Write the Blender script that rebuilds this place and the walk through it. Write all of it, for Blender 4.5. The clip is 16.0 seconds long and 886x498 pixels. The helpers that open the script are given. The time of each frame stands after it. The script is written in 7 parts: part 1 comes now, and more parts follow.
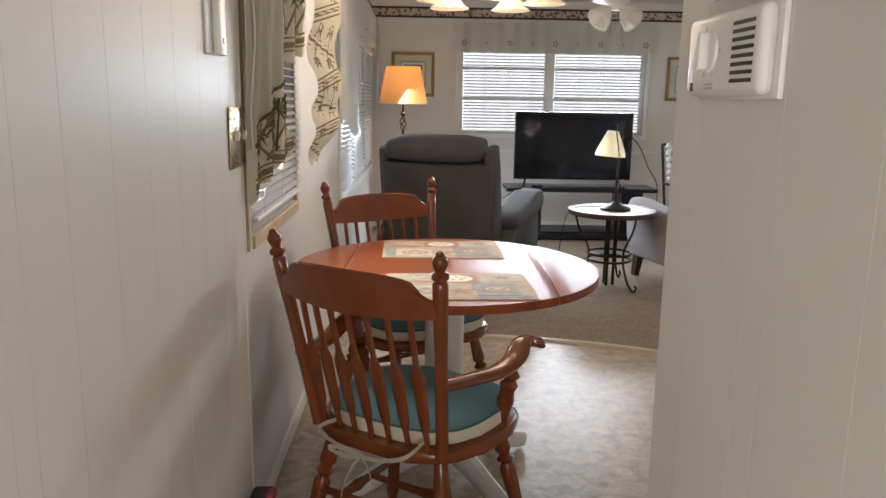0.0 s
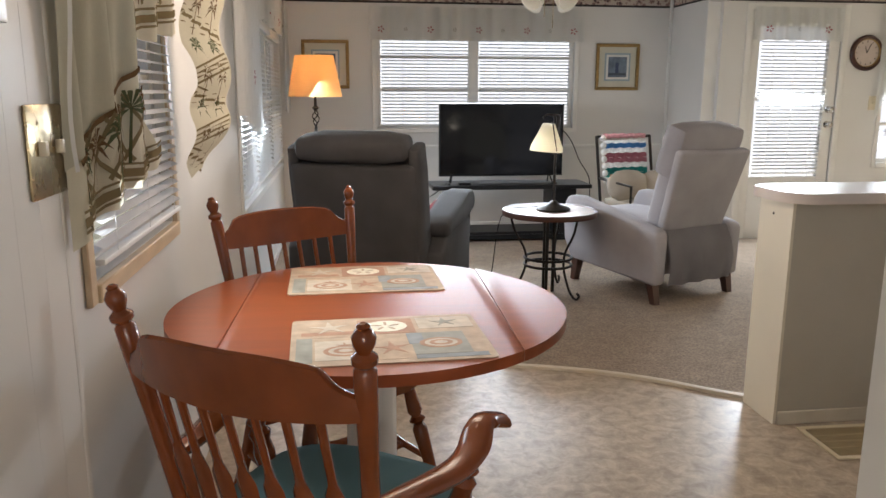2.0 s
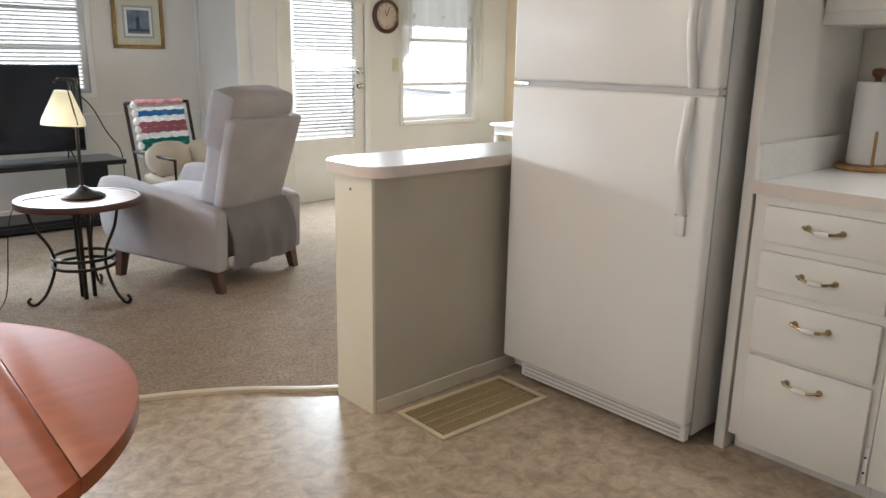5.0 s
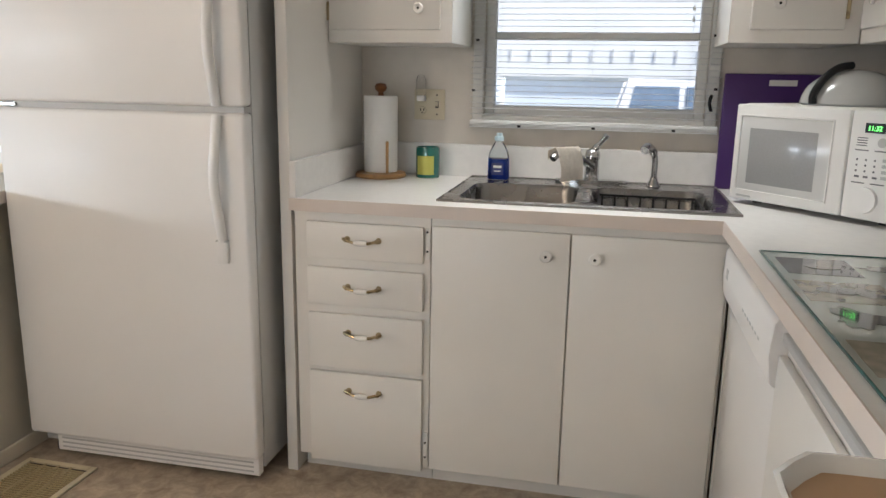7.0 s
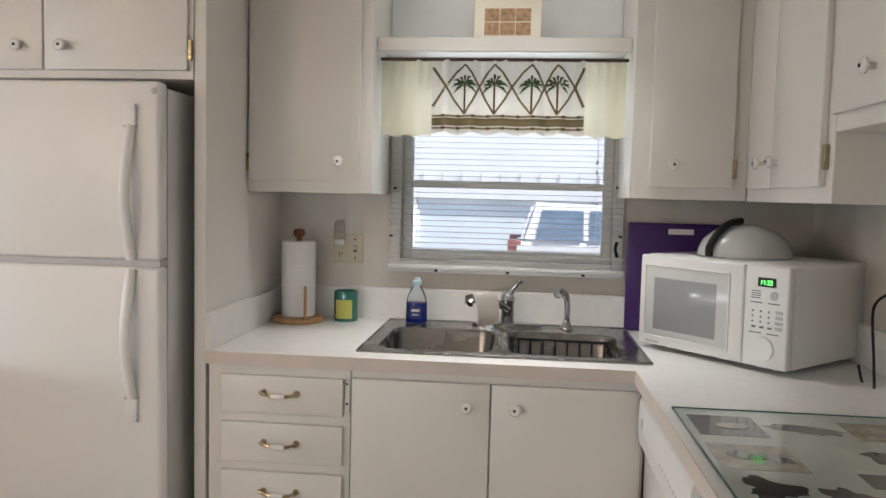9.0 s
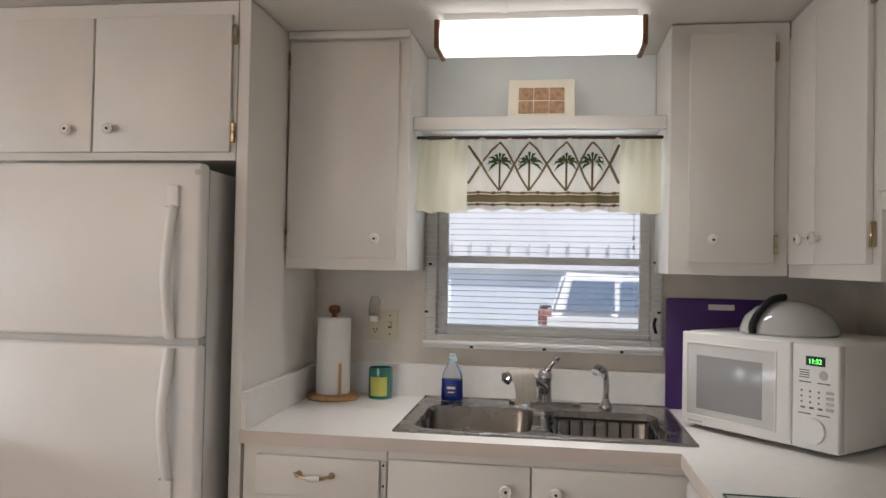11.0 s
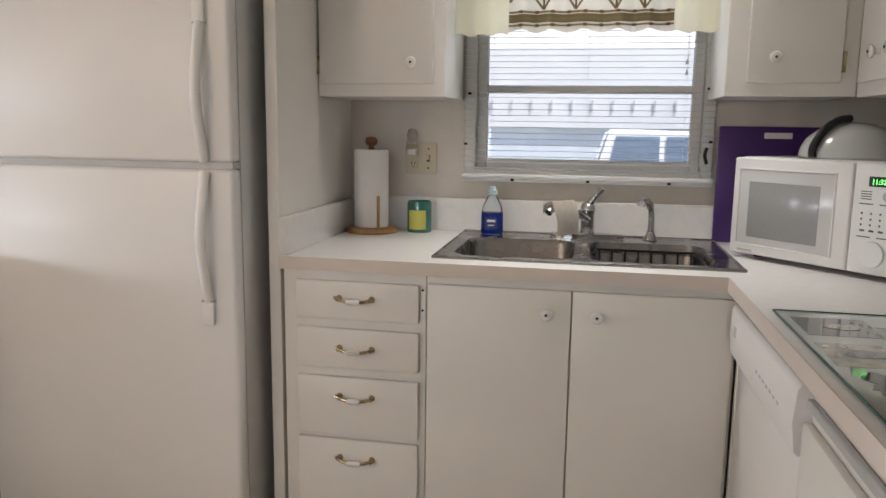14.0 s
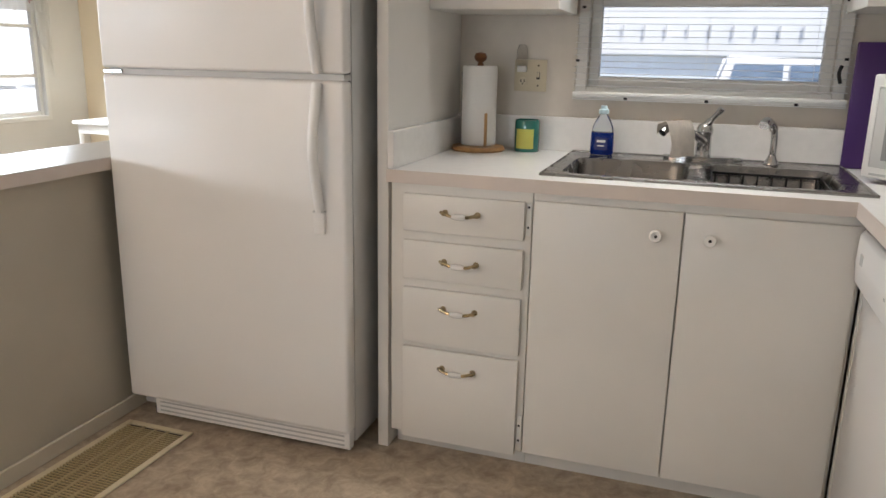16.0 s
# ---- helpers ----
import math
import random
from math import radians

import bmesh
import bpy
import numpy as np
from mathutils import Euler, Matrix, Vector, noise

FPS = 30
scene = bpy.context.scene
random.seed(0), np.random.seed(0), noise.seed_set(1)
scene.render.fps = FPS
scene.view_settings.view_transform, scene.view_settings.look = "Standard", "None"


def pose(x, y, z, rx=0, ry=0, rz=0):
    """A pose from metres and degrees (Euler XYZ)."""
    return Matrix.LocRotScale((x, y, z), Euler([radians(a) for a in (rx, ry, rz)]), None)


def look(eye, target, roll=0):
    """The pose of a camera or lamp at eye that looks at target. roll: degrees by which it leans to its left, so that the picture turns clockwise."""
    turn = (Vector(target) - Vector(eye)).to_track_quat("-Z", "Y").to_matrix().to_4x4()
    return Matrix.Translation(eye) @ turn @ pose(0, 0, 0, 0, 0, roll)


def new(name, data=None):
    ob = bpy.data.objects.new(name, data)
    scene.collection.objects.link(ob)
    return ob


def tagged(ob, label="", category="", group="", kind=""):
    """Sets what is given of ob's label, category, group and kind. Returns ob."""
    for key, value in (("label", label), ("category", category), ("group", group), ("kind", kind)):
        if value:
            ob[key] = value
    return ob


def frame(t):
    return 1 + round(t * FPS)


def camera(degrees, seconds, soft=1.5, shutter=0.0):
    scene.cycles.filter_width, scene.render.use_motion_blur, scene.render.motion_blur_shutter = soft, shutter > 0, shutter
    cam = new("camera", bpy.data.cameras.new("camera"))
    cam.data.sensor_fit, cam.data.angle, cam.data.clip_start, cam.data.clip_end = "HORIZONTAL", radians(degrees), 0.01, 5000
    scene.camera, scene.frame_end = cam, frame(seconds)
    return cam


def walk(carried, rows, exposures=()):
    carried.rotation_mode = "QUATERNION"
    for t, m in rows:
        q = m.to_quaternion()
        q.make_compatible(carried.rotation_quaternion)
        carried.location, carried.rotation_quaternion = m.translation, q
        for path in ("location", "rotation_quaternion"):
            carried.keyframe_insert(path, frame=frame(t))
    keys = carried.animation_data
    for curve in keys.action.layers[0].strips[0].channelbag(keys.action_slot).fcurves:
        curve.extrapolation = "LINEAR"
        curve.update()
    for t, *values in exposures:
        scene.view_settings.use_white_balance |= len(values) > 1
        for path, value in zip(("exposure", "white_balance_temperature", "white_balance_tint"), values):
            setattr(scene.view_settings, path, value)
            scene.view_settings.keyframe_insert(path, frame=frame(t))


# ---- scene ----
cam = camera(60.5, 16.0)
METRES, EYE, TILT, LEAN, TURN = 2.0, 1.33, 0.0, 0.0, -2.8
PATH = [
    (0, (0.437, 0.139, 1.297), (0.493, 2.1, 0.909), 0.9),
    (0.5, (0.489, 0.296, 1.294), (0.56, 2.255, 0.895), 0.7),
    (1, (0.465, 0.44, 1.312), (0.603, 2.394, 0.909), 1.1),
    (1.5, (0.42, 0.595, 1.313), (0.674, 2.541, 0.931), 1.0),
    (2, (0.451, 0.713, 1.292), (0.712, 2.654, 0.886), 0.2),
    (2.5, (0.488, 0.802, 1.291), (0.788, 2.728, 0.846), 0.1),
    (3, (0.473, 0.881, 1.286), (0.919, 2.772, 0.81), 0.4),
    (3.2, (0.454, 0.926, 1.286), (0.965, 2.799, 0.805), 0.5),
    (5.3, (0.599, 1.26, 1.306), (2.045, 2.552, 0.817), 1.1),
    (5.5, (0.606, 1.261, 1.311), (2.144, 2.445, 0.827), 1.2),
    (6, (0.676, 1.26, 1.309), (2.348, 2.251, 0.836), 1.4),
    (6.5, (0.724, 1.293, 1.3), (2.517, 2.052, 0.841), 1.3),
    (7, (0.712, 1.391, 1.308), (2.617, 1.807, 0.865), 1.0),
    (7.5, (0.725, 1.429, 1.316), (2.663, 1.674, 0.891), 1.8),
    (8, (0.73, 1.419, 1.334), (2.684, 1.628, 0.961), 2.0),
    (8.5, (0.715, 1.419, 1.375), (2.686, 1.617, 1.098), 1.9),
    (9, (0.703, 1.412, 1.42), (2.687, 1.617, 1.277), 1.4),
    (9.5, (0.698, 1.412, 1.465), (2.684, 1.645, 1.456), 0.8),
    (9.7, (0.699, 1.423, 1.479), (2.684, 1.668, 1.51), 0.7),
    (11.8, (0.729, 1.442, 1.417), (2.702, 1.769, 1.411), 1.2),
    (12, (0.737, 1.433, 1.413), (2.708, 1.767, 1.375), 1.1),
    (12.5, (0.752, 1.413, 1.387), (2.72, 1.752, 1.274), 1.0),
    (13, (0.765, 1.421, 1.363), (2.726, 1.766, 1.174), 1.0),
    (13.5, (0.774, 1.442, 1.341), (2.726, 1.794, 1.083), 0.9),
    (14, (0.781, 1.45, 1.319), (2.719, 1.824, 1.002), 0.8),
    (14.5, (0.789, 1.459, 1.299), (2.714, 1.862, 0.93), 0.8),
    (15, (0.785, 1.466, 1.286), (2.689, 1.91, 0.865), 1.0),
    (15.5, (0.777, 1.464, 1.288), (2.651, 1.979, 0.819), 1.1),
    (16, (0.775, 1.467, 1.274), (2.612, 2.081, 0.776), 1.1),
]
EXPOSURES = [(0.0, 0.12, 6350, 11), (3.0, 0.18, 6350, 12), (5.5, 0.45, 6250, 9), (8.0, 0.5, 6250, 10), (9.5, 0.34, 6300, 11), (12.0, 0.16, 6420, 15), (13.5, 0.24, 6420, 14), (15.0, 0.4, 6350, 10), (16.0, 0.45, 6400, 11)]
walk(cam, [(t, look(eye, target, roll)) for t, eye, target, roll in PATH], EXPOSURES)

# ---- light ----
world = bpy.data.worlds.new("sky")
scene.world = world
world.use_nodes = True
wn = world.node_tree.nodes
sky = wn.new("ShaderNodeTexSky")
sky.sky_type, sky.sun_disc = "NISHITA", False
sky.sun_elevation, sky.sun_rotation = radians(56), radians(208)
world.node_tree.links.new(sky.outputs[0], wn["Background"].inputs[0])
wn["Background"].inputs[1].default_value = 0.15
sun = new("sun", bpy.data.lights.new("sun", "SUN"))
sun.data.energy, sun.data.angle, sun.data.color = 5.0, radians(0.6), (1, 0.95, 0.88)
sun.matrix_world = look((0, 0, 9), (1.15, 2.15, 5.4))


def area(name, place, target, sx, sy, power, color=(1, 1, 1), spread=180):
    lamp = new(name, bpy.data.lights.new(name, "AREA"))
    lamp.data.shape, lamp.data.size, lamp.data.size_y = "RECTANGLE", sx, sy
    lamp.data.energy, lamp.data.color, lamp.data.spread = power, color, radians(spread)
    lamp.matrix_world = look(place, target)
    return lamp


def bulb(name, place, power, radius, color):
    lamp = new(name, bpy.data.lights.new(name, "POINT"))
    lamp.data.energy, lamp.data.shadow_soft_size, lamp.data.color = power, radius, color
    lamp.location = place
    return lamp


DAY = (0.84, 0.93, 1.0)
WARM = (1.0, 0.62, 0.32)
# daylight entering at each window opening
# tilted like slanting skylight, spreads narrowed so the camera sees no lamp
area("daylight_front", (1.75, 7.66, 1.45), (1.75, 6.66, 0.60), 1.8, 0.3, 42, DAY, 120)
area("daylight_dining", (0.07, 2.60, 1.16), (1.05, 2.45, 0.60), 0.6, 0.34, 4, DAY, 130)
area("daylight_living", (0.06, 6.05, 1.2), (1.05, 5.85, 0.55), 1.5, 0.4, 28, DAY, 140)
area("daylight_door", (4.35, 6.88, 1.4), (4.3, 5.88, 0.75), 0.6, 0.4, 46, DAY, 140)
area("daylight_sunroom", (5.65, 6.88, 1.4), (5.6, 5.88, 0.75), 0.8, 0.4, 36, DAY, 140)
# hidden behind the valance, to light the cloth from the back
area("daylight_kitchen", (3.552, 1.475, 1.785), (2.575, 1.475, 1.785), 0.66, 0.22, 1.1, DAY)
# lamps that burn
area("tube_light", (3.12, 1.49, 2.11), (3.0, 1.49, 0), 0.6, 0.1, 3.0, (1, 0.97, 0.92), 90)
bulb("chandelier_light", (0.70, 3.40, 1.76), 29, 0.3, (1.0, 0.80, 0.63))
bulb("floor_lamp_light", (0.27, 6.9, 1.42), 6, 0.05, WARM)
bulb("table_lamp_light", (1.70, 5.38, 0.93), 0.55, 0.03, (1.0, 0.88, 0.70))
# unseen fill lamp, added to brighten the hall panelling from behind the camera
area("hall_end_fill", (0.37, -1.28, 0.8), (0.37, 0, 0.6), 0.6, 1.2, 26, (1.0, 0.93, 0.85))

# ---- materials ----


def mat(name, color, rough=0.5, metal=0.0, var=0.06, scale=6.0, bump=0.0, bscale=60.0, fine=0.0, coat=0.0, stretch=(1, 1, 1), tint=None, spec=0.5):
    """Principled surface with colour drift at two scales, roughness drift and a fine relief."""
    m = bpy.data.materials.new(name)
    m.use_nodes = True
    n, l = m.node_tree.nodes, m.node_tree.links
    p = n["Principled BSDF"]
    p.inputs["Metallic"].default_value, p.inputs["Coat Weight"].default_value = metal, coat
    p.inputs["Specular IOR Level"].default_value = spec
    tc = n.new("ShaderNodeTexCoord")
    mp = n.new("ShaderNodeMapping")
    mp.inputs["Scale"].default_value = stretch
    l.new(tc.outputs["Object"], mp.inputs[0])
    a = n.new("ShaderNodeTexNoise")
    a.inputs["Scale"].default_value, a.inputs["Detail"].default_value = scale, 5
    b = n.new("ShaderNodeTexNoise")
    b.inputs["Scale"].default_value, b.inputs["Detail"].default_value = bscale, 3
    l.new(mp.outputs[0], a.inputs[0]), l.new(mp.outputs[0], b.inputs[0])
    r = n.new("ShaderNodeValToRGB")
    dark = tuple(c * max(0, 1 - var * 2.6) for c in color)
    lite = tint or tuple(min(1, c * (1 + var * 1.4)) for c in color)
    r.color_ramp.elements[0].color, r.color_ramp.elements[1].color = (*dark, 1), (*lite, 1)
    r.color_ramp.elements[0].position, r.color_ramp.elements[1].position = 0.15, 0.85
    l.new(a.outputs[0], r.inputs[0])
    mix = n.new("ShaderNodeMix")
    mix.data_type, mix.blend_type = "RGBA", "MULTIPLY"
    mix.inputs[0].default_value = fine
    l.new(r.outputs[0], mix.inputs[6]), l.new(b.outputs[0], mix.inputs[7])
    l.new(mix.outputs[2], p.inputs["Base Color"])
    rr = n.new("ShaderNodeMapRange")
    rr.inputs[3].default_value, rr.inputs[4].default_value = max(0.02, rough - 0.03), min(1, rough + 0.03)
    l.new(a.outputs[0], rr.inputs[0]), l.new(rr.outputs[0], p.inputs["Roughness"])
    if bump:
        bp = n.new("ShaderNodeBump")
        bp.inputs["Strength"].default_value, bp.inputs["Distance"].default_value = bump, 0.004
        l.new(b.outputs[0], bp.inputs["Height"]), l.new(bp.outputs[0], p.inputs["Normal"])
    return m


def glow(name, color, strength):
    m = bpy.data.materials.new(name)
    m.use_nodes = True
    p = m.node_tree.nodes["Principled BSDF"]
    p.inputs["Base Color"].default_value = (*color, 1)
    p.inputs["Emission Color"].default_value, p.inputs["Emission Strength"].default_value = (*color, 1), strength
    return m


def sheer(name, color, through_light=0.5, clear=0.0):
    """Thin cloth or frosted pane: part diffuse, part translucent, part clear."""
    m = bpy.data.materials.new(name)
    m.use_nodes = True
    n, l = m.node_tree.nodes, m.node_tree.links
    d, t, c = n.new("ShaderNodeBsdfDiffuse"), n.new("ShaderNodeBsdfTranslucent"), n.new("ShaderNodeBsdfTransparent")
    w = n.new("ShaderNodeTexNoise")
    w.inputs["Scale"].default_value = 90
    cr = n.new("ShaderNodeValToRGB")
    cr.color_ramp.elements[0].color = (*[k * 0.85 for k in color], 1)
    cr.color_ramp.elements[1].color = (*color, 1)
    l.new(w.outputs[0], cr.inputs[0])
    l.new(cr.outputs[0], d.inputs[0]), l.new(cr.outputs[0], t.inputs[0])
    m1, m2 = n.new("ShaderNodeMixShader"), n.new("ShaderNodeMixShader")
    m1.inputs[0].default_value, m2.inputs[0].default_value = through_light, clear
    l.new(d.outputs[0], m1.inputs[1]), l.new(t.outputs[0], m1.inputs[2])
    l.new(m1.outputs[0], m2.inputs[1]), l.new(c.outputs[0], m2.inputs[2])
    l.new(m2.outputs[0], n["Material Output"].inputs[0])
    return m


def glass(name, color=(1, 1, 1), rough=0.0, ior=1.45):
    m = bpy.data.materials.new(name)
    m.use_nodes = True
    p = m.node_tree.nodes["Principled BSDF"]
    p.inputs["Base Color"].default_value, p.inputs["Roughness"].default_value = (*color, 1), rough
    p.inputs["Transmission Weight"].default_value, p.inputs["IOR"].default_value = 1.0, ior
    return m


WALL = mat("wall_paint", (0.72, 0.71, 0.69), 0.75, spec=0.15, var=0.03, scale=1.5, bump=0.06, bscale=180)
PANEL = mat("panel_paint", (0.74, 0.72, 0.68), 0.38, spec=0.1, var=0.015, scale=2.0, bump=0.05, bscale=40)
SPLASH_WALL = mat("vinyl_wallboard", (0.67, 0.62, 0.55), 0.4, var=0.05, scale=9, bump=0.05, bscale=120)
SUNWALL = mat("sunroom_paint", (0.78, 0.66, 0.48), 0.6, var=0.03, scale=2, bump=0.05)
CAB = mat("cabinet_paint", (0.77, 0.745, 0.70), 0.42, var=0.03, scale=3, bump=0.05, bscale=70)
CEIL = mat("ceiling_board", (0.72, 0.70, 0.66), 0.8, var=0.03, scale=3, bump=0.2, bscale=160)
LAM = mat("counter_laminate", (0.80, 0.785, 0.76), 0.3, var=0.03, scale=30, fine=0.05, bscale=400)
LAMEDGE = mat("counter_edge", (0.68, 0.60, 0.54), 0.35, var=0.03, scale=10)
# near-black paint for the shade inside narrow openings
GAPSHADE = mat("gap_shade", (0.05, 0.045, 0.04), 0.9)
ENAMEL = mat("white_enamel", (0.80, 0.785, 0.765), 0.4, var=0.02, scale=2, bump=0.05, bscale=300, coat=0.05)
ENAMEL_GREY = mat("grey_enamel", (0.48, 0.48, 0.47), 0.4, var=0.03)
WHITEPL = mat("white_plastic", (0.78, 0.77, 0.75), 0.35, var=0.02)
STEEL = mat("stainless_steel", (0.30, 0.29, 0.28), 0.27, 1.0, var=0.02, scale=14)
CHROME = mat("chrome", (0.55, 0.55, 0.55), 0.08, 1.0, var=0.02)
BRASS = mat("brass", (0.42, 0.34, 0.21), 0.27, 1.0, var=0.08, scale=30)
CERAMIC = mat("ceramic_white", (0.8, 0.78, 0.74), 0.12, var=0.02, coat=0.4)
BLACK = mat("black_plastic", (0.013, 0.013, 0.014), 0.35, var=0.1, spec=0.3)
IRON = mat("black_iron", (0.03, 0.024, 0.02), 0.45, 0.6, var=0.2, scale=30, bump=0.1)
TRIM = mat("white_trim", (0.76, 0.75, 0.72), 0.4, var=0.03, scale=4)
CARPET = mat("carpet", (0.50, 0.38, 0.28), 1.0, var=0.08, scale=10, bump=1.0, bscale=95, fine=0.85)
VINYL = mat("sheet_vinyl", (0.44, 0.34, 0.245), 0.36, spec=0.35, var=0.08, scale=17, bump=0.03, bscale=55, fine=0.35, tint=(0.66, 0.55, 0.42))
for node in VINYL.node_tree.nodes:
    if node.type == "VALTORGB":
        node.color_ramp.elements[0].position, node.color_ramp.elements[1].position = 0.30, 0.66
    if node.type == "TEX_NOISE":
        node.inputs["Detail"].default_value, node.inputs["Roughness"].default_value, node.inputs["Distortion"].default_value = 7, 0.62, 0.6
WOOD = mat("maple_wood", (0.19, 0.045, 0.010), 0.25, var=0.13, scale=9, bump=0.05, bscale=60, coat=0.12, stretch=(1.5, 1.5, 1.2))
TOPWOOD = mat("table_wood", (0.27, 0.062, 0.018), 0.3, spec=0.3, var=0.12, scale=4, bump=0.03, bscale=50, coat=0.03, stretch=(0.6, 7, 3))
LIGHTWOOD = mat("light_wood", (0.50, 0.28, 0.11), 0.4, var=0.15, scale=9, stretch=(1, 6, 1))
DARKWOOD = mat("dark_wood", (0.07, 0.025, 0.015), 0.35, var=0.2, scale=8)
TEAL = mat("teal_cloth", (0.12, 0.24, 0.25), 0.9, var=0.06, scale=8, bump=0.4, bscale=500)
CREAM = mat("cream_cloth", (0.72, 0.66, 0.52), 0.9, var=0.05, scale=8, bump=0.4, bscale=400)
GREYDARK = mat("charcoal_velour", (0.072, 0.069, 0.070), 0.95, var=0.14, scale=4, bump=0.4, bscale=260)
GREYLIGHT = mat("pale_grey_velour", (0.37, 0.345, 0.355), 0.95, var=0.09, scale=4, bump=0.4, bscale=260)
PAPER = mat("paper_towel", (0.85, 0.83, 0.80), 0.9, var=0.02, bump=0.3, bscale=120)
PURPLE = mat("purple_plastic", (0.055, 0.015, 0.13), 0.4, var=0.05)
VENT = mat("vent_enamel", (0.44, 0.35, 0.20), 0.4, var=0.06, scale=12)
OUTLET = mat("almond_plastic", (0.64, 0.57, 0.42), 0.35, var=0.02)
SLAT = mat("blind_slat", (0.80, 0.81, 0.80), 0.45, var=0.02)
SLAT_THIN = sheer("thin_slat", (0.88, 0.89, 0.90), 0.55)
PANE = glass("window_glass")
FROST = sheer("frosted_glass", (0.95, 0.92, 0.85), 0.6)
LACE = sheer("lace_cloth", (0.88, 0.88, 0.86), 0.55, 0.12)
SHEER_CREAM = sheer("sheer_cream", (0.90, 0.87, 0.68), 0.3, 0.05)
PRINT = sheer("print_ground", (0.78, 0.75, 0.68), 0.25)
DPRINT = sheer("curtain_print_ground", (0.70, 0.66, 0.52), 0.3)
PALM_GREEN = sheer("palm_green", (0.10, 0.115, 0.06), 0.3)
PALM_BROWN = sheer("palm_brown", (0.16, 0.10, 0.05), 0.3)
BAND = sheer("olive_band", (0.24, 0.19, 0.105), 0.3)

# ---- mesh helpers ----


def box(bm, x0, x1, y0, y1, z0, z1, bev=0.0, seg=2):
    v = [bm.verts.new((x, y, z)) for x in (x0, x1) for y in (y0, y1) for z in (z0, z1)]
    fs = [bm.faces.new([v[i] for i in q]) for q in ((0, 1, 3, 2), (4, 6, 7, 5), (0, 4, 5, 1), (2, 3, 7, 6), (0, 2, 6, 4), (1, 5, 7, 3))]
    if bev:
        es = {e for f in fs for e in f.edges}
        bmesh.ops.bevel(bm, geom=list(es), offset=bev, segments=seg, affect="EDGES", profile=0.5)
    return bm


def lathe(bm, prof, seg=20, m=None, cap=True):
    rings = []
    for r, z in prof:
        ring = []
        for i in range(seg):
            a = 2 * math.pi * i / seg
            p = Vector((r * math.cos(a), r * math.sin(a), z))
            ring.append(bm.verts.new(m @ p if m else p))
        rings.append(ring)
    for a, b in zip(rings, rings[1:]):
        for i in range(seg):
            bm.faces.new((a[i], a[(i + 1) % seg], b[(i + 1) % seg], b[i]))
    if cap:
        bm.faces.new(rings[0][::-1]), bm.faces.new(rings[-1])
    return bm


def between(a, b):
    """A frame whose z runs from a towards b."""
    a, b = Vector(a), Vector(b)
    return Matrix.Translation(a) @ (b - a).to_track_quat("Z", "Y").to_matrix().to_4x4()


def turned(bm, a, b, prof, seg=12):
    """A turned spindle from a to b; prof is (fraction, radius)."""
    d = (Vector(b) - Vector(a)).length
    return lathe(bm, [(r, f * d) for f, r in prof], seg, between(a, b))


def tube(bm, pts, r, seg=8):
    pts = [Vector(p) for p in pts]
    rings = []
    up = Vector((0.123, 0.456, 0.88)).normalized()
    for i, p in enumerate(pts):
        d = (pts[min(i + 1, len(pts) - 1)] - pts[max(i - 1, 0)]).normalized()
        s = d.cross(up)
        s = s.normalized() if s.length > 1e-4 else Vector((1, 0, 0))
        t = d.cross(s)
        rad = r[i] if isinstance(r, (list, tuple)) else r
        rings.append([bm.verts.new(p + rad * (math.cos(a) * s + math.sin(a) * t)) for a in (2 * math.pi * k / seg for k in range(seg))])
    for a, b in zip(rings, rings[1:]):
        for k in range(seg):
            bm.faces.new((a[k], a[(k + 1) % seg], b[(k + 1) % seg], b[k]))
    bm.faces.new(rings[0][::-1]), bm.faces.new(rings[-1])
    return bm


def smooth_path(pts, n=6):
    """A Catmull-Rom curve through the points."""
    pts = [Vector(p) for p in pts]
    out = []
    for i in range(len(pts) - 1):
        p0, p1, p2, p3 = pts[max(i - 1, 0)], pts[i], pts[i + 1], pts[min(i + 2, len(pts) - 1)]
        for k in range(n):
            t = k / n
            out.append(0.5 * (2 * p1 + (p2 - p0) * t + (2 * p0 - 5 * p1 + 4 * p2 - p3) * t * t + (3 * p1 - p0 - 3 * p2 + p3) * t ** 3))
    return out + [pts[-1]]


def slab(bm, outline, z0, z1, bev=0.0, seg=2):
    lo = [bm.verts.new((x, y, z0)) for x, y in outline]
    hi = [bm.verts.new((x, y, z1)) for x, y in outline]
    n = len(outline)
    f = [bm.faces.new(lo[::-1]), bm.faces.new(hi)]
    for i in range(n):
        bm.faces.new((lo[i], lo[(i + 1) % n], hi[(i + 1) % n], hi[i]))
    if bev:
        bmesh.ops.bevel(bm, geom=list({e for k in f for e in k.edges}), offset=bev, segments=seg, affect="EDGES", profile=0.5)
    return bm


def disc(cx, cy, rx, ry=None, n=48):
    ry = ry or rx
    return [(cx + rx * math.cos(2 * math.pi * i / n), cy + ry * math.sin(2 * math.pi * i / n)) for i in range(n)]


def mesh(name, bm, material, smooth=True):
    bmesh.ops.recalc_face_normals(bm, faces=bm.faces)
    me = bpy.data.meshes.new(name)
    bm.to_mesh(me)
    bm.free()
    for m in material if isinstance(material, (list, tuple)) else [material]:
        me.materials.append(m)
    if smooth and len(me.polygons):
        me.shade_smooth()
        me.set_sharp_from_angle(angle=radians(38))
    return me


def part(name, bm, material, parent, label="", smooth=True):
    ob = new(name, mesh(name, bm, material, smooth))
    ob.parent = parent
    return tagged(ob, label)


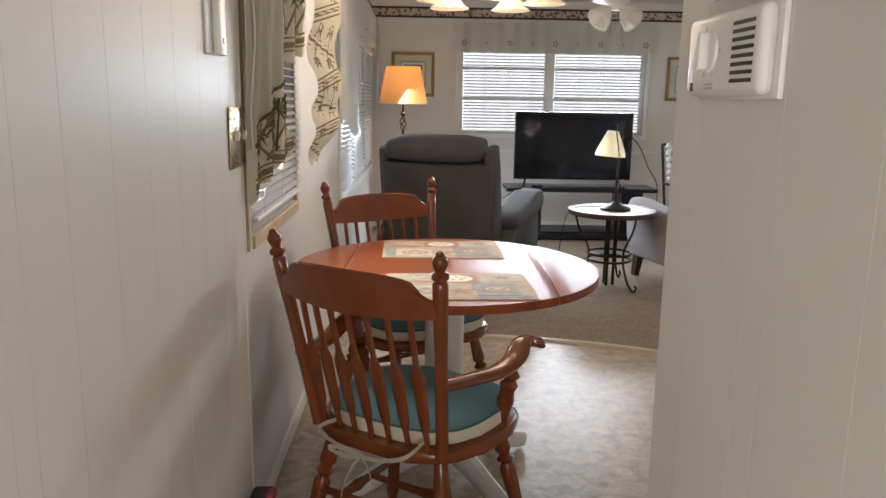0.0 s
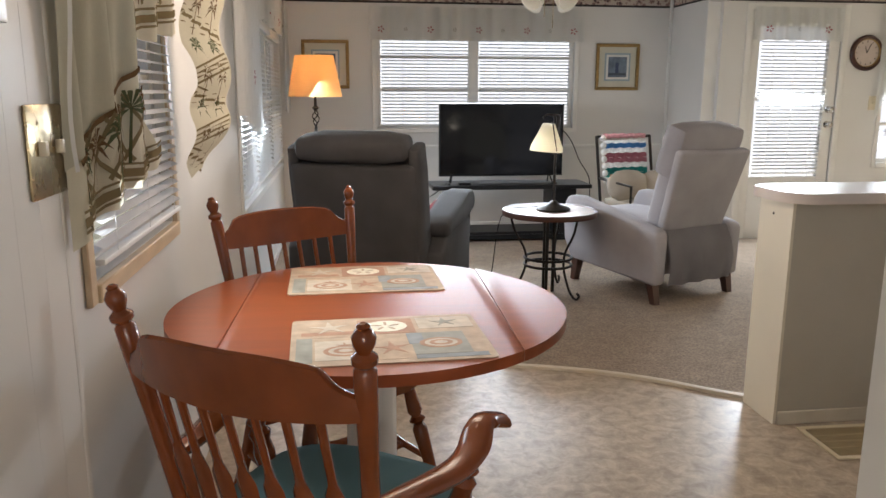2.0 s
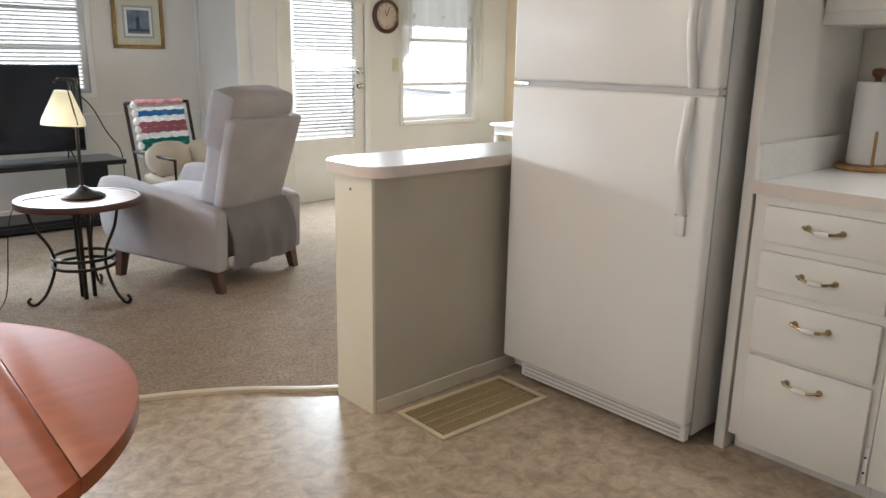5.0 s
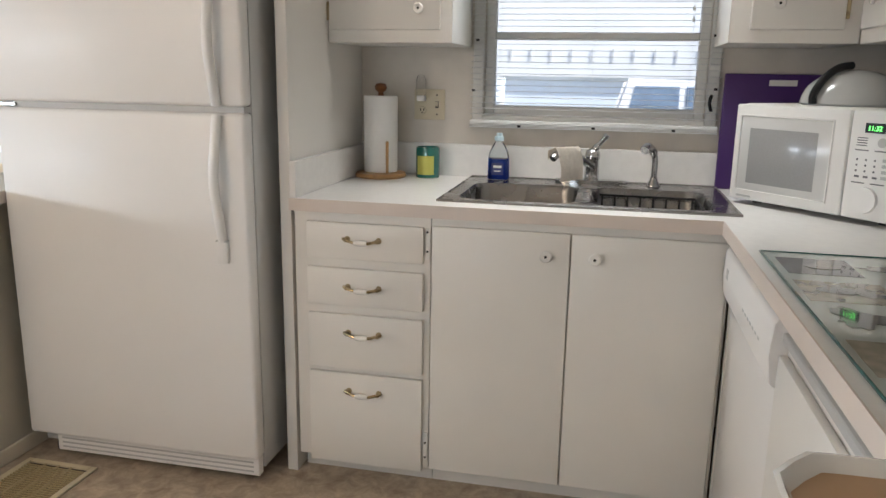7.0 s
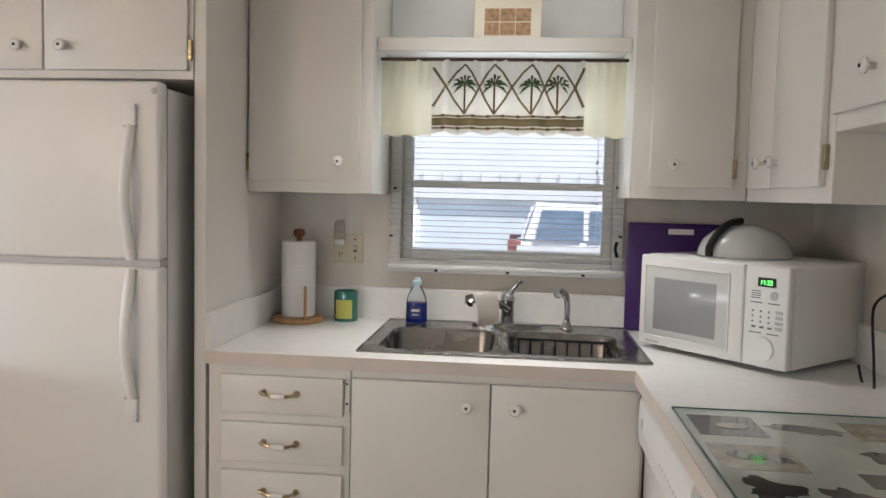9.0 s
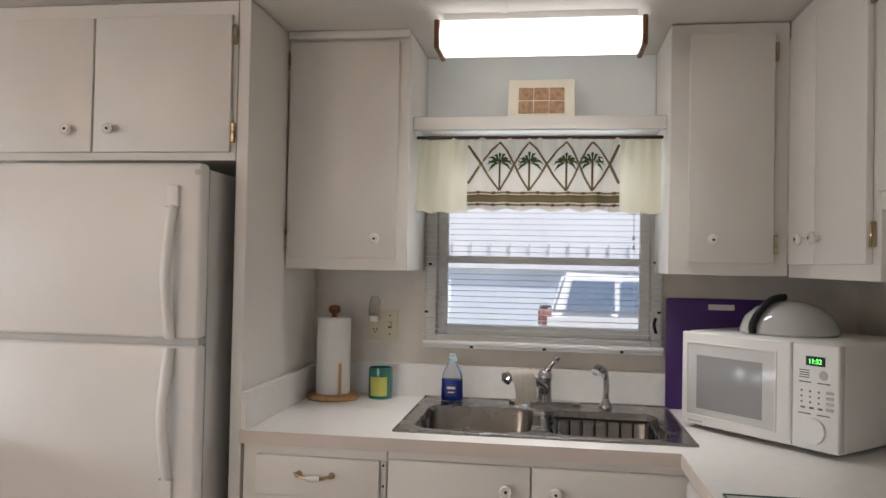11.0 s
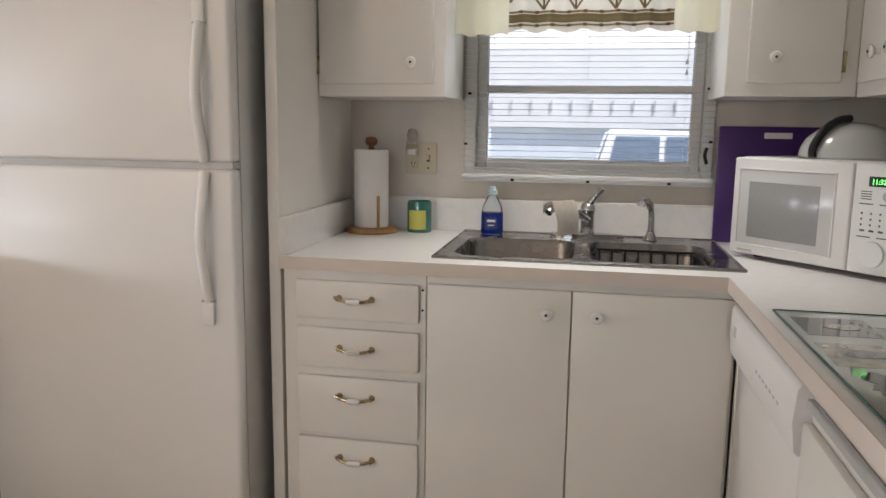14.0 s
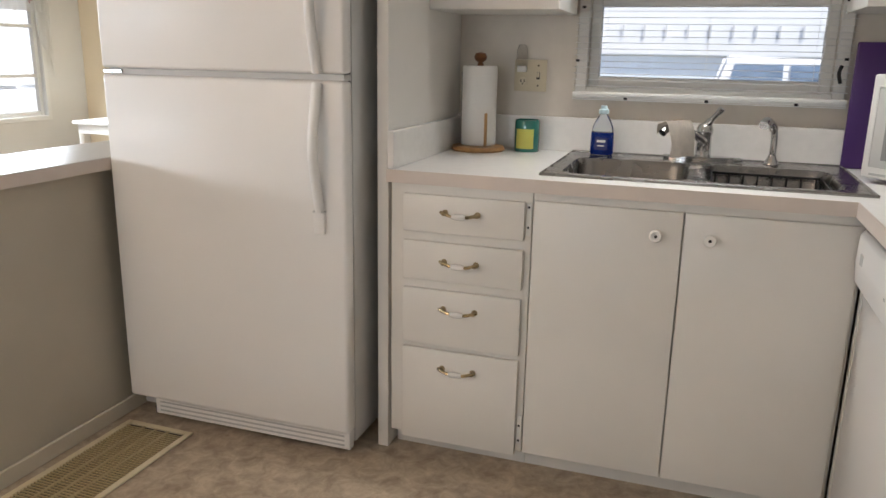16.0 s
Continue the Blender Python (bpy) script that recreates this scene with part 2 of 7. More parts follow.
def thing(name, label, category, place=(0, 0, 0), turn=0.0, group="", kind=""):
    ob = new(name)
    ob.empty_display_size = 0.1
    ob.matrix_basis = pose(*place, 0, 0, turn)
    return tagged(ob, label, category, group, kind)


def solid(name, bm, material, label, category, group="", kind="", place=(0, 0, 0), turn=0.0):
    ob = new(name, mesh(name, bm, material))
    ob.matrix_basis = pose(*place, 0, 0, turn)
    return tagged(ob, label, category, group, kind)


def N():
    return bmesh.new()


def wall(name, axis, p0, p1, u0, u1, z0, z1, material, label, openings=()):
    """A thick wall with rectangular openings (u0, u1, z0, z1). axis x: the wall's plane is x = p0..p1, u runs along y."""
    bm = N()
    us = sorted({u0, u1, *[o[0] for o in openings], *[o[1] for o in openings]})
    for a, b in zip(us, us[1:]):
        cuts = sorted((o[2], o[3]) for o in openings if o[0] < (a + b) / 2 < o[1])
        z = z0
        for c0, c1 in cuts + [(z1, z1)]:
            if c0 > z + 1e-6:
                box(bm, *((p0, p1, a, b) if axis == "x" else (a, b, p0, p1)), z, c0)
            z = c1
    bmesh.ops.remove_doubles(bm, verts=bm.verts, dist=1e-5)
    return solid(name, bm, material, label, "wall", kind="structure")


# ---- setting ----
CZ = 2.235
LW, FW, KW, RW = -0.065, 7.78, 3.60, 0.355
wall("wall_west", "x", LW - 0.1, LW, -1.4, FW + 0.1, -0.01, CZ + 0.1, WALL, "off-white painted wall with windows", [(2.31, 3.10, 0.90, 1.75), (4.75, 7.5, 0.68, 1.72)])
wall("wall_north", "y", FW, FW + 0.1, LW, 3.66, -0.01, CZ + 0.1, WALL, "off-white painted end wall with a double window", [(0.79, 2.63, 0.96, 1.78)])
wall("wall_return", "x", 3.56, 3.66, 7.05, FW, -0.01, CZ + 0.1, WALL, "short off-white painted wall beside the wide opening")
wall("wall_header", "x", 3.56, 3.66, 3.56, 7.05, 2.04, CZ + 0.1, WALL, "off-white painted header over the wide opening")
wall("wall_kitchen", "x", KW, KW + 0.1, RW - 0.1, 3.56, -0.01, CZ + 0.1, SPLASH_WALL, "beige mottled vinyl-faced wall with a window", [(1.075, 1.875, 1.17, 1.86)])
wall("wall_south", "y", RW - 0.1, RW, 0.75, KW, -0.01, CZ + 0.1, SPLASH_WALL, "beige mottled vinyl-faced kitchen wall")
wall("wall_sunroom_north", "y", 6.98, 7.08, 3.66, 6.6, -0.01, CZ + 0.1, WALL, "white painted sunroom wall with a door and a window", [(3.92, 4.76, 0.0, 1.98), (5.20, 6.12, 0.68, 1.9)])
wall("wall_sunroom_east", "x", 6.6, 6.7, 3.3, 7.08, -0.01, CZ + 0.1, SUNWALL, "pale yellow painted sunroom wall")
wall("wall_sunroom_south", "y", 3.36, 3.46, 3.7, 6.6, -0.01, CZ + 0.1, SUNWALL, "pale yellow painted sunroom wall")
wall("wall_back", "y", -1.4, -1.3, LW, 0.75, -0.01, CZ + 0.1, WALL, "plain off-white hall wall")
bm = box(N(), LW - 0.3, 6.8, -1.5, FW + 0.2, CZ, CZ + 0.08)
for x in (0.9, 2.1):
    box(bm, x - 0.012, x + 0.012, -1.3, FW, CZ - 0.006, CZ + 0.001)
for y in (1.6, 2.8, 4.0, 5.2, 6.4):
    box(bm, LW, 3.56, y - 0.012, y + 0.012, CZ - 0.005, CZ + 0.001)
solid("ceiling", bm, CEIL, "off-white ceiling boards with thin battens", "ceiling", kind="structure")
# unseen slab, added so its overhang blocks direct sun on the west windows
solid("roof", box(N(), LW - 0.75, 6.9, -1.9, FW + 0.5, CZ + 0.105, CZ + 0.2), CEIL, "unseen flat slab added to keep sun off the west windows", "roof", kind="structure")
solid("floor", box(N(), LW - 0.1, KW + 0.1, -1.4, FW + 0.1, -0.12, 0.0), VINYL, "mottled beige sheet vinyl floor", "floor", kind="structure")


def grooved(name, axis, p, u0, u1, z0, z1, sign, seed, label):
    """White wallboard: planks of uneven width with a narrow groove between them."""
    rnd = random.Random(seed)
    holder = thing(name, label, "wall panelling", kind="structure")
    u = u0
    while u < u1 - 1e-4:
        w = min(rnd.choice((0.05, 0.09, 0.12, 0.15)), u1 - u)
        if u1 - u - w < 0.04:
            w = u1 - u
        a, b = (p, p + sign * 0.008) if sign > 0 else (p - 0.008, p)
        g = (a, b, u + 0.0001, u + w - 0.0001) if axis == "x" else (u + 0.0001, u + w - 0.0001, a, b)
        part("plank", box(N(), *g, z0, z1, 0.0006, 1), PANEL, holder)
        u += w
    return holder


wall("wall_hall_west", "x", LW + 0.0005, -0.018, -1.3, 2.03, -0.01, CZ, WALL, "hall wall behind white panelling")
wall("wall_hall_east", "x", 0.758, 0.85, -1.3, 1.09, -0.01, CZ, WALL, "hall wall behind white panelling")
grooved("panelling_hall_west", "x", -0.018, -1.3, 2.03, 0, CZ, 1, 3, "glossy white grooved panelling of the hall")
grooved("panelling_hall_east", "x", 0.758, -1.3, 1.09, 0, CZ, -1, 8, "glossy white grooved panelling of the hall")

# ---- windows, doors, trim ----


def blind(name, label, place, turn, width, height, pitch=0.022, tilt=20, slat=None):
    """Mini blind: head rail at the top, slats below it, ladder cords, bottom rail. Local x runs along the window."""
    b = thing(name, label, "blind", place, turn)
    part("head_rail", box(N(), -width / 2, width / 2, -0.014, 0.014, -0.028, 0, 0.003), SLAT, b)
    bm = N()
    c, s = math.cos(radians(tilt)) * 0.0125, math.sin(radians(tilt)) * 0.0125
    rows = []
    for k in (-1, 0, 1):
        z = s * k + (0.0016 if k == 0 else 0)
        rows.append([bm.verts.new((x, c * k, z)) for x in (-width / 2, width / 2)])
    for p, q in zip(rows, rows[1:]):
        bm.faces.new((p[0], p[1], q[1], q[0]))
    me = mesh("slat", bm, slat or SLAT)
    n = int((height - 0.05) / pitch)
    for i in range(n):
        o = new("slat", me)
        o.parent = b
        o.location = (0, 0, -0.035 - pitch * i)
    end = -0.035 - pitch * n
    part("bottom_rail", box(N(), -width / 2, width / 2, -0.012, 0.012, end - 0.014, end, 0.003), SLAT, b)
    for x in (-width * 0.38, 0, width * 0.38):
        part("cord", tube(N(), [(x, -0.013, -0.02), (x, -0.013, end)], 0.0009, 4), SLAT, b)
    return b


def window(name, label, axis, p, u0, u1, z0, z1, inner, rails=(0.5,), mull=(), frame=0.035, trim=None):
    """Frame set in the wall's opening, sash rails, panes, inner casing. inner: +1 or -1, the way into the room."""
    trim = trim or TRIM
    w = thing(name, label, "window", kind="structure")

    def put(nm, a0, a1, b0, b1, c0, c1, m, bev=0.003, parent=w, lab=""):
        lo, hi = sorted((c0, c1))
        g = (lo, hi, a0, a1) if axis == "x" else (a0, a1, lo, hi)
        return part(nm, box(N(), *g, b0, b1, bev, 1), m, parent, lab)
    d0, d1 = p - inner * 0.075, p - inner * 0.03
    fr = put("window_frame", u0, u0 + frame, z0, z1, d0, d1, TRIM)
    put("stile", u1 - frame, u1, z0, z1, d0, d1, TRIM)
    put("head", u0 + frame, u1 - frame, z1 - frame, z1, d0, d1, TRIM)
    put("foot", u0 + frame, u1 - frame, z0, z0 + frame, d0, d1, TRIM)
    us = [u0 + frame, *[m for m in mull], u1 - frame]
    for m in mull:
        put("mullion", m - 0.045, m + 0.045, z0 + frame, z1 - frame, d0, d1 + inner * 0.02, TRIM)
    for a, b in zip(us, us[1:]):
        a, b = a + (0.045 if a in mull else 0), b - (0.045 if b in mull else 0)
        for r in rails:
            zr = z0 + (z1 - z0) * r
            put("sash_rail", a, b, zr - 0.014, zr + 0.014, d0 + inner * 0.008, d1 - inner * 0.005, TRIM)
        pane = put("pane", a, b, z0 + frame, z1 - frame, d0 + inner * 0.014, d0 + inner * 0.018, PANE, 0)
        pane.visible_shadow = False
    c0, c1 = p, p + inner * 0.014
    put("casing", u0 - 0.04, u0, z0 - 0.04, z1 + 0.04, c0, c1, trim)
    put("casing", u1, u1 + 0.04, z0 - 0.04, z1 + 0.04, c0, c1, trim)
    put("casing", u0, u1, z1, z1 + 0.04, c0, c1, trim)
    put("window_sill", u0, u1, z0 - 0.04, z0, c0, p + inner * 0.022, trim)
    return w


window("window_1", "white aluminium kitchen window above the sink", "x", KW, 1.075, 1.875, 1.17, 1.86, -1, rails=(0.42,))
kb = blind("mini_blind", "white mini blind with open slats in the kitchen window", (KW - 0.038, 1.475, 1.86), 90, 0.885, 0.725, pitch=0.021, tilt=-3, slat=SLAT_THIN)
bm = N()
for i in range(5):
    box(bm, -0.4425, 0.4425, -0.0125, 0.0125, -0.735 + 0.0052 * i, -0.7325 + 0.0052 * i)
part("gathered_slats", bm, SLAT, kb)
for s in (-0.3, -0.02, 0.25):
    part("clip", box(N(), s, s + 0.012, 0.0126, 0.016, -0.732, -0.723), BLACK, kb)
for y, z in ((-0.408, -0.40), (-0.424, -0.58), (0.418, -0.42), (0.43, -0.60)):
    part("clip", box(N(), y - 0.006, y + 0.006, 0.0128, 0.018, z - 0.004, z + 0.004), BLACK, kb)
part("tilt_latch", tube(N(), smooth_path([(-0.412, 0.02, -0.60), (-0.406, 0.024, -0.625), (-0.414, 0.02, -0.655)], 4), 0.006, 8), BLACK, kb, "black tilt latch")
part("pull_cord", tube(N(), [(-0.33, 0.016, -0.03), (-0.33, 0.016, -0.30)], 0.001, 5), SLAT, kb)
for z in (-0.30, -0.335):
    part("tassel", lathe(N(), [(0.001, 0), (0.006, -0.018), (0, -0.019)], 10, pose(-0.33, 0.016, z), False), ENAMEL_GREY, kb)

window("window_2", "white double window in the end wall behind the television", "y", FW, 0.79, 2.63, 0.96, 1.78, -1, mull=(1.68,), rails=(0.42, 0.78))
blind("mini_blind", "white mini blind with open slats in the front window", (1.23, FW - 0.002, 1.78), 0, 0.79, 0.82, pitch=0.03, tilt=26, slat=SLAT_THIN)
blind("mini_blind", "white mini blind with open slats in the front window", (2.16, FW - 0.002, 1.78), 0, 0.85, 0.82, pitch=0.03, tilt=26, slat=SLAT_THIN)
window("window_3", "dining window in a pale wooden casing", "x", LW, 2.31, 3.10, 0.90, 1.75, 1, rails=(0.5,), trim=mat("pale_casing", (0.66, 0.52, 0.34), 0.4, var=0.1, scale=20, stretch=(1, 0.3, 1)))
blind("mini_blind", "white mini blind with open slats in the dining window", (LW + 0.018, 2.705, 1.74), 90, 0.77, 0.82, pitch=0.026, tilt=22, slat=SLAT_THIN)
window("window_4", "long row of three white windows in the side wall", "x", LW, 4.75, 7.5, 0.68, 1.72, 1, mull=(5.5, 6.5), rails=(0.5,))
for y, w in ((5.12, 0.66), (6.0, 0.88), (6.99, 0.88)):
    blind("mini_blind", "white mini blind with open slats in the side window", (LW + 0.014, y, 1.71), 90, w, 1.0, pitch=0.03, tilt=30, slat=SLAT_THIN)
window("window_5", "white sunroom window with three sashes", "y", 6.98, 5.20, 6.12, 0.68, 1.9, -1, rails=(0.28, 0.62))
# the glazed outer door
d = thing("door_1", "closed white outer door with a large blind-covered pane", "door", (4.34, 6.985, 0), kind="structure")
part("stile", box(N(), -0.41, -0.33, 0, 0.045, 0.005, 1.97, 0.003), TRIM, d)
part("stile", box(N(), 0.31, 0.41, 0, 0.045, 0.005, 1.97, 0.003), TRIM, d)
part("bottom_panel", box(N(), -0.33, 0.31, 0, 0.045, 0.005, 0.56, 0.003), TRIM, d)
part("head", box(N(), -0.33, 0.31, 0, 0.045, 1.86, 1.97, 0.003), TRIM, d)
part("sash_rail", box(N(), -0.33, 0.31, 0.005, 0.04, 1.22, 1.25, 0.003), TRIM, d)
part("pane", box(N(), -0.33, 0.31, 0.02, 0.025, 0.56, 1.86), PANE, d).visible_shadow = False
for z in (1.15, 1.02):
    k = part("door_knob", lathe(N(), [(0.03, 0), (0.03, 0.006), (0.012, 0.01), (0.012, 0.03), (0.026, 0.04), (0.026, 0.06), (0.015, 0.068)], 16, pose(0.355, 0, z, 90)), CHROME, d, "chrome knob")
for x0, x1 in ((-0.47, -0.415), (0.415, 0.47)):
    part("casing", box(N(), x0, x1, -0.02, -0.006, 0, 2.03, 0.003), TRIM, d)
part("casing", box(N(), -0.415, 0.415, -0.02, -0.006, 1.975, 2.03, 0.003), TRIM, d)
blind("mini_blind", "white mini blind with open slats on the glazed door", (4.33, 6.965, 1.87), 0, 0.62, 1.3, pitch=0.03, tilt=26, slat=SLAT_THIN)

# fittings on the hall panelling
solid("trim_panelling_end", box(N(), LW + 0.0005, -0.008, 2.0305, 2.05, 0.0, CZ, 0.004, 2), PANEL, "white end strip of the panelling", "trim", kind="structure")
sp = thing("switch_plate", "polished brass double switch plate on the panelling", "switch", (-0.010, 1.985, 1.199))
part("plate", box(N(), 0, 0.006, -0.075, 0.075, -0.072, 0.072, 0.003, 2), BRASS, sp)
for y in (-0.035, 0.035):
    part("toggle", box(N(), 0.006, 0.018, y - 0.006, y + 0.006, -0.006, 0.016, 0.002), OUTLET, sp)
    for z in (-0.045, 0.045):
        part("screw", lathe(N(), [(0.004, 0), (0.003, 0.002), (0, 0.0022)], 8, pose(0.006, y, z, 0, 90, 0), False), BRASS, sp)
lt = thing("door_latch", "white metal latch fitting screwed to the panelling", "latch", (-0.010, 1.795, 1.38))
part("plate", box(N(), 0, 0.006, -0.045, 0.03, 0.0, 0.2, 0.002, 2), WHITEPL, lt)
part("keeper", box(N(), 0.006, 0.022, 0.0, 0.05, 0.0, 0.18, 0.003, 2), WHITEPL, lt)
for z in (0.03, 0.15):
    part("screw", lathe(N(), [(0.006, 0), (0.005, 0.002), (0, 0.0025)], 8, pose(0.022, 0.025, z, 0, 90, 0), False), BRASS, lt)

# thermostats on the hall panelling
for y, z, lab in ((0.902, 1.345, "white wall thermostat with a dial and dark vent slots"), (0.885, 1.447, "small white wall control above the thermostat")):
    th = thing("thermostat", lab, "thermostat", (0.75, y, z))
    part("base", box(N(), -0.006, 0, -0.098, 0.098, -0.044, 0.044, 0.002), WHITEPL, th)
    part("body", box(N(), -0.022, -0.0055, -0.092, 0.094, -0.041, 0.041, 0.009, 4), WHITEPL, th)
    for i in range(8):
        part("slot", box(N(), -0.0228, -0.0216, -0.078, -0.030, -0.029 + i * 0.0075, -0.0255 + i * 0.0075), BLACK, th, "dark vent slot")
    bm = lathe(N(), [(0.021, 0), (0.020, 0.003), (0.017, 0.004), (0, 0.004)], 28, pose(-0.0218, 0.026, 0.003, 0, -90, 0), False)
    box(bm, -0.036, -0.025, 0.021, 0.031, -0.015, 0.022, 0.003)
    part("dial", bm, WHITEPL, th)
    for k in range(5):
        a = radians(60 * k + 30)
        part("tick", box(N(), -0.0226, -0.0216, 0.026 + 0.026 * math.sin(a) - 0.001, 0.026 + 0.026 * math.sin(a) + 0.001, 0.003 + 0.026 * math.cos(a) - 0.002, 0.003 + 0.026 * math.cos(a) + 0.002), ENAMEL_GREY, th)
    part("mark", box(N(), -0.0226, -0.0216, 0.070, 0.077, -0.036, -0.027), BLACK, th)
    for k in range(2):
        part("mark", box(N(), -0.0226, -0.0216, 0.014, 0.036, -0.034 + 0.004 * k, -0.0325 + 0.004 * k), ENAMEL_GREY, th)

# ---- kitchen: base units ----


def knob(parent, m):
    k = part("knob", lathe(N(), [(0.007, 0), (0.007, 0.012), (0.016, 0.018), (0.018, 0.024), (0.014, 0.029), (0.0, 0.030)], 16, m, False), CERAMIC, parent, "white ceramic knob")
    part("rosette", lathe(N(), [(0.0045, 0.0302), (0.003, 0.033), (0, 0.0335)], 8, m, False), IRON, k)
    return k


def pull(parent, x, y, z):
    """Bail pull: two brass posts and a bow with a white ceramic grip. It looks towards -x."""
    bm = N()
    for s in (-1, 1):
        lathe(bm, [(0.010, 0), (0.008, 0.004), (0.005, 0.01), (0.007, 0.018), (0.004, 0.022)], 10, pose(x, y + s * 0.05, z, 0, -90, 0))
    tube(bm, smooth_path([(x - 0.014, y - 0.06, z + 0.004), (x - 0.020, y - 0.045, z), (x - 0.026, y - 0.02, z - 0.005), (x - 0.026, y + 0.02, z - 0.005), (x - 0.020, y + 0.045, z), (x - 0.014, y + 0.06, z + 0.004)], 4), 0.0048, 8)
    h = part("handle", bm, BRASS, parent, "brass bail handle with a white ceramic grip")
    part("grip", turned(N(), (x - 0.026, y - 0.021, z - 0.005), (x - 0.026, y + 0.021, z - 0.005), [(0, 0.006), (0.15, 0.0085), (0.5, 0.0095), (0.85, 0.0085), (1, 0.006)], 10), CERAMIC, h)


FX = 2.895  # face frame of the sink run
u = thing("drawer_unit", "cream painted base unit with four drawers", "kitchen cabinet", (0, 0, 0))
part("carcass", box(N(), FX, 3.58, 1.905, 2.345, 0.07, 0.896, 0.002, 1), CAB, u)
part("toe_kick", box(N(), FX + 0.06, 3.58, 1.905, 2.345, 0, 0.07), CAB, u)
for z0, z1 in ((0.751, 0.866), (0.600, 0.722), (0.392, 0.572), (0.062, 0.376)):
    dr = part("drawer_front", box(N(), FX - 0.019, FX - 0.001, 1.925, 2.300, z0, z1, 0.004, 2), CAB, u)
    pull(dr, FX - 0.019, 2.115, z1 - (0.05 if z1 > 0.8 else 0.058))
for z in (0.79, 0.85, 0.11, 0.16):
    bm = lathe(N(), [(0.004, 0), (0.003, 0.002), (0, 0.0025)], 8, pose(FX - 0.006, 1.915, z, 0, -90, 0), False)
    part("screw", bm, BLACK, u)
for z in (0.765, 0.10):
    part("hinge", box(N(), FX - 0.006, FX, 1.907, 1.921, z, z + 0.095, 0.001, 1), WHITEPL, u)
u = thing("sink_unit", "cream painted base unit with two flush doors below the sink", "kitchen cabinet")
part("carcass", box(N(), FX, 3.58, 1.045, 1.903, 0.07, 0.72, 0.002, 1), CAB, u)
part("face_frame", box(N(), FX, FX + 0.02, 1.045, 1.903, 0.72, 0.896, 0.002, 1), CAB, u)
part("toe_kick", box(N(), FX + 0.06, 3.58, 1.045, 1.903, 0, 0.07), CAB, u)
for y0, y1, ky in ((1.489, 1.899, 1.556), (1.056, 1.485, 1.417)):
    dr = part("door", box(N(), FX - 0.019, FX - 0.001, y0, y1, 0.078, 0.872, 0.004, 2), CAB, u)
    knob(dr, pose(FX - 0.019, ky, 0.807, 0, -90, 0))

# worktop: one L, with a cut-out for the sink
CF, CY = 2.876, 1.075
bm = N()
box(bm, CF, 3.02, CY, 2.353, 0.898, 0.934)
box(bm, 3.02, 3.545, 1.885, 2.353, 0.898, 0.934)
box(bm, 3.02, 3.545, RW, 1.05, 0.898, 0.934)
box(bm, 3.545, 3.585, RW, 2.353, 0.898, 0.934)
box(bm, CF, 3.02, RW, CY, 0.898, 0.934)
box(bm, 1.50, CF, RW, CY, 0.898, 0.934)
bmesh.ops.remove_doubles(bm, verts=bm.verts, dist=1e-5)
w = thing("worktop", "white speckled laminate worktop turning the corner, beige edge", "worktop")
part("top", bm, LAM, w)
bm = box(N(), CF - 0.004, CF - 0.0005, CY, 2.353, 0.896, 0.9345)
box(bm, 1.50, CF - 0.0005, CY + 0.0005, CY + 0.004, 0.896, 0.9345)
part("edge_band", bm, LAMEDGE, w, "beige laminate edge band")
bm = box(N(), 3.575, 3.598, RW + 0.02, 2.353, 0.934, 1.057, 0.002, 1)
part("backsplash", bm, LAM, w)
part("backsplash", box(N(), 1.50, 3.575, RW + 0.001, RW + 0.02, 0.934, 1.057, 0.002, 1), LAM, w)
part("side_splash", box(N(), CF + 0.005, 3.575, 2.332, 2.353, 0.934, 1.047, 0.002, 1), LAM, w)

# sink
s = thing("kitchen_sink", "stainless steel double-bowl sink set in the worktop", "sink")


def bowl(bm, x0, x1, y0, y1, z0, z1, r=0.06):
    def ring(inset, z, rad):
        pts = []
        for cx, cy, a0 in ((x1 - rad, y1 - rad, 0), (x0 + rad, y1 - rad, 90), (x0 + rad, y0 + rad, 180), (x1 - rad, y0 + rad, 270)):
            for k in range(5):
                a = radians(a0 + 22.5 * k)
                qx, qy = cx + rad * math.cos(a), cy + rad * math.sin(a)
                mx, my = (x0 + x1) / 2, (y0 + y1) / 2
                pts.append(bm.verts.new((qx + (mx - qx) * inset, qy + (my - qy) * inset, z)))
        return pts
    rs = [ring(0, z1, r), ring(0.03, z1 - 0.012, r), ring(0.07, z0 + 0.03, r), ring(0.14, z0, r), ring(0.9, z0 - 0.004, r)]
    for a, b in zip(rs, rs[1:]):
        for i in range(len(a)):
            bm.faces.new((a[i], a[(i + 1) % len(a)], b[(i + 1) % len(b)], b[i]))
    bm.faces.new(rs[-1])
    return bm


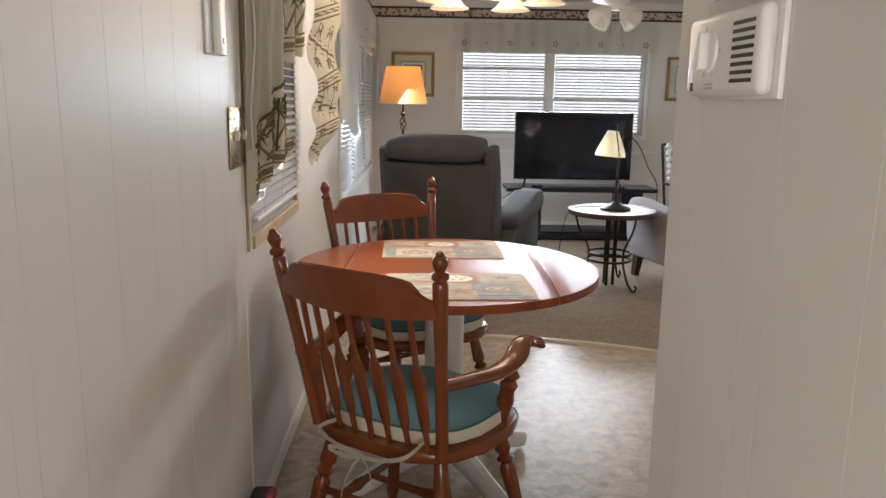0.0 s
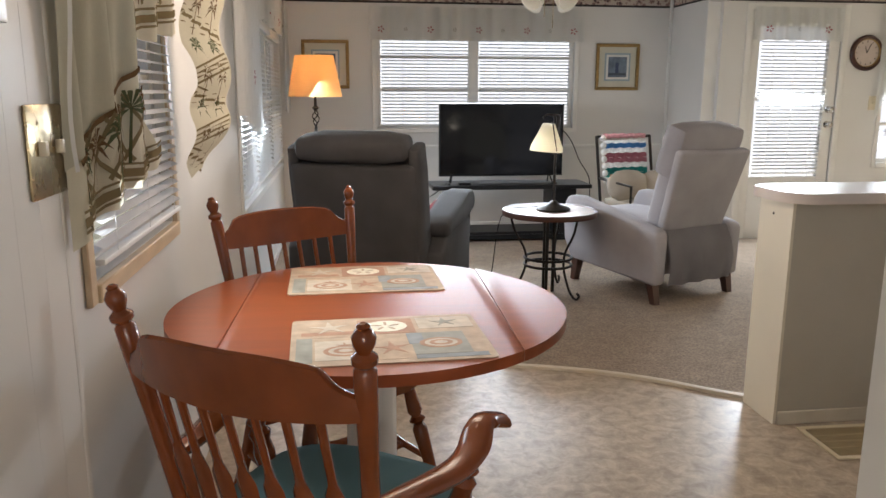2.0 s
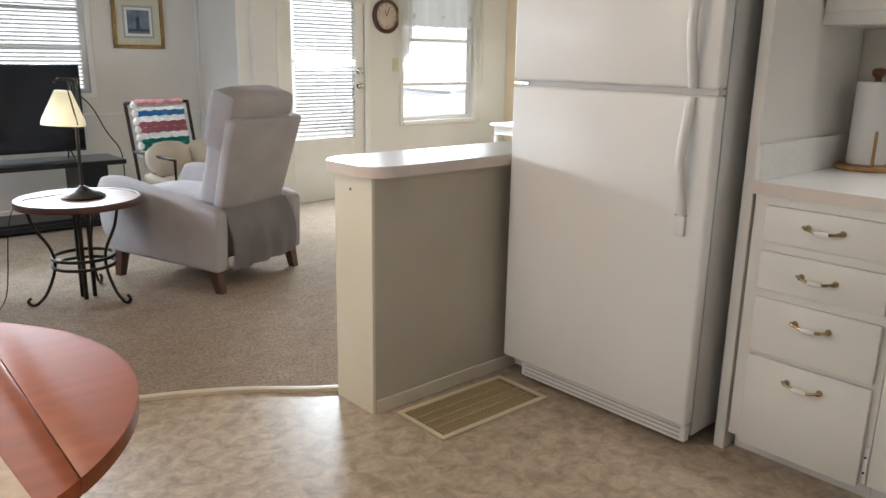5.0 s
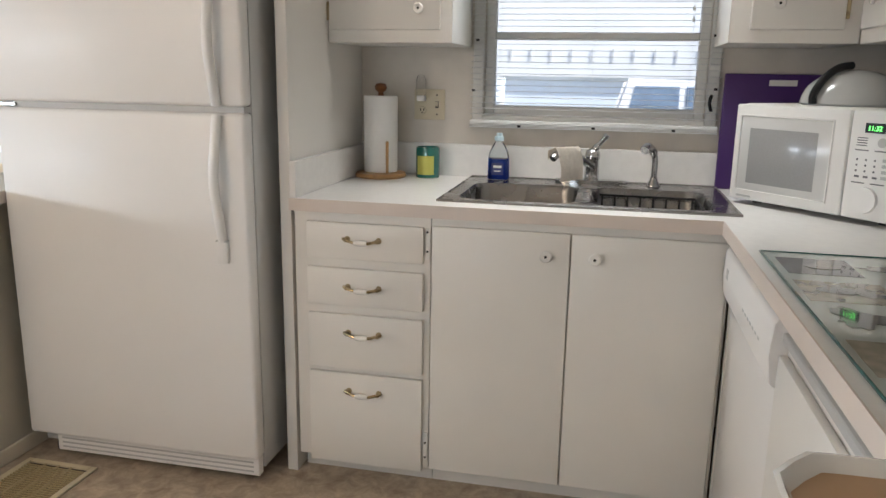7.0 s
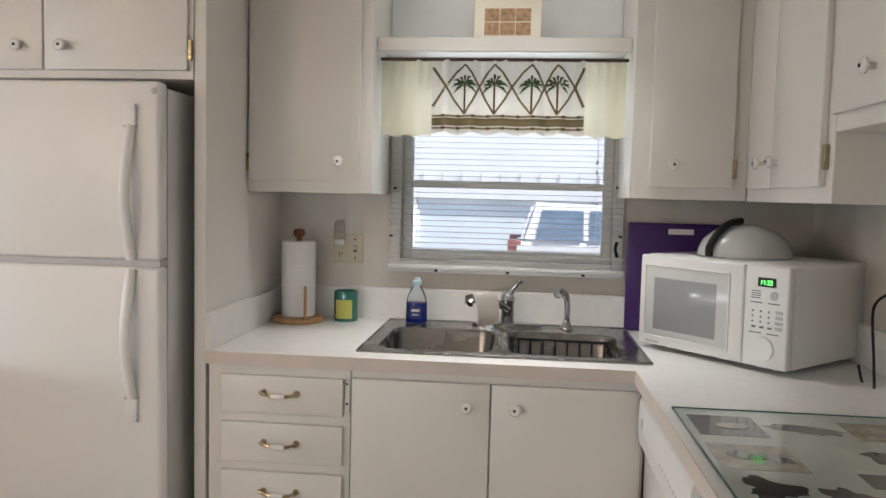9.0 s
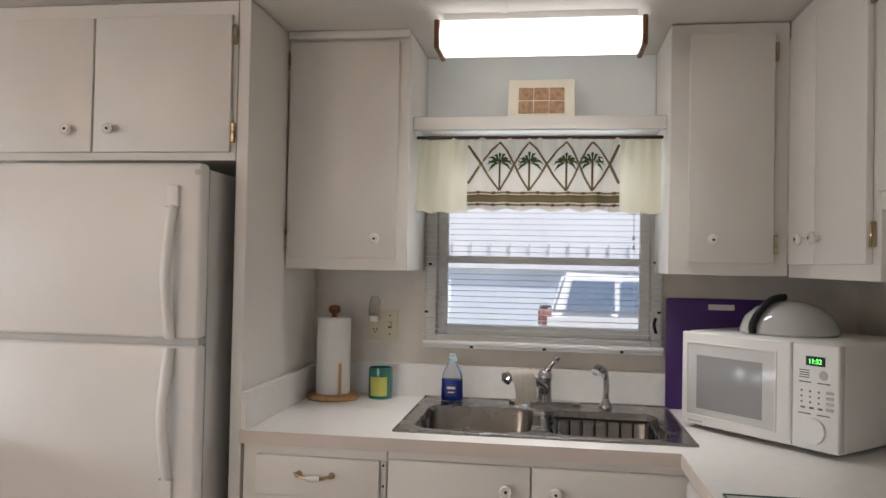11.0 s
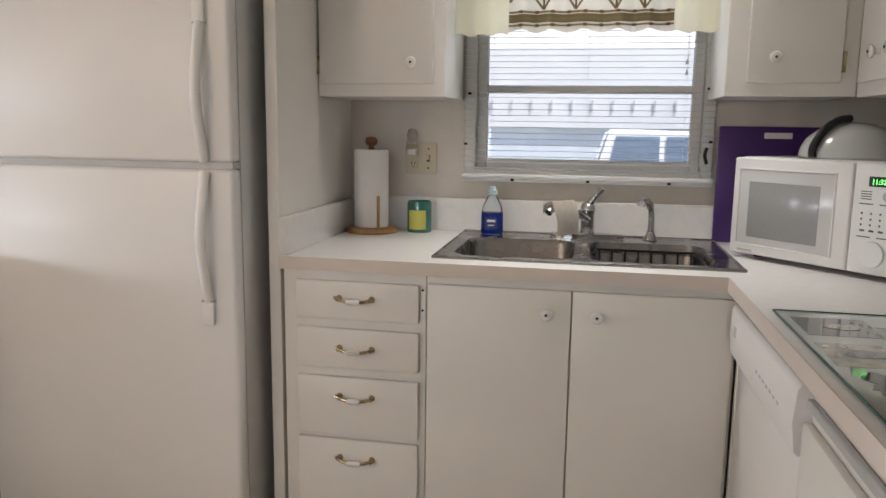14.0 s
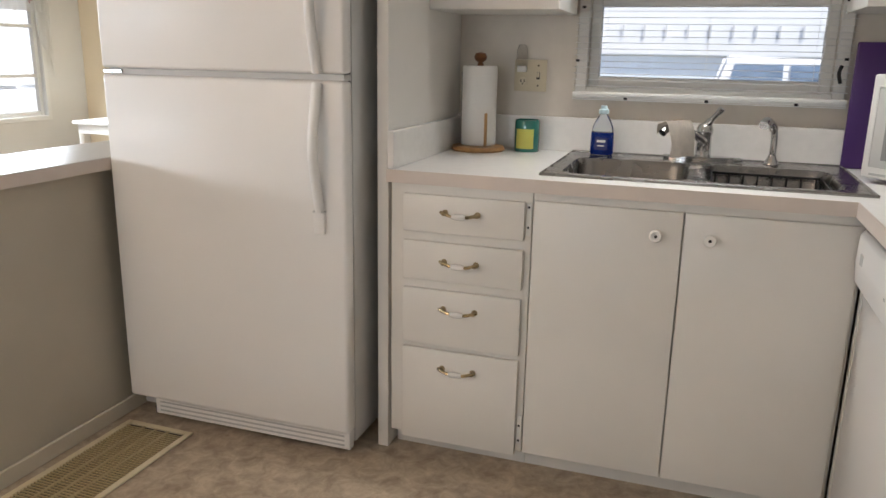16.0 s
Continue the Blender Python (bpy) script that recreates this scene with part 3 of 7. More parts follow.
SX0, SX1, SY0, SY1 = 2.962, 3.560, 1.02, 1.903
for y0, y1 in ((1.49, 1.855), (1.08, 1.445)):
    part("bowl", bowl(N(), 3.01, 3.40, y0, y1, 0.755, 0.938), STEEL, s, smooth=True)
bm = N()
for g in ((SX0, 3.01, SY0, SY1), (3.40, SX1, SY0, SY1), (3.01, 3.40, SY0, 1.08), (3.01, 3.40, 1.445, 1.49), (3.01, 3.40, 1.855, SY1)):
    box(bm, *g, 0.9345, 0.939)
for cx, cy, a0 in ((3.40, 1.855, 0), (3.01, 1.855, 90), (3.01, 1.49, 180), (3.40, 1.49, 270), (3.40, 1.445, 0), (3.01, 1.445, 90), (3.01, 1.08, 180), (3.40, 1.08, 270)):
    a = radians(a0)
    ca, sa = (1 if a0 in (0, 270) else -1), (1 if a0 in (0, 90) else -1)
    c = (cx - ca * 0.06, cy - sa * 0.06)
    pts = [(cx, cy)] + [(c[0] + 0.06 * math.cos(a + radians(15 * k)), c[1] + 0.06 * math.sin(a + radians(15 * k))) for k in range(7)]
    slab(bm, pts, 0.9345, 0.939)
part("rim", bm, STEEL, s)
bm = tube(N(), [(SX0, SY0, 0.938), (SX1, SY0, 0.938), (SX1, SY1, 0.938), (SX0, SY1, 0.938), (SX0, SY0 - 0.004, 0.938)], 0.005, 8)
part("raised_edge", bm, STEEL, s)
for y in (1.66, 1.27):
    part("drain", lathe(N(), [(0.04, 0.752), (0.038, 0.758), (0.02, 0.756), (0, 0.754)], 16, pose(3.2, y, 0), False), CHROME, s)
r = thing("dish_rack", "black wire rack standing in the sink bowl", "dish rack", (3.2, 1.2625, 0.762))
r.matrix_basis = r.matrix_basis @ Matrix.Diagonal((1.22, 1.15, 1.2, 1.0))
for i in range(8):
    y = -0.13 + i * 0.037
    part("wire", tube(N(), [(-0.14, y, 0.13), (-0.13, y, 0.01), (0.13, y, 0.01), (0.14, y, 0.13)], 0.0028, 6), BLACK, r)
part("rim_wire", tube(N(), [(-0.14, -0.14, 0.13), (0.14, -0.14, 0.13), (0.14, 0.14, 0.13), (-0.14, 0.14, 0.13), (-0.14, -0.14, 0.13)], 0.0035, 6), BLACK, r)
# tap
t = thing("kitchen_tap", "chrome single-lever tap on a long base plate", "tap", (3.505, 1.456, 0.939))
part("base_plate", slab(N(), disc(0, 0, 0.028, 0.13, 32), 0, 0.014, 0.005), CHROME, t)
part("body", lathe(N(), [(0.027, 0.012), (0.026, 0.03), (0.024, 0.085), (0.027, 0.09), (0.027, 0.105), (0.022, 0.118), (0.012, 0.125), (0, 0.127)], 20, None, False), CHROME, t)
part("spout", tube(N(), smooth_path([(-0.02, 0.0, 0.065), (-0.08, 0.05, 0.10), (-0.14, 0.11, 0.115), (-0.165, 0.13, 0.10)], 6), [0.014] * 12 + [0.013] * 7, 12), CHROME, t)
part("lever", tube(N(), smooth_path([(0, 0, 0.110), (-0.004, -0.018, 0.138), (-0.010, -0.036, 0.160), (-0.014, -0.048, 0.176)], 5), [0.013] * 5 + [0.009] * 6 + [0.011] * 5, 10), CHROME, t)
s2 = thing("sink_sprayer", "chrome pull-out sprayer beside the tap", "sprayer", (3.505, 1.238, 0.939))
part("collar", lathe(N(), [(0.024, 0), (0.023, 0.008), (0.014, 0.022), (0.013, 0.03)], 16), CHROME, s2)
part("head", tube(N(), smooth_path([(0, 0, 0.025), (0, 0, 0.09), (-0.005, 0.01, 0.125), (-0.03, 0.03, 0.14), (-0.05, 0.04, 0.13)], 5), [0.011] * 8 + [0.014] * 6 + [0.016] * 7, 12), CHROME, s2)
# cloth over the spout
bm = N()
g = [[None] * 9 for _ in range(13)]
for i in range(13):
    for j in range(9):
        a = math.pi * (i / 12) * 1.15 - 0.2
        rr = 0.034 + 0.004 * math.sin(j * 2.1 + i)
        dz = -0.07 * max(0, i / 12 - 0.55) * 2.2
        along = (j / 8 - 0.5) * 0.115
        off = rr * math.cos(a)
        g[i][j] = bm.verts.new((3.505 - 0.118 + along * -0.77 + off * 0.63, 1.456 + 0.088 + along * 0.64 + off * 0.77, 1.042 + 0.035 * math.sin(a) + dz + 0.003 * math.sin(j * 3 + i * 1.3)))
for i in range(12):
    for j in range(8):
        bm.faces.new((g[i][j], g[i + 1][j], g[i + 1][j + 1], g[i][j + 1]))
bmesh.ops.solidify(bm, geom=bm.faces, thickness=0.004)
solid("dishcloth", bm, mat("waffle_cloth", (0.74, 0.68, 0.60), 0.95, var=0.05, scale=60, bump=0.8, bscale=220), "beige waffle dishcloth draped over the tap spout", "cloth")

# ---- kitchen: things on the worktop ----
p = thing("paper_towel_holder", "paper towel roll on a round wooden stand", "paper towel", (3.465, 2.238, 0.934))
p.matrix_basis = p.matrix_basis @ Matrix.Diagonal((1.12, 1.12, 1.03, 1.0))
part("base", lathe(N(), [(0.0, 0), (0.083, 0), (0.087, 0.006), (0.083, 0.016), (0.05, 0.02), (0, 0.02)], 32, None, False), LIGHTWOOD, p)
part("roll", lathe(N(), [(0.018, 0.021), (0.055, 0.021), (0.056, 0.03), (0.056, 0.285), (0.054, 0.292), (0.018, 0.292)], 36, None, False), PAPER, p)
part("finial", lathe(N(), [(0.010, 0.28), (0.010, 0.298), (0.007, 0.302), (0.018, 0.312), (0.021, 0.322), (0.016, 0.334), (0, 0.338)], 20, None, False), mat("brown_wood", (0.22, 0.085, 0.03), 0.35, var=0.15, scale=30), p)
part("side_bar", box(N(), -0.066, -0.058, -0.045, -0.036, 0.02, 0.135, 0.002), LIGHTWOOD, p)
part("tear_wire", tube(N(), [(0.02, 0.064, 0.02), (0.02, 0.066, 0.27)], 0.002, 6), CHROME, p)
c = thing("candle_jar", "green glass candle jar with a pale yellow label", "candle", (3.515, 2.068, 0.934))
c.matrix_basis = c.matrix_basis @ Matrix.Diagonal((1.08, 1.08, 1.06, 1.0))
part("jar", lathe(N(), [(0.0, 0), (0.040, 0), (0.042, 0.006), (0.042, 0.10), (0.040, 0.108), (0.036, 0.108), (0.037, 0.07), (0, 0.068)], 28, None, False), mat("green_glass", (0.03, 0.17, 0.14), 0.08, var=0.1, coat=0.5), c)
bm = N()
a0 = math.pi - 0.75
pv = None
for i in range(13):
    a = a0 + 1.5 * i / 12
    v = [bm.verts.new((0.0426 * math.cos(a), 0.0426 * math.sin(a), z)) for z in (0.012, 0.078)]
    if pv:
        bm.faces.new((pv[0], v[0], v[1], pv[1]))
    pv = v
part("label", bm, mat("yellow_label", (0.55, 0.55, 0.12), 0.5, var=0.05), c, "pale yellow label")
b = thing("soap_bottle", "clear plastic bottle half full of blue dish soap", "soap bottle", (3.50, 1.795, 0.939))
b.matrix_basis = b.matrix_basis @ Matrix.Diagonal((1.1, 1.16, 0.87, 1.0))
part("bottle", lathe(N(), [(0.0, 0.0), (0.031, 0), (0.035, 0.008), (0.034, 0.085), (0.032, 0.10), (0.030, 0.115), (0.018, 0.15), (0.012, 0.158), (0.012, 0.165)], 24, Matrix.Diagonal((0.72, 1, 1, 1)), False), glass("clear_plastic", (0.86, 0.93, 0.96), 0.12, 1.3), b)
part("soap", lathe(N(), [(0.0, 0.002), (0.029, 0.002), (0.0325, 0.01), (0.032, 0.085), (0.03, 0.09), (0, 0.09)], 24, Matrix.Diagonal((0.72, 1, 1, 1)), False), mat("blue_soap", (0.005, 0.03, 0.30), 0.15, var=0.05), b, "blue liquid soap")
part("cap", lathe(N(), [(0.013, 0.163), (0.015, 0.165), (0.015, 0.18), (0.010, 0.184), (0.009, 0.196), (0, 0.197)], 18, None, False), mat("pale_blue_cap", (0.55, 0.72, 0.78), 0.3), b)
bm = box(N(), -0.0262, -0.0255, -0.019, 0.019, 0.022, 0.072)
part("label", bm, mat("navy_label", (0.01, 0.02, 0.16), 0.35), b)
part("label_mark", box(N(), -0.0268, -0.0262, -0.013, 0.013, 0.052, 0.062), WHITEPL, b)
part("label_mark", box(N(), -0.0268, -0.0262, -0.010, 0.010, 0.036, 0.041), WHITEPL, b)
o = thing("outlet_plate", "almond double wall plate with a socket and a switch", "wall socket", (KW, 2.083, 1.202))
part("plate", box(N(), -0.006, 0, -0.06, 0.06, -0.057, 0.057, 0.002), OUTLET, o)
for z in (-0.022, 0.022):
    part("socket", lathe(N(), [(0.016, 0), (0.015, 0.003), (0, 0.003)], 20, pose(-0.006, 0.028, z, 0, -90, 0), False), OUTLET, o)
    for dy in (-0.006, 0.006):
        part("slot", box(N(), -0.0098, -0.009, 0.028 + dy - 0.0018, 0.028 + dy + 0.0018, z - 0.002, z + 0.008), BLACK, o)
    part("ground_hole", lathe(N(), [(0.003, 0), (0.003, 0.0008), (0, 0.0008)], 10, pose(-0.009, 0.028, z - 0.008, 0, -90, 0), False), BLACK, o)
# dark inset painted for the shade round the toggle
part("switch_slot", box(N(), -0.0068, -0.0058, -0.0355, -0.0225, -0.013, 0.013), GAPSHADE, o)
part("switch", box(N(), -0.016, -0.006, -0.034, -0.024, -0.006, 0.012, 0.002), OUTLET, o)
for z in (-0.036, 0.036):
    part("screw", lathe(N(), [(0.0035, 0), (0.003, 0.0015), (0, 0.002)], 8, pose(-0.006, -0.029, z, 0, -90, 0), False), IRON, o)
n = thing("night_light", "clear plastic plug-in night light", "night light", (KW - 0.006, 2.111, 1.235))
part("shade", lathe(N(), [(0.018, 0), (0.02, 0.02), (0.019, 0.06), (0.012, 0.075), (0, 0.078)], 16, pose(-0.022, 0, 0.0), False), glass("night_glass", (0.95, 0.95, 0.95), 0.1, 1.3), n)
part("base", box(N(), -0.034, -0.004, -0.016, 0.016, -0.02, 0.002, 0.004), WHITEPL, n)

# microwave, turned in the corner
m = thing("microwave", "white microwave oven with a dark window and green clock", "microwave", (3.085, 0.822, 0.934), 222)
m.matrix_basis = m.matrix_basis @ Matrix.Diagonal((1.03, 1.12, 1.085, 1.0))
MWW, MWD, MWH = 0.50, 0.37, 0.285
# local: front looks along -y, x to the right of the front seen from outside
part("case", box(N(), -MWW / 2, MWW / 2, 0.0, MWD, 0.012, MWH, 0.008, 3), WHITEPL, m)
dr = part("door", box(N(), -MWW / 2, 0.115, -0.028, -0.001, 0.014, MWH - 0.002, 0.006, 3), WHITEPL, m)
part("door_window", box(N(), -0.226, 0.068, -0.0295, -0.0275, 0.044, 0.250, 0.002), mat("window_border", (0.62, 0.62, 0.61), 0.2, var=0.02, coat=0.3), dr, "pale grey glass border")
part("mesh_window", box(N(), -0.192, 0.030, -0.0305, -0.0296, 0.064, 0.218, 0.0004), mat("mesh_window", (0.33, 0.33, 0.33), 0.25, var=0.05, scale=300, coat=0.3), dr, "grey meshed window")
bm = N()
for g in ((-0.231, 0.073, 0.250, 0.255), (-0.231, 0.073, 0.039, 0.044), (-0.231, -0.226, 0.044, 0.250), (0.068, 0.073, 0.044, 0.250)):
    box(bm, g[0], g[1], -0.031, -0.027, g[2], g[3], 0.001, 1)
part("window_frame", bm, WHITEPL, dr)
part("name_mark", box(N(), -0.222, -0.17, -0.0288, -0.0275, 0.022, 0.028), ENAMEL_GREY, dr)
cp = part("control_panel", box(N(), 0.118, MWW / 2, -0.028, -0.001, 0.014, MWH - 0.002, 0.006, 3), WHITEPL, m)
part("display", box(N(), 0.158, 0.212, -0.030, -0.0275, 0.228, 0.252, 0.001, 1), BLACK, cp, "black clock display")
MARK = mat("dark_print", (0.12, 0.12, 0.13), 0.5)
GREENLED = glow("green_led", (0.15, 0.9, 0.15), 3.0)


def lettering(name, text, size, m, material, parent, label=""):
    c = bpy.data.curves.new(name, "FONT")
    c.body, c.size, c.extrude, c.align_x, c.align_y = text, size, 0.0004, "CENTER", "CENTER"
    tmp = new(name, c)
    me = bpy.data.meshes.new_from_object(tmp.evaluated_get(bpy.context.evaluated_depsgraph_get()))
    bpy.data.objects.remove(tmp)
    ob = new(name, me)
    me.materials.clear()
    me.materials.append(material)
    ob.parent, ob.matrix_basis = parent, m
    return tagged(ob, label)


lettering("clock_digits", "11:32", 0.017, pose(0.185, -0.0308, 0.239, 90, 0, 0), GREENLED, cp, "green glowing digits 11:32")
for i in range(4):
    for j in range(3):
        part("button", box(N(), 0.144 + j * 0.024, 0.149 + j * 0.024 + (0.008 if i == 0 else 0), -0.0286, -0.0275, 0.118 + i * 0.014, 0.123 + i * 0.014, 0.0004, 1), MARK, cp)
for i in range(4):
    part("print_line", box(N(), 0.140, 0.168, -0.0284, -0.0275, 0.196 + i * 0.006, 0.1985 + i * 0.006), MARK, cp)
    part("side_button", box(N(), 0.214, 0.236, -0.0288, -0.0275, 0.118 + i * 0.014, 0.126 + i * 0.014, 0.0006, 1), ENAMEL_GREY, cp)
for x, z in ((0.138, 0.184), (0.190, 0.184), (0.138, 0.104), (0.190, 0.104)):
    part("print_line", box(N(), x, x + 0.036, -0.0284, -0.0275, z, z + 0.0028), MARK, cp)
part("round_button", lathe(N(), [(0.012, 0), (0.0115, 0.002), (0, 0.002)], 20, pose(0.207, -0.0275, 0.206, 90), False), ENAMEL_GREY, cp)
part("dial", lathe(N(), [(0.033, 0), (0.031, 0.008), (0, 0.008)], 28, pose(0.183, -0.0275, 0.064, 90), False), WHITEPL, cp)
for x in (-0.2, 0.2):
    for y in (0.04, 0.32):
        part("foot", lathe(N(), [(0.014, 0), (0.014, 0.013)], 12, pose(x, y, 0)), BLACK, m)
# kettle-like white steamer on the microwave
k = thing("kettle", "glossy pale grey rounded kettle with a black handle", "kettle", (3.22, 0.70, 0.934 + MWH * 1.085))
part("body", lathe(N(), [(0.0, 0.0), (0.125, 0), (0.131, 0.008), (0.128, 0.03), (0.115, 0.065), (0.088, 0.095), (0.05, 0.115), (0.02, 0.122), (0, 0.123)], 40, Matrix.Diagonal((1.0, 1.12, 0.86, 1)), False), mat("smoky_dome", (0.50, 0.51, 0.50), 0.12, var=0.05, coat=0.5), k)
part("handle", tube(N(), smooth_path([(-0.075, 0.128, 0.006), (-0.076, 0.128, 0.035), (-0.066, 0.102, 0.078), (-0.045, 0.062, 0.108), (-0.02, 0.02, 0.116)], 6), 0.0115, 10), BLACK, k)
solid("cutting_board", box(N(), 3.545, 3.56, 0.62, 1.025, 0.934, 1.335, 0.006, 2), PURPLE, "purple plastic cutting board leaning on the wall", "cutting board")
bpy.data.objects["cutting_board"].data.materials.append(CERAMIC)
part("grip_slot", box(N(), 3.5435, 3.5448, 0.79, 0.88, 1.295, 1.315, 0.0006, 1), CERAMIC, bpy.data.objects["cutting_board"])
solid("power_cord", tube(N(), smooth_path([(2.96, 0.375, 1.17), (2.92, 0.43, 1.13), (2.83, 0.46, 1.0), (2.80, 0.47, 0.928), (2.86, 0.47, 0.928), (2.92, 0.46, 0.97)], 6), 0.004, 6), BLACK, "black microwave power cord on the worktop", "cable")
solid("white_cord", tube(N(), smooth_path([(2.62, 0.377, 1.34), (2.63, 0.40, 1.25), (2.68, 0.41, 1.16), (2.74, 0.40, 1.12), (2.78, 0.377, 1.13)], 6), 0.0028, 6), WHITEPL, "white cord hanging at the kitchen wall", "cable")

# glass counter saver with coffee pictures
gs = thing("glass_board", "large tempered glass worktop board with printed coffee pictures", "glass board", (2.005, 0.80, 0.9345))
GL, GWD = 0.488, 0.25
part("backing", box(N(), -GL, GL, -GWD, GWD, 0.0, 0.003), mat("pale_print", (0.50, 0.55, 0.50), 0.08, var=0.06, scale=7, coat=0.8), gs)
INK, TAN, GREYP = mat("ink_print", (0.05, 0.048, 0.045), 0.1, var=0.3, scale=40, coat=0.8), mat("tan_print", (0.38, 0.35, 0.27), 0.1, var=0.2, scale=30, coat=0.8), mat("grey_print", (0.20, 0.21, 0.19), 0.1, var=0.4, scale=25, coat=0.8)
for x0, x1, y0, y1, mm in ((0.29, 0.435, 0.09, 0.23, INK), (0.09, 0.235, 0.08, 0.235, TAN), (-0.27, -0.12, -0.06, 0.235, TAN), (-0.445, -0.305, 0.03, 0.235, INK), (0.30, 0.43, -0.20, -0.09, TAN), (0.03, 0.10, -0.06, 0.0, INK), (-0.03, 0.03, -0.20, -0.05, GREYP), (-0.43, -0.32, -0.20, -0.03, GREYP)):
    part("picture", box(N(), x0, x1, y0, y1, 0.003, 0.0036), mm, gs)


def blot(cx, cy, rx, ry, lobes, seed):
    """A flat print with a lobed outline, like a leaf or a coffee bean cluster."""
    r_ = random.Random(seed)
    k = [r_.uniform(0.8, 1.15) for _ in range(36)]
    return slab(N(), [(cx + rx * k[i] * (1 + 0.3 * math.sin(lobes * a)) * math.cos(a), cy + ry * k[i] * (1 + 0.3 * math.sin(lobes * a)) * math.sin(a)) for i, a in enumerate(2 * math.pi * i / 36 for i in range(36))], 0.0036, 0.0041)


for cx, cy, rx, ry, n_, sd, mm in ((0.0, 0.175, 0.05, 0.05, 3, 1, INK), (-0.03, 0.05, 0.045, 0.055, 3, 2, INK), (0.36, 0.0, 0.03, 0.07, 2, 3, GREYP), (0.20, -0.10, 0.03, 0.05, 3, 4, INK), (0.12, -0.17, 0.035, 0.045, 2, 5, GREYP), (-0.18, -0.15, 0.045, 0.05, 3, 6, INK), (-0.21, 0.04, 0.03, 0.05, 2, 7, INK), (0.16, 0.13, 0.025, 0.035, 2, 8, GREYP)):
    part("leaf_print", blot(cx, cy, rx, ry, n_, sd), mm, gs)
lettering("cafe_word", "CAF\u00c9", 0.066, pose(-0.195, 0.165, 0.0042, 0, 0, 180), INK, gs, "dark printed word")
lettering("coffee_word", "COFFEE", 0.040, pose(-0.375, 0.13, 0.0042, 0, 0, 180), TAN, gs, "pale printed word")
part("cup_print", lathe(N(), [(0.016, 0.0038), (0.022, 0.0042), (0.0, 0.0043)], 16, pose(0.36, 0.15, 0) @ Matrix.Diagonal((1, 1.6, 1, 1)), False), TAN, gs)
part("cup_print", lathe(N(), [(0.018, 0.0040), (0.026, 0.0044), (0.0, 0.0045)], 16, pose(0.17, 0.17, 0) @ Matrix.Diagonal((1, 1.5, 1, 1)), False), GREYP, gs)
part("edge", tube(N(), [(-GL, -GWD, 0.003), (GL, -GWD, 0.003), (GL, GWD, 0.003), (-GL, GWD, 0.003), (-GL, -GWD - 0.002, 0.003)], 0.0028, 6), mat("glass_edge", (0.02, 0.09, 0.08), 0.1), gs, "dark green glass edge")

# dishwasher, end cabinet and range below the side run
dw = thing("dishwasher", "white built-in dishwasher with a curved control panel", "dishwasher", (2.535, 0, 0))
dw.matrix_basis = dw.matrix_basis @ Matrix.Diagonal((1.105, 1.0, 1.0, 1.0))
part("tub", box(N(), -0.295, 0.295, 0.42, 1.01, 0.02, 0.88), ENAMEL, dw)
dr = part("door", box(N(), -0.297, 0.297, 1.011, 1.040, 0.11, 0.722, 0.006, 2), ENAMEL, dw)
pts = [(1.012, 0.725), (1.054, 0.725), (1.064, 0.735), (1.068, 0.790), (1.066, 0.855), (1.058, 0.868), (1.012, 0.870)]
bm = N()
rows = [[bm.verts.new((x, y, z)) for y, z in pts] for x in (-0.297, 0.297)]
for i in range(len(pts)):
    bm.faces.new((rows[0][i], rows[0][(i + 1) % len(pts)], rows[1][(i + 1) % len(pts)], rows[1][i]))
bm.faces.new(rows[0]), bm.faces.new(rows[1][::-1])
bmesh.ops.bevel(bm, geom=list(bm.edges), offset=0.003, segments=1, affect="EDGES")
cp = part("control_panel", bm, ENAMEL, dw)
for i in range(7):
    part("mark", box(N(), -0.02 - i * 0.03, -0.006 - i * 0.03, 1.0662, 1.0684, 0.785, 0.791), ENAMEL_GREY, cp)
part("handle_slot", box(N(), 0.22, 0.25, 1.064, 1.0685, 0.79, 0.82, 0.002, 1), ENAMEL_GREY, cp)
part("kick_plate", box(N(), -0.297, 0.297, 1.02, 1.04, 0.01, 0.105), ENAMEL_GREY, dw)
u = thing("corner_filler", "cream painted filler strip between sink unit and dishwasher", "kitchen cabinet")
part("filler", box(N(), 2.868, FX - 0.001, 1.02, 1.040, 0.0, 0.882, 0.002, 1), CAB, u)
u = thing("end_cabinet", "cream painted base cabinet with a slanting grey edge trim", "kitchen cabinet")
part("carcass", box(N(), 1.50, 2.204, 0.40, 1.035, 0.07, 0.896, 0.002, 1), CAB, u)
part("door", box(N(), 1.515, 2.195, 1.036, 1.054, 0.08, 0.80, 0.004, 2), CAB, u)
part("edge_trim", box(N(), 1.515, 2.195, 1.036, 1.05, 0.825, 0.845, 0.003, 1), ENAMEL_GREY, u)
part("toe_kick", box(N(), 1.50, 2.204, 0.40, 0.98, 0, 0.07), CAB, u)
rg = thing("cooker", "white freestanding electric cooker", "cooker", (1.19, 0, 0))
part("body", box(N(), -0.30, 0.30, 0.38, 1.10, 0.02, 0.915, 0.006, 2), ENAMEL, rg)
part("oven_door", box(N(), -0.295, 0.295, 1.10, 1.13, 0.20, 0.80, 0.006, 2), ENAMEL, rg)
part("door_handle", tube(N(), [(-0.25, 1.131, 0.755), (-0.25, 1.165, 0.76), (0.25, 1.165, 0.76), (0.25, 1.131, 0.755)], 0.01, 8), ENAMEL, rg)
tr = thing("serving_tray", "white rimmed tray with a tan bottom on the cooker", "tray", (1.25, 1.05, 0.916))
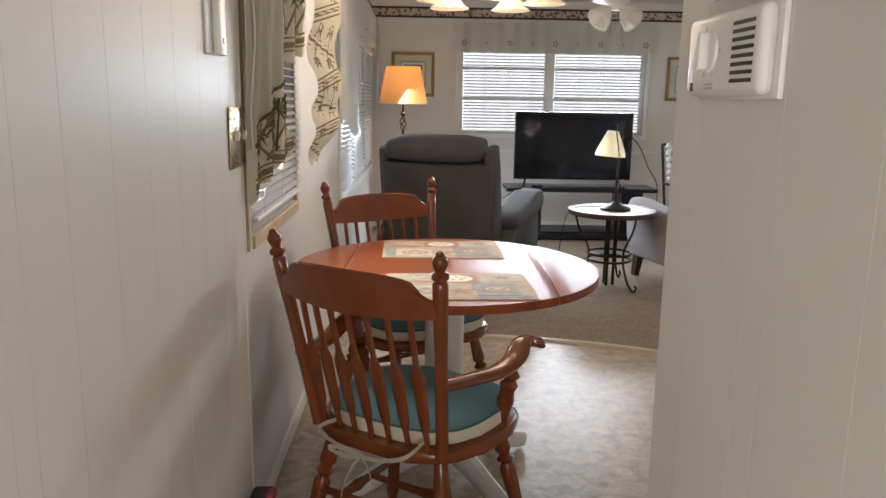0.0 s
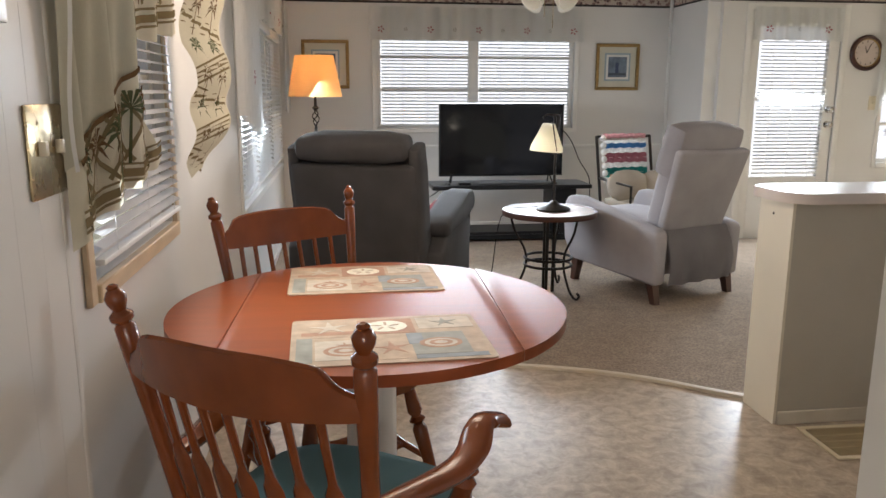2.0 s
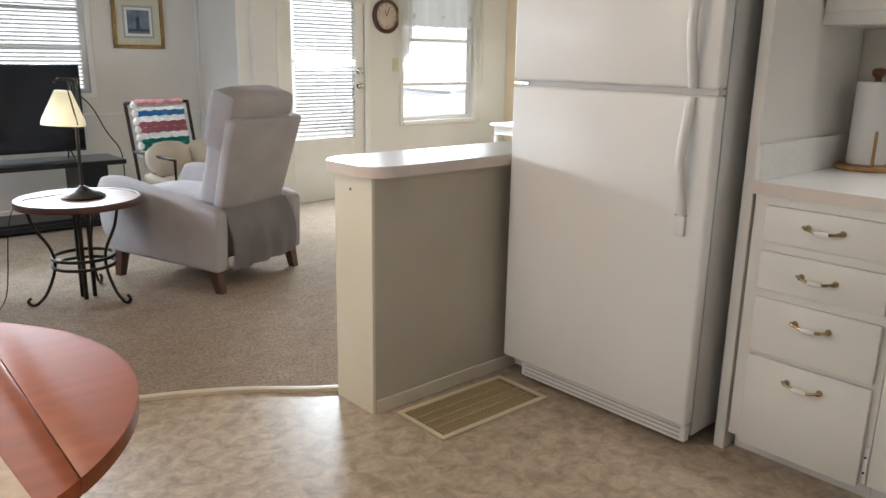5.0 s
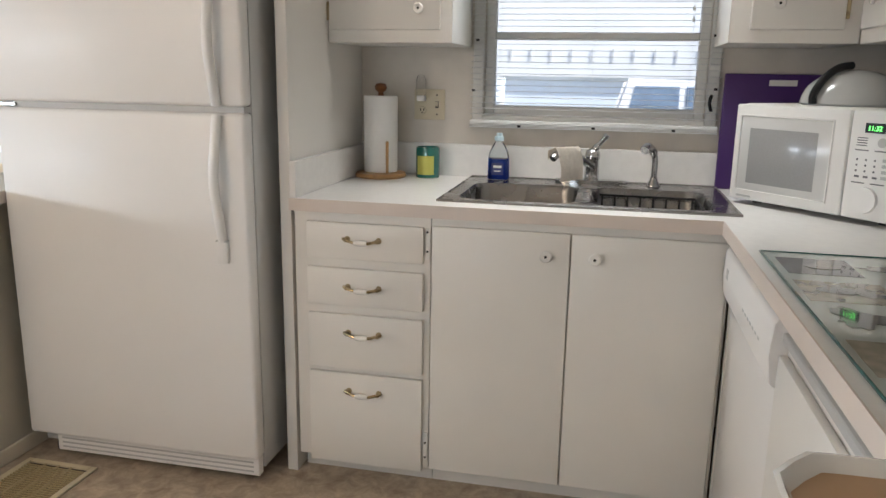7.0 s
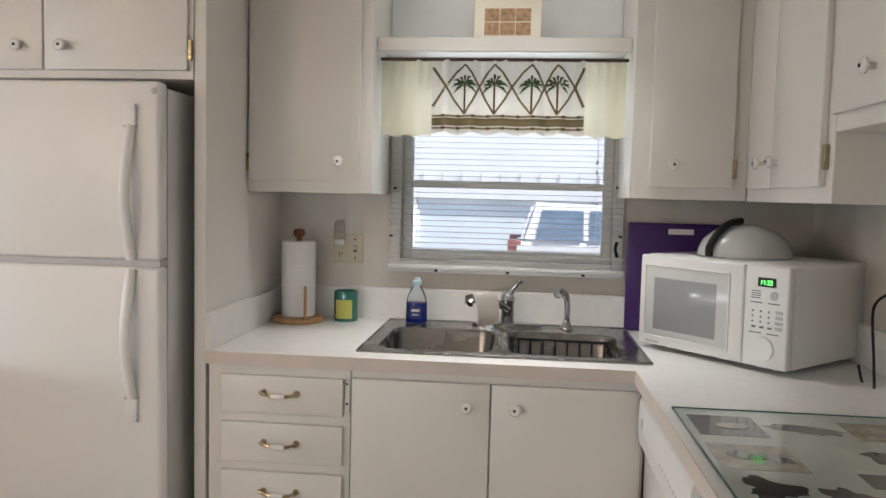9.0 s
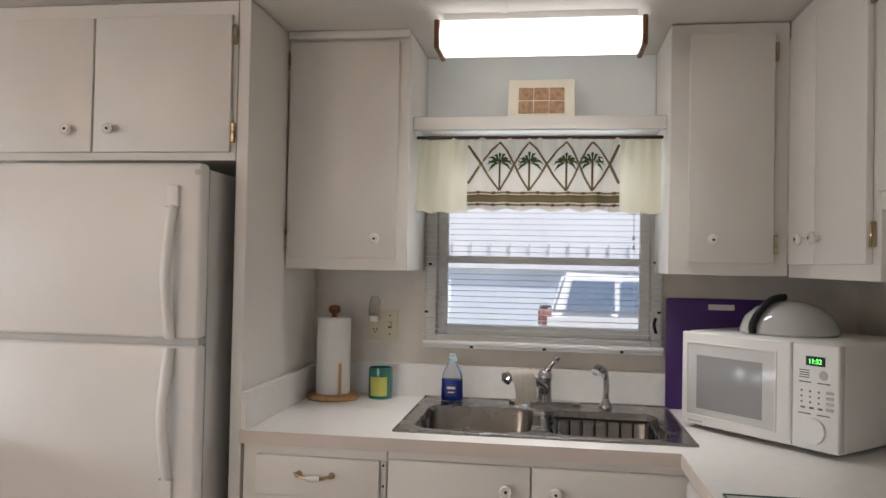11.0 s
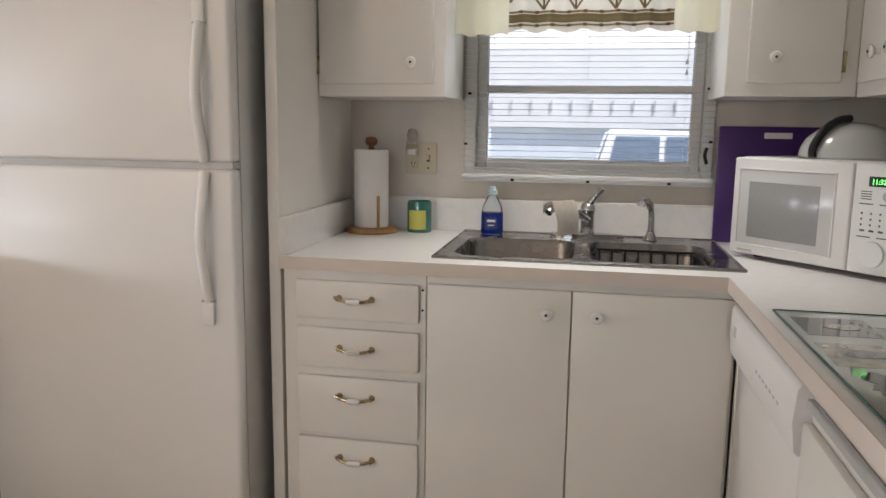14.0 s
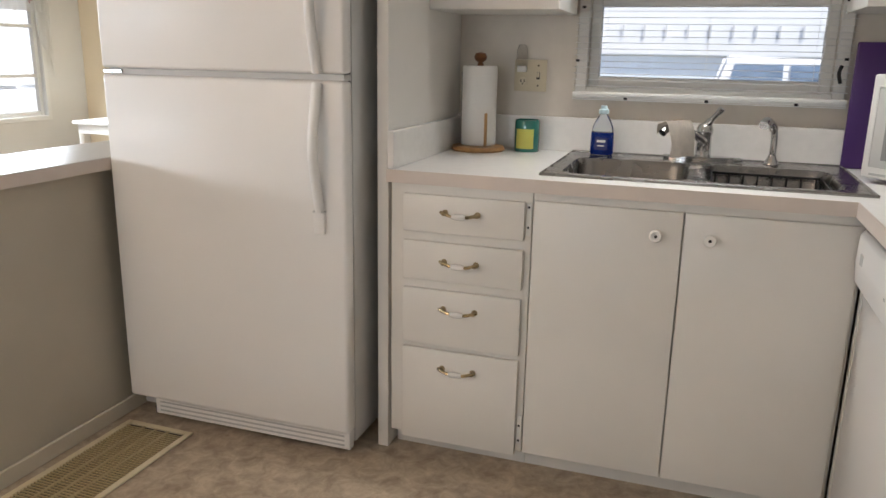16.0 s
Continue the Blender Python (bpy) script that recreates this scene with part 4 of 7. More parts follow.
pl = [(0.21 * max(-1, min(1, 1.25 * math.cos(a))), 0.17 * max(-1, min(1, 1.25 * math.sin(a)))) for a in (2 * math.pi * i / 48 for i in range(48))]
bm = N()
rings = [[bm.verts.new((x * k, y * k, z)) for x, y in pl] for k, z in ((0.9, 0.0), (1.0, 0.03), (1.03, 0.036), (1.0, 0.038), (0.94, 0.022))]
for a, b in zip(rings, rings[1:]):
    for i in range(48):
        bm.faces.new((a[i], a[(i + 1) % 48], b[(i + 1) % 48], b[i]))
bm.faces.new(rings[0][::-1])
part("rim", bm, CERAMIC, tr)
part("bottom", slab(N(), [(x * 0.945, y * 0.945) for x, y in pl], 0.012, 0.024), mat("tan_tray", (0.52, 0.33, 0.18), 0.35, var=0.06, scale=6), tr, "tan bottom")

# ---- kitchen: upper units, fridge ----


def wall_unit(name, label, x, y0, y1, z0, z1, depth, doors, lip=0.02):
    """Upper cabinet whose front looks along -x at x."""
    u = thing(name, label, "kitchen cabinet")
    part("carcass", box(N(), x, x + depth, y0, y1, z0, z1, 0.002, 1), CAB, u)
    for d0, d1, dz0, dz1, ky, kz, hy in doors:
        dr = part("door", box(N(), x - 0.018, x - 0.0005, d0, d1, dz0, dz1, 0.004, 2), CAB, u)
        knob(dr, pose(x - 0.018, ky, kz, 0, -90, 0))
        for hz in (dz0 + 0.06, dz1 - 0.06):
            part("hinge", box(N(), x - 0.014, x - 0.0008, hy - 0.006, hy + 0.006, hz - 0.03, hz + 0.03, 0.002, 1), BRASS, dr, "brass hinge")
    return u


wall_unit("wall_cabinet", "cream painted wall cabinet with one flush door", 3.24, 1.925, 2.354, 1.415, CZ - 0.003, KW - 3.242, [(1.962, 2.345, 1.456, 2.195, 2.03, 1.522, 2.3495)])
wall_unit("wall_cabinet", "cream painted wall cabinet with one flush door", 3.24, 0.70, 1.066, 1.422, CZ - 0.003, KW - 3.242, [(0.748, 1.008, 1.462, 2.195, 0.936, 1.534, 0.742)])
wall_unit("fridge_cabinet", "cream painted two-door cabinet above the refrigerator", 2.895, 2.394, 3.35, 1.742, CZ - 0.003, 0.66, [(2.407, 2.853, 1.766, 2.185, 2.790, 1.835, 2.4005), (2.859, 3.31, 1.766, 2.185, 2.930, 1.835, 3.316)])
solid("fridge_panel", box(N(), 2.895, KW - 0.003, 2.355, 2.392, 0, CZ - 0.002, 0.002, 1), CAB, "tall cream painted panel beside the refrigerator", "panel", kind="structure")
solid("trim_cabinet_top", box(N(), 3.214, 3.2385, 1.925, 2.353, 2.205, CZ - 0.001, 0.006, 2), CAB, "narrow cream moulding where the wall cabinet meets the ceiling", "trim", kind="structure")
# side upper units look along +y
u = thing("corner_cabinet", "cream painted wall cabinet with two narrow doors", "kitchen cabinet")
part("carcass", box(N(), 2.56, 3.238, RW, 0.698, 1.42, CZ - 0.003, 0.002, 1), CAB, u)
for x0, x1, kx, hx in ((2.600, 2.952, 2.905, 2.588), (2.957, 3.19, 3.025, 3.196)):
    dr = part("door", box(N(), x0, x1, 0.6985, 0.716, 1.46, 2.165, 0.004, 2), CAB, u)
    knob(dr, pose(kx, 0.716, 1.532, -90, 0, 0))
    for hz in (1.53, 2.1):
        part("hinge", box(N(), hx - 0.007, hx + 0.007, 0.699, 0.712, hz - 0.03, hz + 0.03, 0.002, 1), BRASS, dr, "brass hinge")
u = thing("hood_cabinet", "cream painted short wall cabinet above the cooker", "kitchen cabinet")
part("carcass", box(N(), 1.30, 2.558, RW, 0.698, 1.585, CZ - 0.003, 0.002, 1), CAB, u)
for x0, x1, kx in ((2.28, 2.545, 2.335), (1.80, 2.272, 2.21), (1.33, 1.79, 1.73)):
    dr = part("door", box(N(), x0, x1, 0.6985, 0.716, 1.624, 2.185, 0.004, 2), CAB, u)
    knob(dr, pose(kx, 0.716, 1.70, -90, 0, 0))
# shelf and boards around the window recess
sh = thing("window_shelf", "white shelf board bridging the wall cabinets over the window", "shelf")
part("board", box(N(), 3.319, KW - 0.002, 1.068, 1.923, 1.928, 1.948, 0.002, 1), CAB, sh)
part("fascia", box(N(), 3.30, 3.318, 1.068, 1.923, 1.904, 1.950, 0.002, 1), CAB, sh)
# board painted paler and cooler to stand for the tube lamp's light on it
part("recess_board", box(N(), KW - 0.012, KW - 0.002, 1.068, 1.923, 1.949, CZ - 0.003), mat("lit_recess_paint", (0.80, 0.83, 0.82), 0.5, var=0.02), sh)
pq = thing("framed_plaque", "small cream frame with six tan squares on the shelf", "picture", (3.43, 1.485, 1.949))
pq.matrix_basis = pq.matrix_basis @ Matrix.Diagonal((1.0, 1.0, 1.07, 1.0))
tilt = pose(0, 0, 0, 0, 12, 0)
bm = box(N(), -0.008, 0.008, -0.118, 0.118, 0, 0.155, 0.003, 2)
bmesh.ops.transform(bm, matrix=tilt, verts=bm.verts)
part("frame", bm, mat("cream_frame", (0.76, 0.70, 0.58), 0.5), pq)
for i in range(3):
    for j in range(2):
        bm = box(N(), -0.0105, -0.0075, -0.081 + i * 0.055, -0.029 + i * 0.055, 0.032 + j * 0.048, 0.076 + j * 0.048, 0.001, 1)
        bmesh.ops.transform(bm, matrix=tilt, verts=bm.verts)
        part("square", bm, mat("tan_square", (0.42, 0.24, 0.12), 0.5, var=0.3, scale=60), pq)
fl = thing("tube_lamp", "ceiling tube lamp with a ribbed diffuser and wooden ends", "ceiling light", (3.135, 1.49, CZ - 0.024))
part("back_plate", box(N(), -0.055, 0.055, -0.3, 0.3, -0.001, 0.0235), WHITEPL, fl)
bm = N()
pts = [(-0.06, 0), (-0.075, -0.04), (-0.06, -0.085), (0.06, -0.085), (0.075, -0.04), (0.06, 0)]
rows = [[bm.verts.new((x, y, z)) for x, z in pts] for y in (-0.31, 0.31)]
for i in range(6):
    bm.faces.new((rows[0][i], rows[0][(i + 1) % 6], rows[1][(i + 1) % 6], rows[1][i]))
part("diffuser", bm, glow("tube_glow", (1.0, 0.98, 0.94), 1.9), fl, "glowing white diffuser")
for y in (-0.328, 0.312):
    part("end_cap", box(N(), -0.082, 0.082, y, y + 0.016, -0.092, -0.001, 0.003, 1), mat("cap_wood", (0.16, 0.06, 0.03), 0.4, var=0.15, scale=20), fl, "brown wooden end cap")

f = thing("refrigerator", "white top-freezer refrigerator with two long handles", "refrigerator", (0, 0, 0))
FY0, FY1, FXX = 2.432, 3.275, 2.755
# pebbled white side painted greyer than the doors to stand for shade
part("body", box(N(), FXX + 0.066, 3.52, FY0 + 0.005, FY1 - 0.005, 0.04, 1.705, 0.006, 2), mat("shaded_side_enamel", (0.62, 0.62, 0.61), 0.5, var=0.04, scale=8, bump=0.2, bscale=160), f, "pebbled white cabinet side, greyed for shade")
# gasket painted near black so the door gap reads as shade
part("gasket", box(N(), FXX + 0.056, FXX + 0.066, FY0 + 0.012, FY1 - 0.012, 0.10, 1.70), GAPSHADE, f)
dl = part("fridge_door", box(N(), FXX, FXX + 0.056, FY0, FY1, 0.095, 1.193, 0.012, 3), ENAMEL, f)
du = part("freezer_door", box(N(), FXX, FXX + 0.056, FY0, FY1, 1.212, 1.718, 0.012, 3), ENAMEL, f)
part("gap_strip", box(N(), FXX + 0.012, FXX + 0.056, FY0 + 0.004, FY1 - 0.02, 1.1935, 1.2115), ENAMEL_GREY, f)
part("hinge_bracket", box(N(), FXX + 0.004, FXX + 0.05, FY1 - 0.075, FY1 - 0.004, 1.196, 1.209, 0.003, 1), CHROME, f)
for z0, z1, par in ((0.815, 1.186, dl), (1.216, 1.592, du)):
    zz = [z0, z0 + 0.03, (z0 + z1) / 2, z1 - 0.03, z1]
    bm = N()
    path = smooth_path([(FXX - 0.004, 2.514, z0), (FXX - 0.02, 2.514, z0 + 0.06), (FXX - 0.042, 2.514, (z0 + z1) / 2), (FXX - 0.02, 2.514, z1 - 0.06), (FXX - 0.004, 2.514, z1)], 6)
    tube(bm, path, 0.015, 10)
    h = part("handle", bm, WHITEPL, par)
    part("handle_cap", box(N(), FXX - 0.014, FXX + 0.001, 2.496, 2.532, (z0 - 0.07) if z0 < 1 else z1 - 0.005, z0 - 0.002 if z0 < 1 else z1 + 0.06, 0.004, 2), WHITEPL, par)
    part("cap_line", box(N(), FXX - 0.016, FXX + 0.001, 2.495, 2.533, (z0 - 0.003) if z0 < 1 else z1 - 0.004, (z0 + 0.002) if z0 < 1 else z1 + 0.0, 0.001, 1), ENAMEL_GREY, par)
gr = part("grille", box(N(), FXX + 0.03, FXX + 0.06, FY0 + 0.01, FY1 - 0.08, 0.025, 0.088, 0.003, 1), ENAMEL, f)
for i in range(3):
    part("grille_slot", box(N(), FXX + 0.0285, FXX + 0.0305, FY0 + 0.03, FY1 - 0.1, 0.038 + 0.016 * i, 0.043 + 0.016 * i), ENAMEL_GREY, gr)
for y in (FY0 + 0.06, FY1 - 0.05):
    part("foot", lathe(N(), [(0.018, 0), (0.018, 0.02), (0.01, 0.022), (0.01, 0.045)], 10, pose(FXX + 0.09, y, 0)), BLACK, f)
part("badge", lathe(N(), [(0.009, 0), (0.008, 0.002), (0, 0.0022)], 12, pose(FXX, 2.446, 1.69, 0, -90, 0), False), ENAMEL_GREY, f)

# half wall with its bar top, floor vent, baseboards
HX0, HY0, HY1 = 2.128, 3.332, 3.56
hw = thing("half_wall", "low cream partition, darker along its side, with a laminate bar top", "partition", kind="structure")
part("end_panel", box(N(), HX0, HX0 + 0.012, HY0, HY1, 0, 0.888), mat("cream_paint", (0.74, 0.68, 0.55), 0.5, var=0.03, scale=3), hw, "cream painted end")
# same cream as the end panel at about 0.7 strength
part("core", box(N(), HX0 + 0.012, KW, HY0, HY1, 0, 0.888), mat("deep_cream_paint", (0.52, 0.475, 0.39), 0.6, var=0.04, scale=4, bump=0.08, bscale=90), hw, "long side in a darker cream")
out = [(KW, HY0 - 0.05), (KW, HY1 + 0.06)]
for cx, cy, a0 in ((HX0 + 0.07, HY1 - 0.05, 90), (HX0 + 0.07, HY0 + 0.06, 180)):
    out += [(cx + 0.11 * math.cos(radians(a0 + 15 * k)), cy + 0.11 * math.sin(radians(a0 + 15 * k))) for k in range(7)]
part("bar_top", slab(N(), out, 0.895, 0.928), mat("bar_laminate", (0.54, 0.51, 0.47), 0.35, var=0.04, scale=30, fine=0.05, bscale=400), hw, "grey-beige laminate bar top")
part("bar_edge", slab(N(), [(x - 0.003 if x < 3 else x, y + (0.003 if y > 3.45 else -0.003)) for x, y in out], 0.888, 0.9265), LAMEDGE, hw, "beige edge band")
part("baseboard", box(N(), HX0 + 0.013, KW, HY0 - 0.012, HY0 - 0.0005, 0, 0.055, 0.003, 1), mat("cream_base", (0.66, 0.60, 0.49), 0.45), hw)
part("screw", lathe(N(), [(0.006, 0), (0.004, 0.002), (0, 0.002)], 8, pose(HX0, 3.46, 0.83, 0, -90, 0), False), IRON, hw)
v = thing("floor_vent", "rectangular cream metal floor register with many slats", "floor vent", (2.467, 3.146, 0.0), -1)
VX, VY = 0.272, 0.135
for g in ((-VX, VX, -VY, -VY + 0.022), (-VX, VX, VY - 0.022, VY), (-VX, -VX + 0.022, -VY + 0.022, VY - 0.022), (VX - 0.022, VX, -VY + 0.022, VY - 0.022)):
    part("frame", box(N(), *g, 0.001, 0.008, 0.002, 1), mat("vent_frame", (0.70, 0.62, 0.44), 0.4) if "vent_frame" not in bpy.data.materials else bpy.data.materials["vent_frame"], v)
# flat dark sheet standing for the shade down the duct
part("well", box(N(), -VX + 0.022, VX - 0.022, -VY + 0.022, VY - 0.022, 0.0005, 0.0015), GAPSHADE, v)
bm = box(N(), -0.0022, 0.0022, -VY + 0.022, VY - 0.022, 0.002, 0.0065)
me = mesh("slat", bm, VENT)
for i in range(40):
    o = new("slat", me)
    o.parent, o.location = v, (-VX + 0.034 + i * 0.0121, 0, 0)
for y in (-0.05, 0.0, 0.05):
    part("cross_bar", box(N(), -VX + 0.022, VX - 0.022, y - 0.004, y + 0.004, 0.003, 0.007), VENT, v)

# ---- living room setting ----
curve = [(3.56, 3.30), (2.62, 3.36), (2.14, 3.605), (1.86, 3.82), (1.60, 3.965), (1.30, 4.075), (0.93, 4.16), (0.5, 4.20), (LW, 4.20)]
edge = smooth_path([(x, y, 0) for x, y in curve[1:]], 8)
bm = N()
slab(bm, [(3.56, 3.36)] + [(p.x, p.y) for p in edge] + [(LW, FW), (3.56, FW)], 0.001, 0.014)
solid("carpet", bm, CARPET, "grey-beige looped carpet of the living room", "carpet", kind="structure")
solid("carpet_sunroom", box(N(), 3.56, 6.6, 3.46, 6.98, -0.02, 0.0135), CARPET, "grey-beige looped carpet of the sunroom", "carpet", kind="structure")
bm = N()
prev = None
for i, p in enumerate(edge):
    d = (edge[min(i + 1, len(edge) - 1)] - edge[max(i - 1, 0)]).normalized()
    nrm = Vector((-d.y, d.x, 0))
    row = [bm.verts.new((*(p + nrm * o).xy, z)) for o, z in ((-0.012, 0.0155), (0, 0.0185), (0.016, 0.0145), (0.018, 0.001))]
    if prev:
        for k in range(3):
            bm.faces.new((prev[k], prev[k + 1], row[k + 1], row[k]))
    prev = row
solid("carpet_trim", bm, mat("cream_strip", (0.62, 0.54, 0.42), 0.4), "curved cream edging strip between carpet and vinyl", "trim", kind="structure")
for nm, g in (("baseboard", (LW, LW + 0.012, 1.7, FW, 0.0, 0.06)), ("baseboard_north", (LW + 0.012, 3.56, FW - 0.012, FW - 0.0005, 0.013, 0.075)), ("baseboard_sunroom", (4.82, 6.6, 6.967, 6.9795, 0.013, 0.08))):
    solid(nm, box(N(), *g, 0.003, 1), TRIM, "white painted baseboard", "baseboard", kind="structure")
solid("trim_chair_rail", box(N(), LW, 3.56, FW - 0.02, FW - 0.0005, 0.775, 0.805, 0.006, 2), TRIM, "white painted chair rail on the end wall", "trim", kind="structure")
solid("trim_corner", box(N(), 3.535, 3.5595, FW - 0.03, FW - 0.0005, 0.015, CZ - 0.02, 0.004, 1), TRIM, "white corner batten", "trim", kind="structure")
solid("trim_return", box(N(), 3.545, 3.675, 7.03, 7.0495, 0.015, CZ - 0.02, 0.004, 1), TRIM, "white batten at the end of the short wall", "trim", kind="structure")

# wallpaper border: scroll pattern between two dark bands
BORD = bpy.data.materials.new("border_paper")
BORD.use_nodes = True
nn, ll = BORD.node_tree.nodes, BORD.node_tree.links
tc, vo, wv, cr = nn.new("ShaderNodeTexCoord"), nn.new("ShaderNodeTexVoronoi"), nn.new("ShaderNodeTexNoise"), nn.new("ShaderNodeValToRGB")
vo.inputs["Scale"].default_value, wv.inputs["Scale"].default_value = 26, 40
wv.inputs["Distortion"].default_value = 1.5
mx = nn.new("ShaderNodeMix")
mx.data_type, mx.inputs[0].default_value = "RGBA", 0.5
ll.new(tc.outputs["Object"], vo.inputs[0]), ll.new(tc.outputs["Object"], wv.inputs[0])
ll.new(vo.outputs[0], mx.inputs[6]), ll.new(wv.outputs[0], mx.inputs[7]), ll.new(mx.outputs[2], cr.inputs[0])
els = cr.color_ramp.elements
els[0].position, els[0].color = 0.30, (0.05, 0.035, 0.04, 1)
els[1].position, els[1].color = 0.52, (0.50, 0.42, 0.36, 1)
el = els.new(0.42)
el.color = (0.26, 0.15, 0.13, 1)
ll.new(cr.outputs[0], nn["Principled BSDF"].inputs[0])
nn["Principled BSDF"].inputs["Roughness"].default_value = 0.7
INKB = mat("border_black", (0.02, 0.016, 0.018), 0.7)


def border(name, axis, p, u0, u1, z0, z1, sign):
    t = thing(name, "patterned wallpaper border with dark bands", "wallpaper border", kind="structure")
    for nm, a, b, m, th in (("strip", z0 + 0.018, z1 - 0.018, BORD, 0.002), ("band", z0, z0 + 0.018, INKB, 0.0024), ("band", z1 - 0.018, z1, INKB, 0.0024)):
        lo, hi = sorted((p, p + sign * th))
        part(nm, box(N(), *((lo, hi, u0, u1) if axis == "x" else (u0, u1, lo, hi)), a, b), m, t)


border("trim_border_north", "y", FW - 0.0005, LW, 3.535, 2.062, 2.165, -1)
border("trim_border_east", "x", 3.5595, 3.56, FW - 0.03, 2.062, 2.165, -1)
border("trim_border_sunroom", "y", 6.9795, 3.67, 6.6, 2.045, 2.11, -1)
border("trim_border_west", "x", LW + 0.0005, 3.9, FW - 0.01, 2.062, 2.165, 1)

# ---- outside ----
LAWN = mat("dry_lawn", (0.36, 0.35, 0.25), 0.95, var=0.3, scale=0.6, bump=0.6, bscale=30)
DRIVE = mat("concrete", (0.42, 0.40, 0.37), 0.9, var=0.1, scale=0.8, bump=0.2, bscale=20)
SIDING = mat("white_siding", (0.80, 0.81, 0.82), 0.6, var=0.04, scale=1)
ROOFM = mat("pale_roof_coating", (0.74, 0.74, 0.73), 0.9, var=0.15, scale=3)
# panes painted blue, the sky's reflection put into the base colour
SKYPANE = mat("sky_blue_pane", (0.30, 0.40, 0.54), 0.15, var=0.1)
solid("ground", box(N(), -400, 400, -400, 400, -0.45, -0.4), LAWN, "wide green lawn round the home", "ground", kind="structure")
solid("driveway", box(N(), 3.9, 15.5, -12, 13, -0.4, -0.385), DRIVE, "pale concrete driveway beside the home", "driveway", kind="structure")


RIBGREY = mat("grey_rib", (0.62, 0.63, 0.64), 0.6, var=0.05)
# siding tinted blue in place of the shade below the fascia
SHADEBLUE = mat("shade_blue_siding", (0.72, 0.79, 0.87), 0.6, var=0.08, scale=0.8)


def house(label, place, turn, w, d, h, awning=True, windows=False):
    hs = thing("neighbour_house", label, "house", place, turn)
    part("wall", box(N(), -w / 2, w / 2, 0, d, 0, h), SIDING if awning else SHADEBLUE, hs)
    if not awning:
        part("fascia", box(N(), -w / 2, w / 2, -0.12, -0.002, 1.74, h - 0.01), SIDING, hs, "white ribbed fascia")
        # slim white pillars standing under the fascia
        for s in (-2.2, 1.6, 5.4):
            part("pillar", box(N(), s, s + 0.09, -0.10, -0.02, 0, 1.735, 0.01, 1), SIDING, hs)
    for i in range(int(w / 0.4)):
        y, z0, z1 = (-0.001, 0.0, h) if awning else (-0.1205, 2.06, 2.28)
        part("rib", box(N(), -w / 2 + i * 0.4, -w / 2 + i * 0.4 + (0.06 if awning else 0.03), y - 0.03, y, z0, z1), SIDING if awning else RIBGREY, hs)
    bm = N()
    e = 0.05 if awning else -0.02
    pts = [(-e, h), (d / 2, h + 1.1), (d + 0.5, h), (d + 0.5, h - 0.12), (-e, h - 0.12)]
    rows = [[bm.verts.new((x, y, z)) for y, z in pts] for x in (-w / 2 - 0.3, w / 2 + 0.3)]
    for i in range(5):
        bm.faces.new((rows[0][i], rows[0][(i + 1) % 5], rows[1][(i + 1) % 5], rows[1][i]))
    bm.faces.new(rows[0]), bm.faces.new(rows[1][::-1])
    part("roof", bm, ROOFM, hs)
    for x in (-w * 0.3, 0.0, w * 0.3) if windows else ():
        wd = part("window", box(N(), x - 0.55, x + 0.55, -0.05, -0.026, 1.0, 2.0, 0.01, 1), TRIM, hs)
        for s in (-0.27, 0.27):
            part("pane", box(N(), x + s - 0.22, x + s + 0.22, -0.056, -0.0505, 1.08, 1.92), SKYPANE, wd)
    bm = N()
    rows = [[bm.verts.new((x, y, z)) for y, z in ((-0.03, h - 0.35), (-1.2, h - 0.75), (-1.2, h - 0.80), (-0.03, h - 0.42))] for x in (-w * 0.42, w * 0.42)]
    for i in range(4):
        bm.faces.new((rows[0][i], rows[0][(i + 1) % 4], rows[1][(i + 1) % 4], rows[1][i]))
    bm.faces.new(rows[0]), bm.faces.new(rows[1][::-1])
    if windows:
        part("awning", bm, SIDING, hs)
    else:
        bm.free()
    return hs


house("long white ribbed neighbouring home across the drive", (16.5, 1.5, -0.4), -90, 24, 5, 3.3, False)
house("white ribbed neighbouring home across the lawn", (6.0, 13.2, -0.4), 0, 30, 6, 4.3)
# home added so the west windows look out on something dimmer than sky
house("added neighbouring home in shade-blue siding, dimming the west outlook", (-6.5, 4.0, -0.4), 90, 22, 5, 3.3, False)
CARW, CARB = mat("white_car_paint", (0.75, 0.76, 0.77), 0.2, var=0.02, coat=0.8), mat("blue_car_paint", (0.10, 0.16, 0.26), 0.2, var=0.02, coat=0.8)


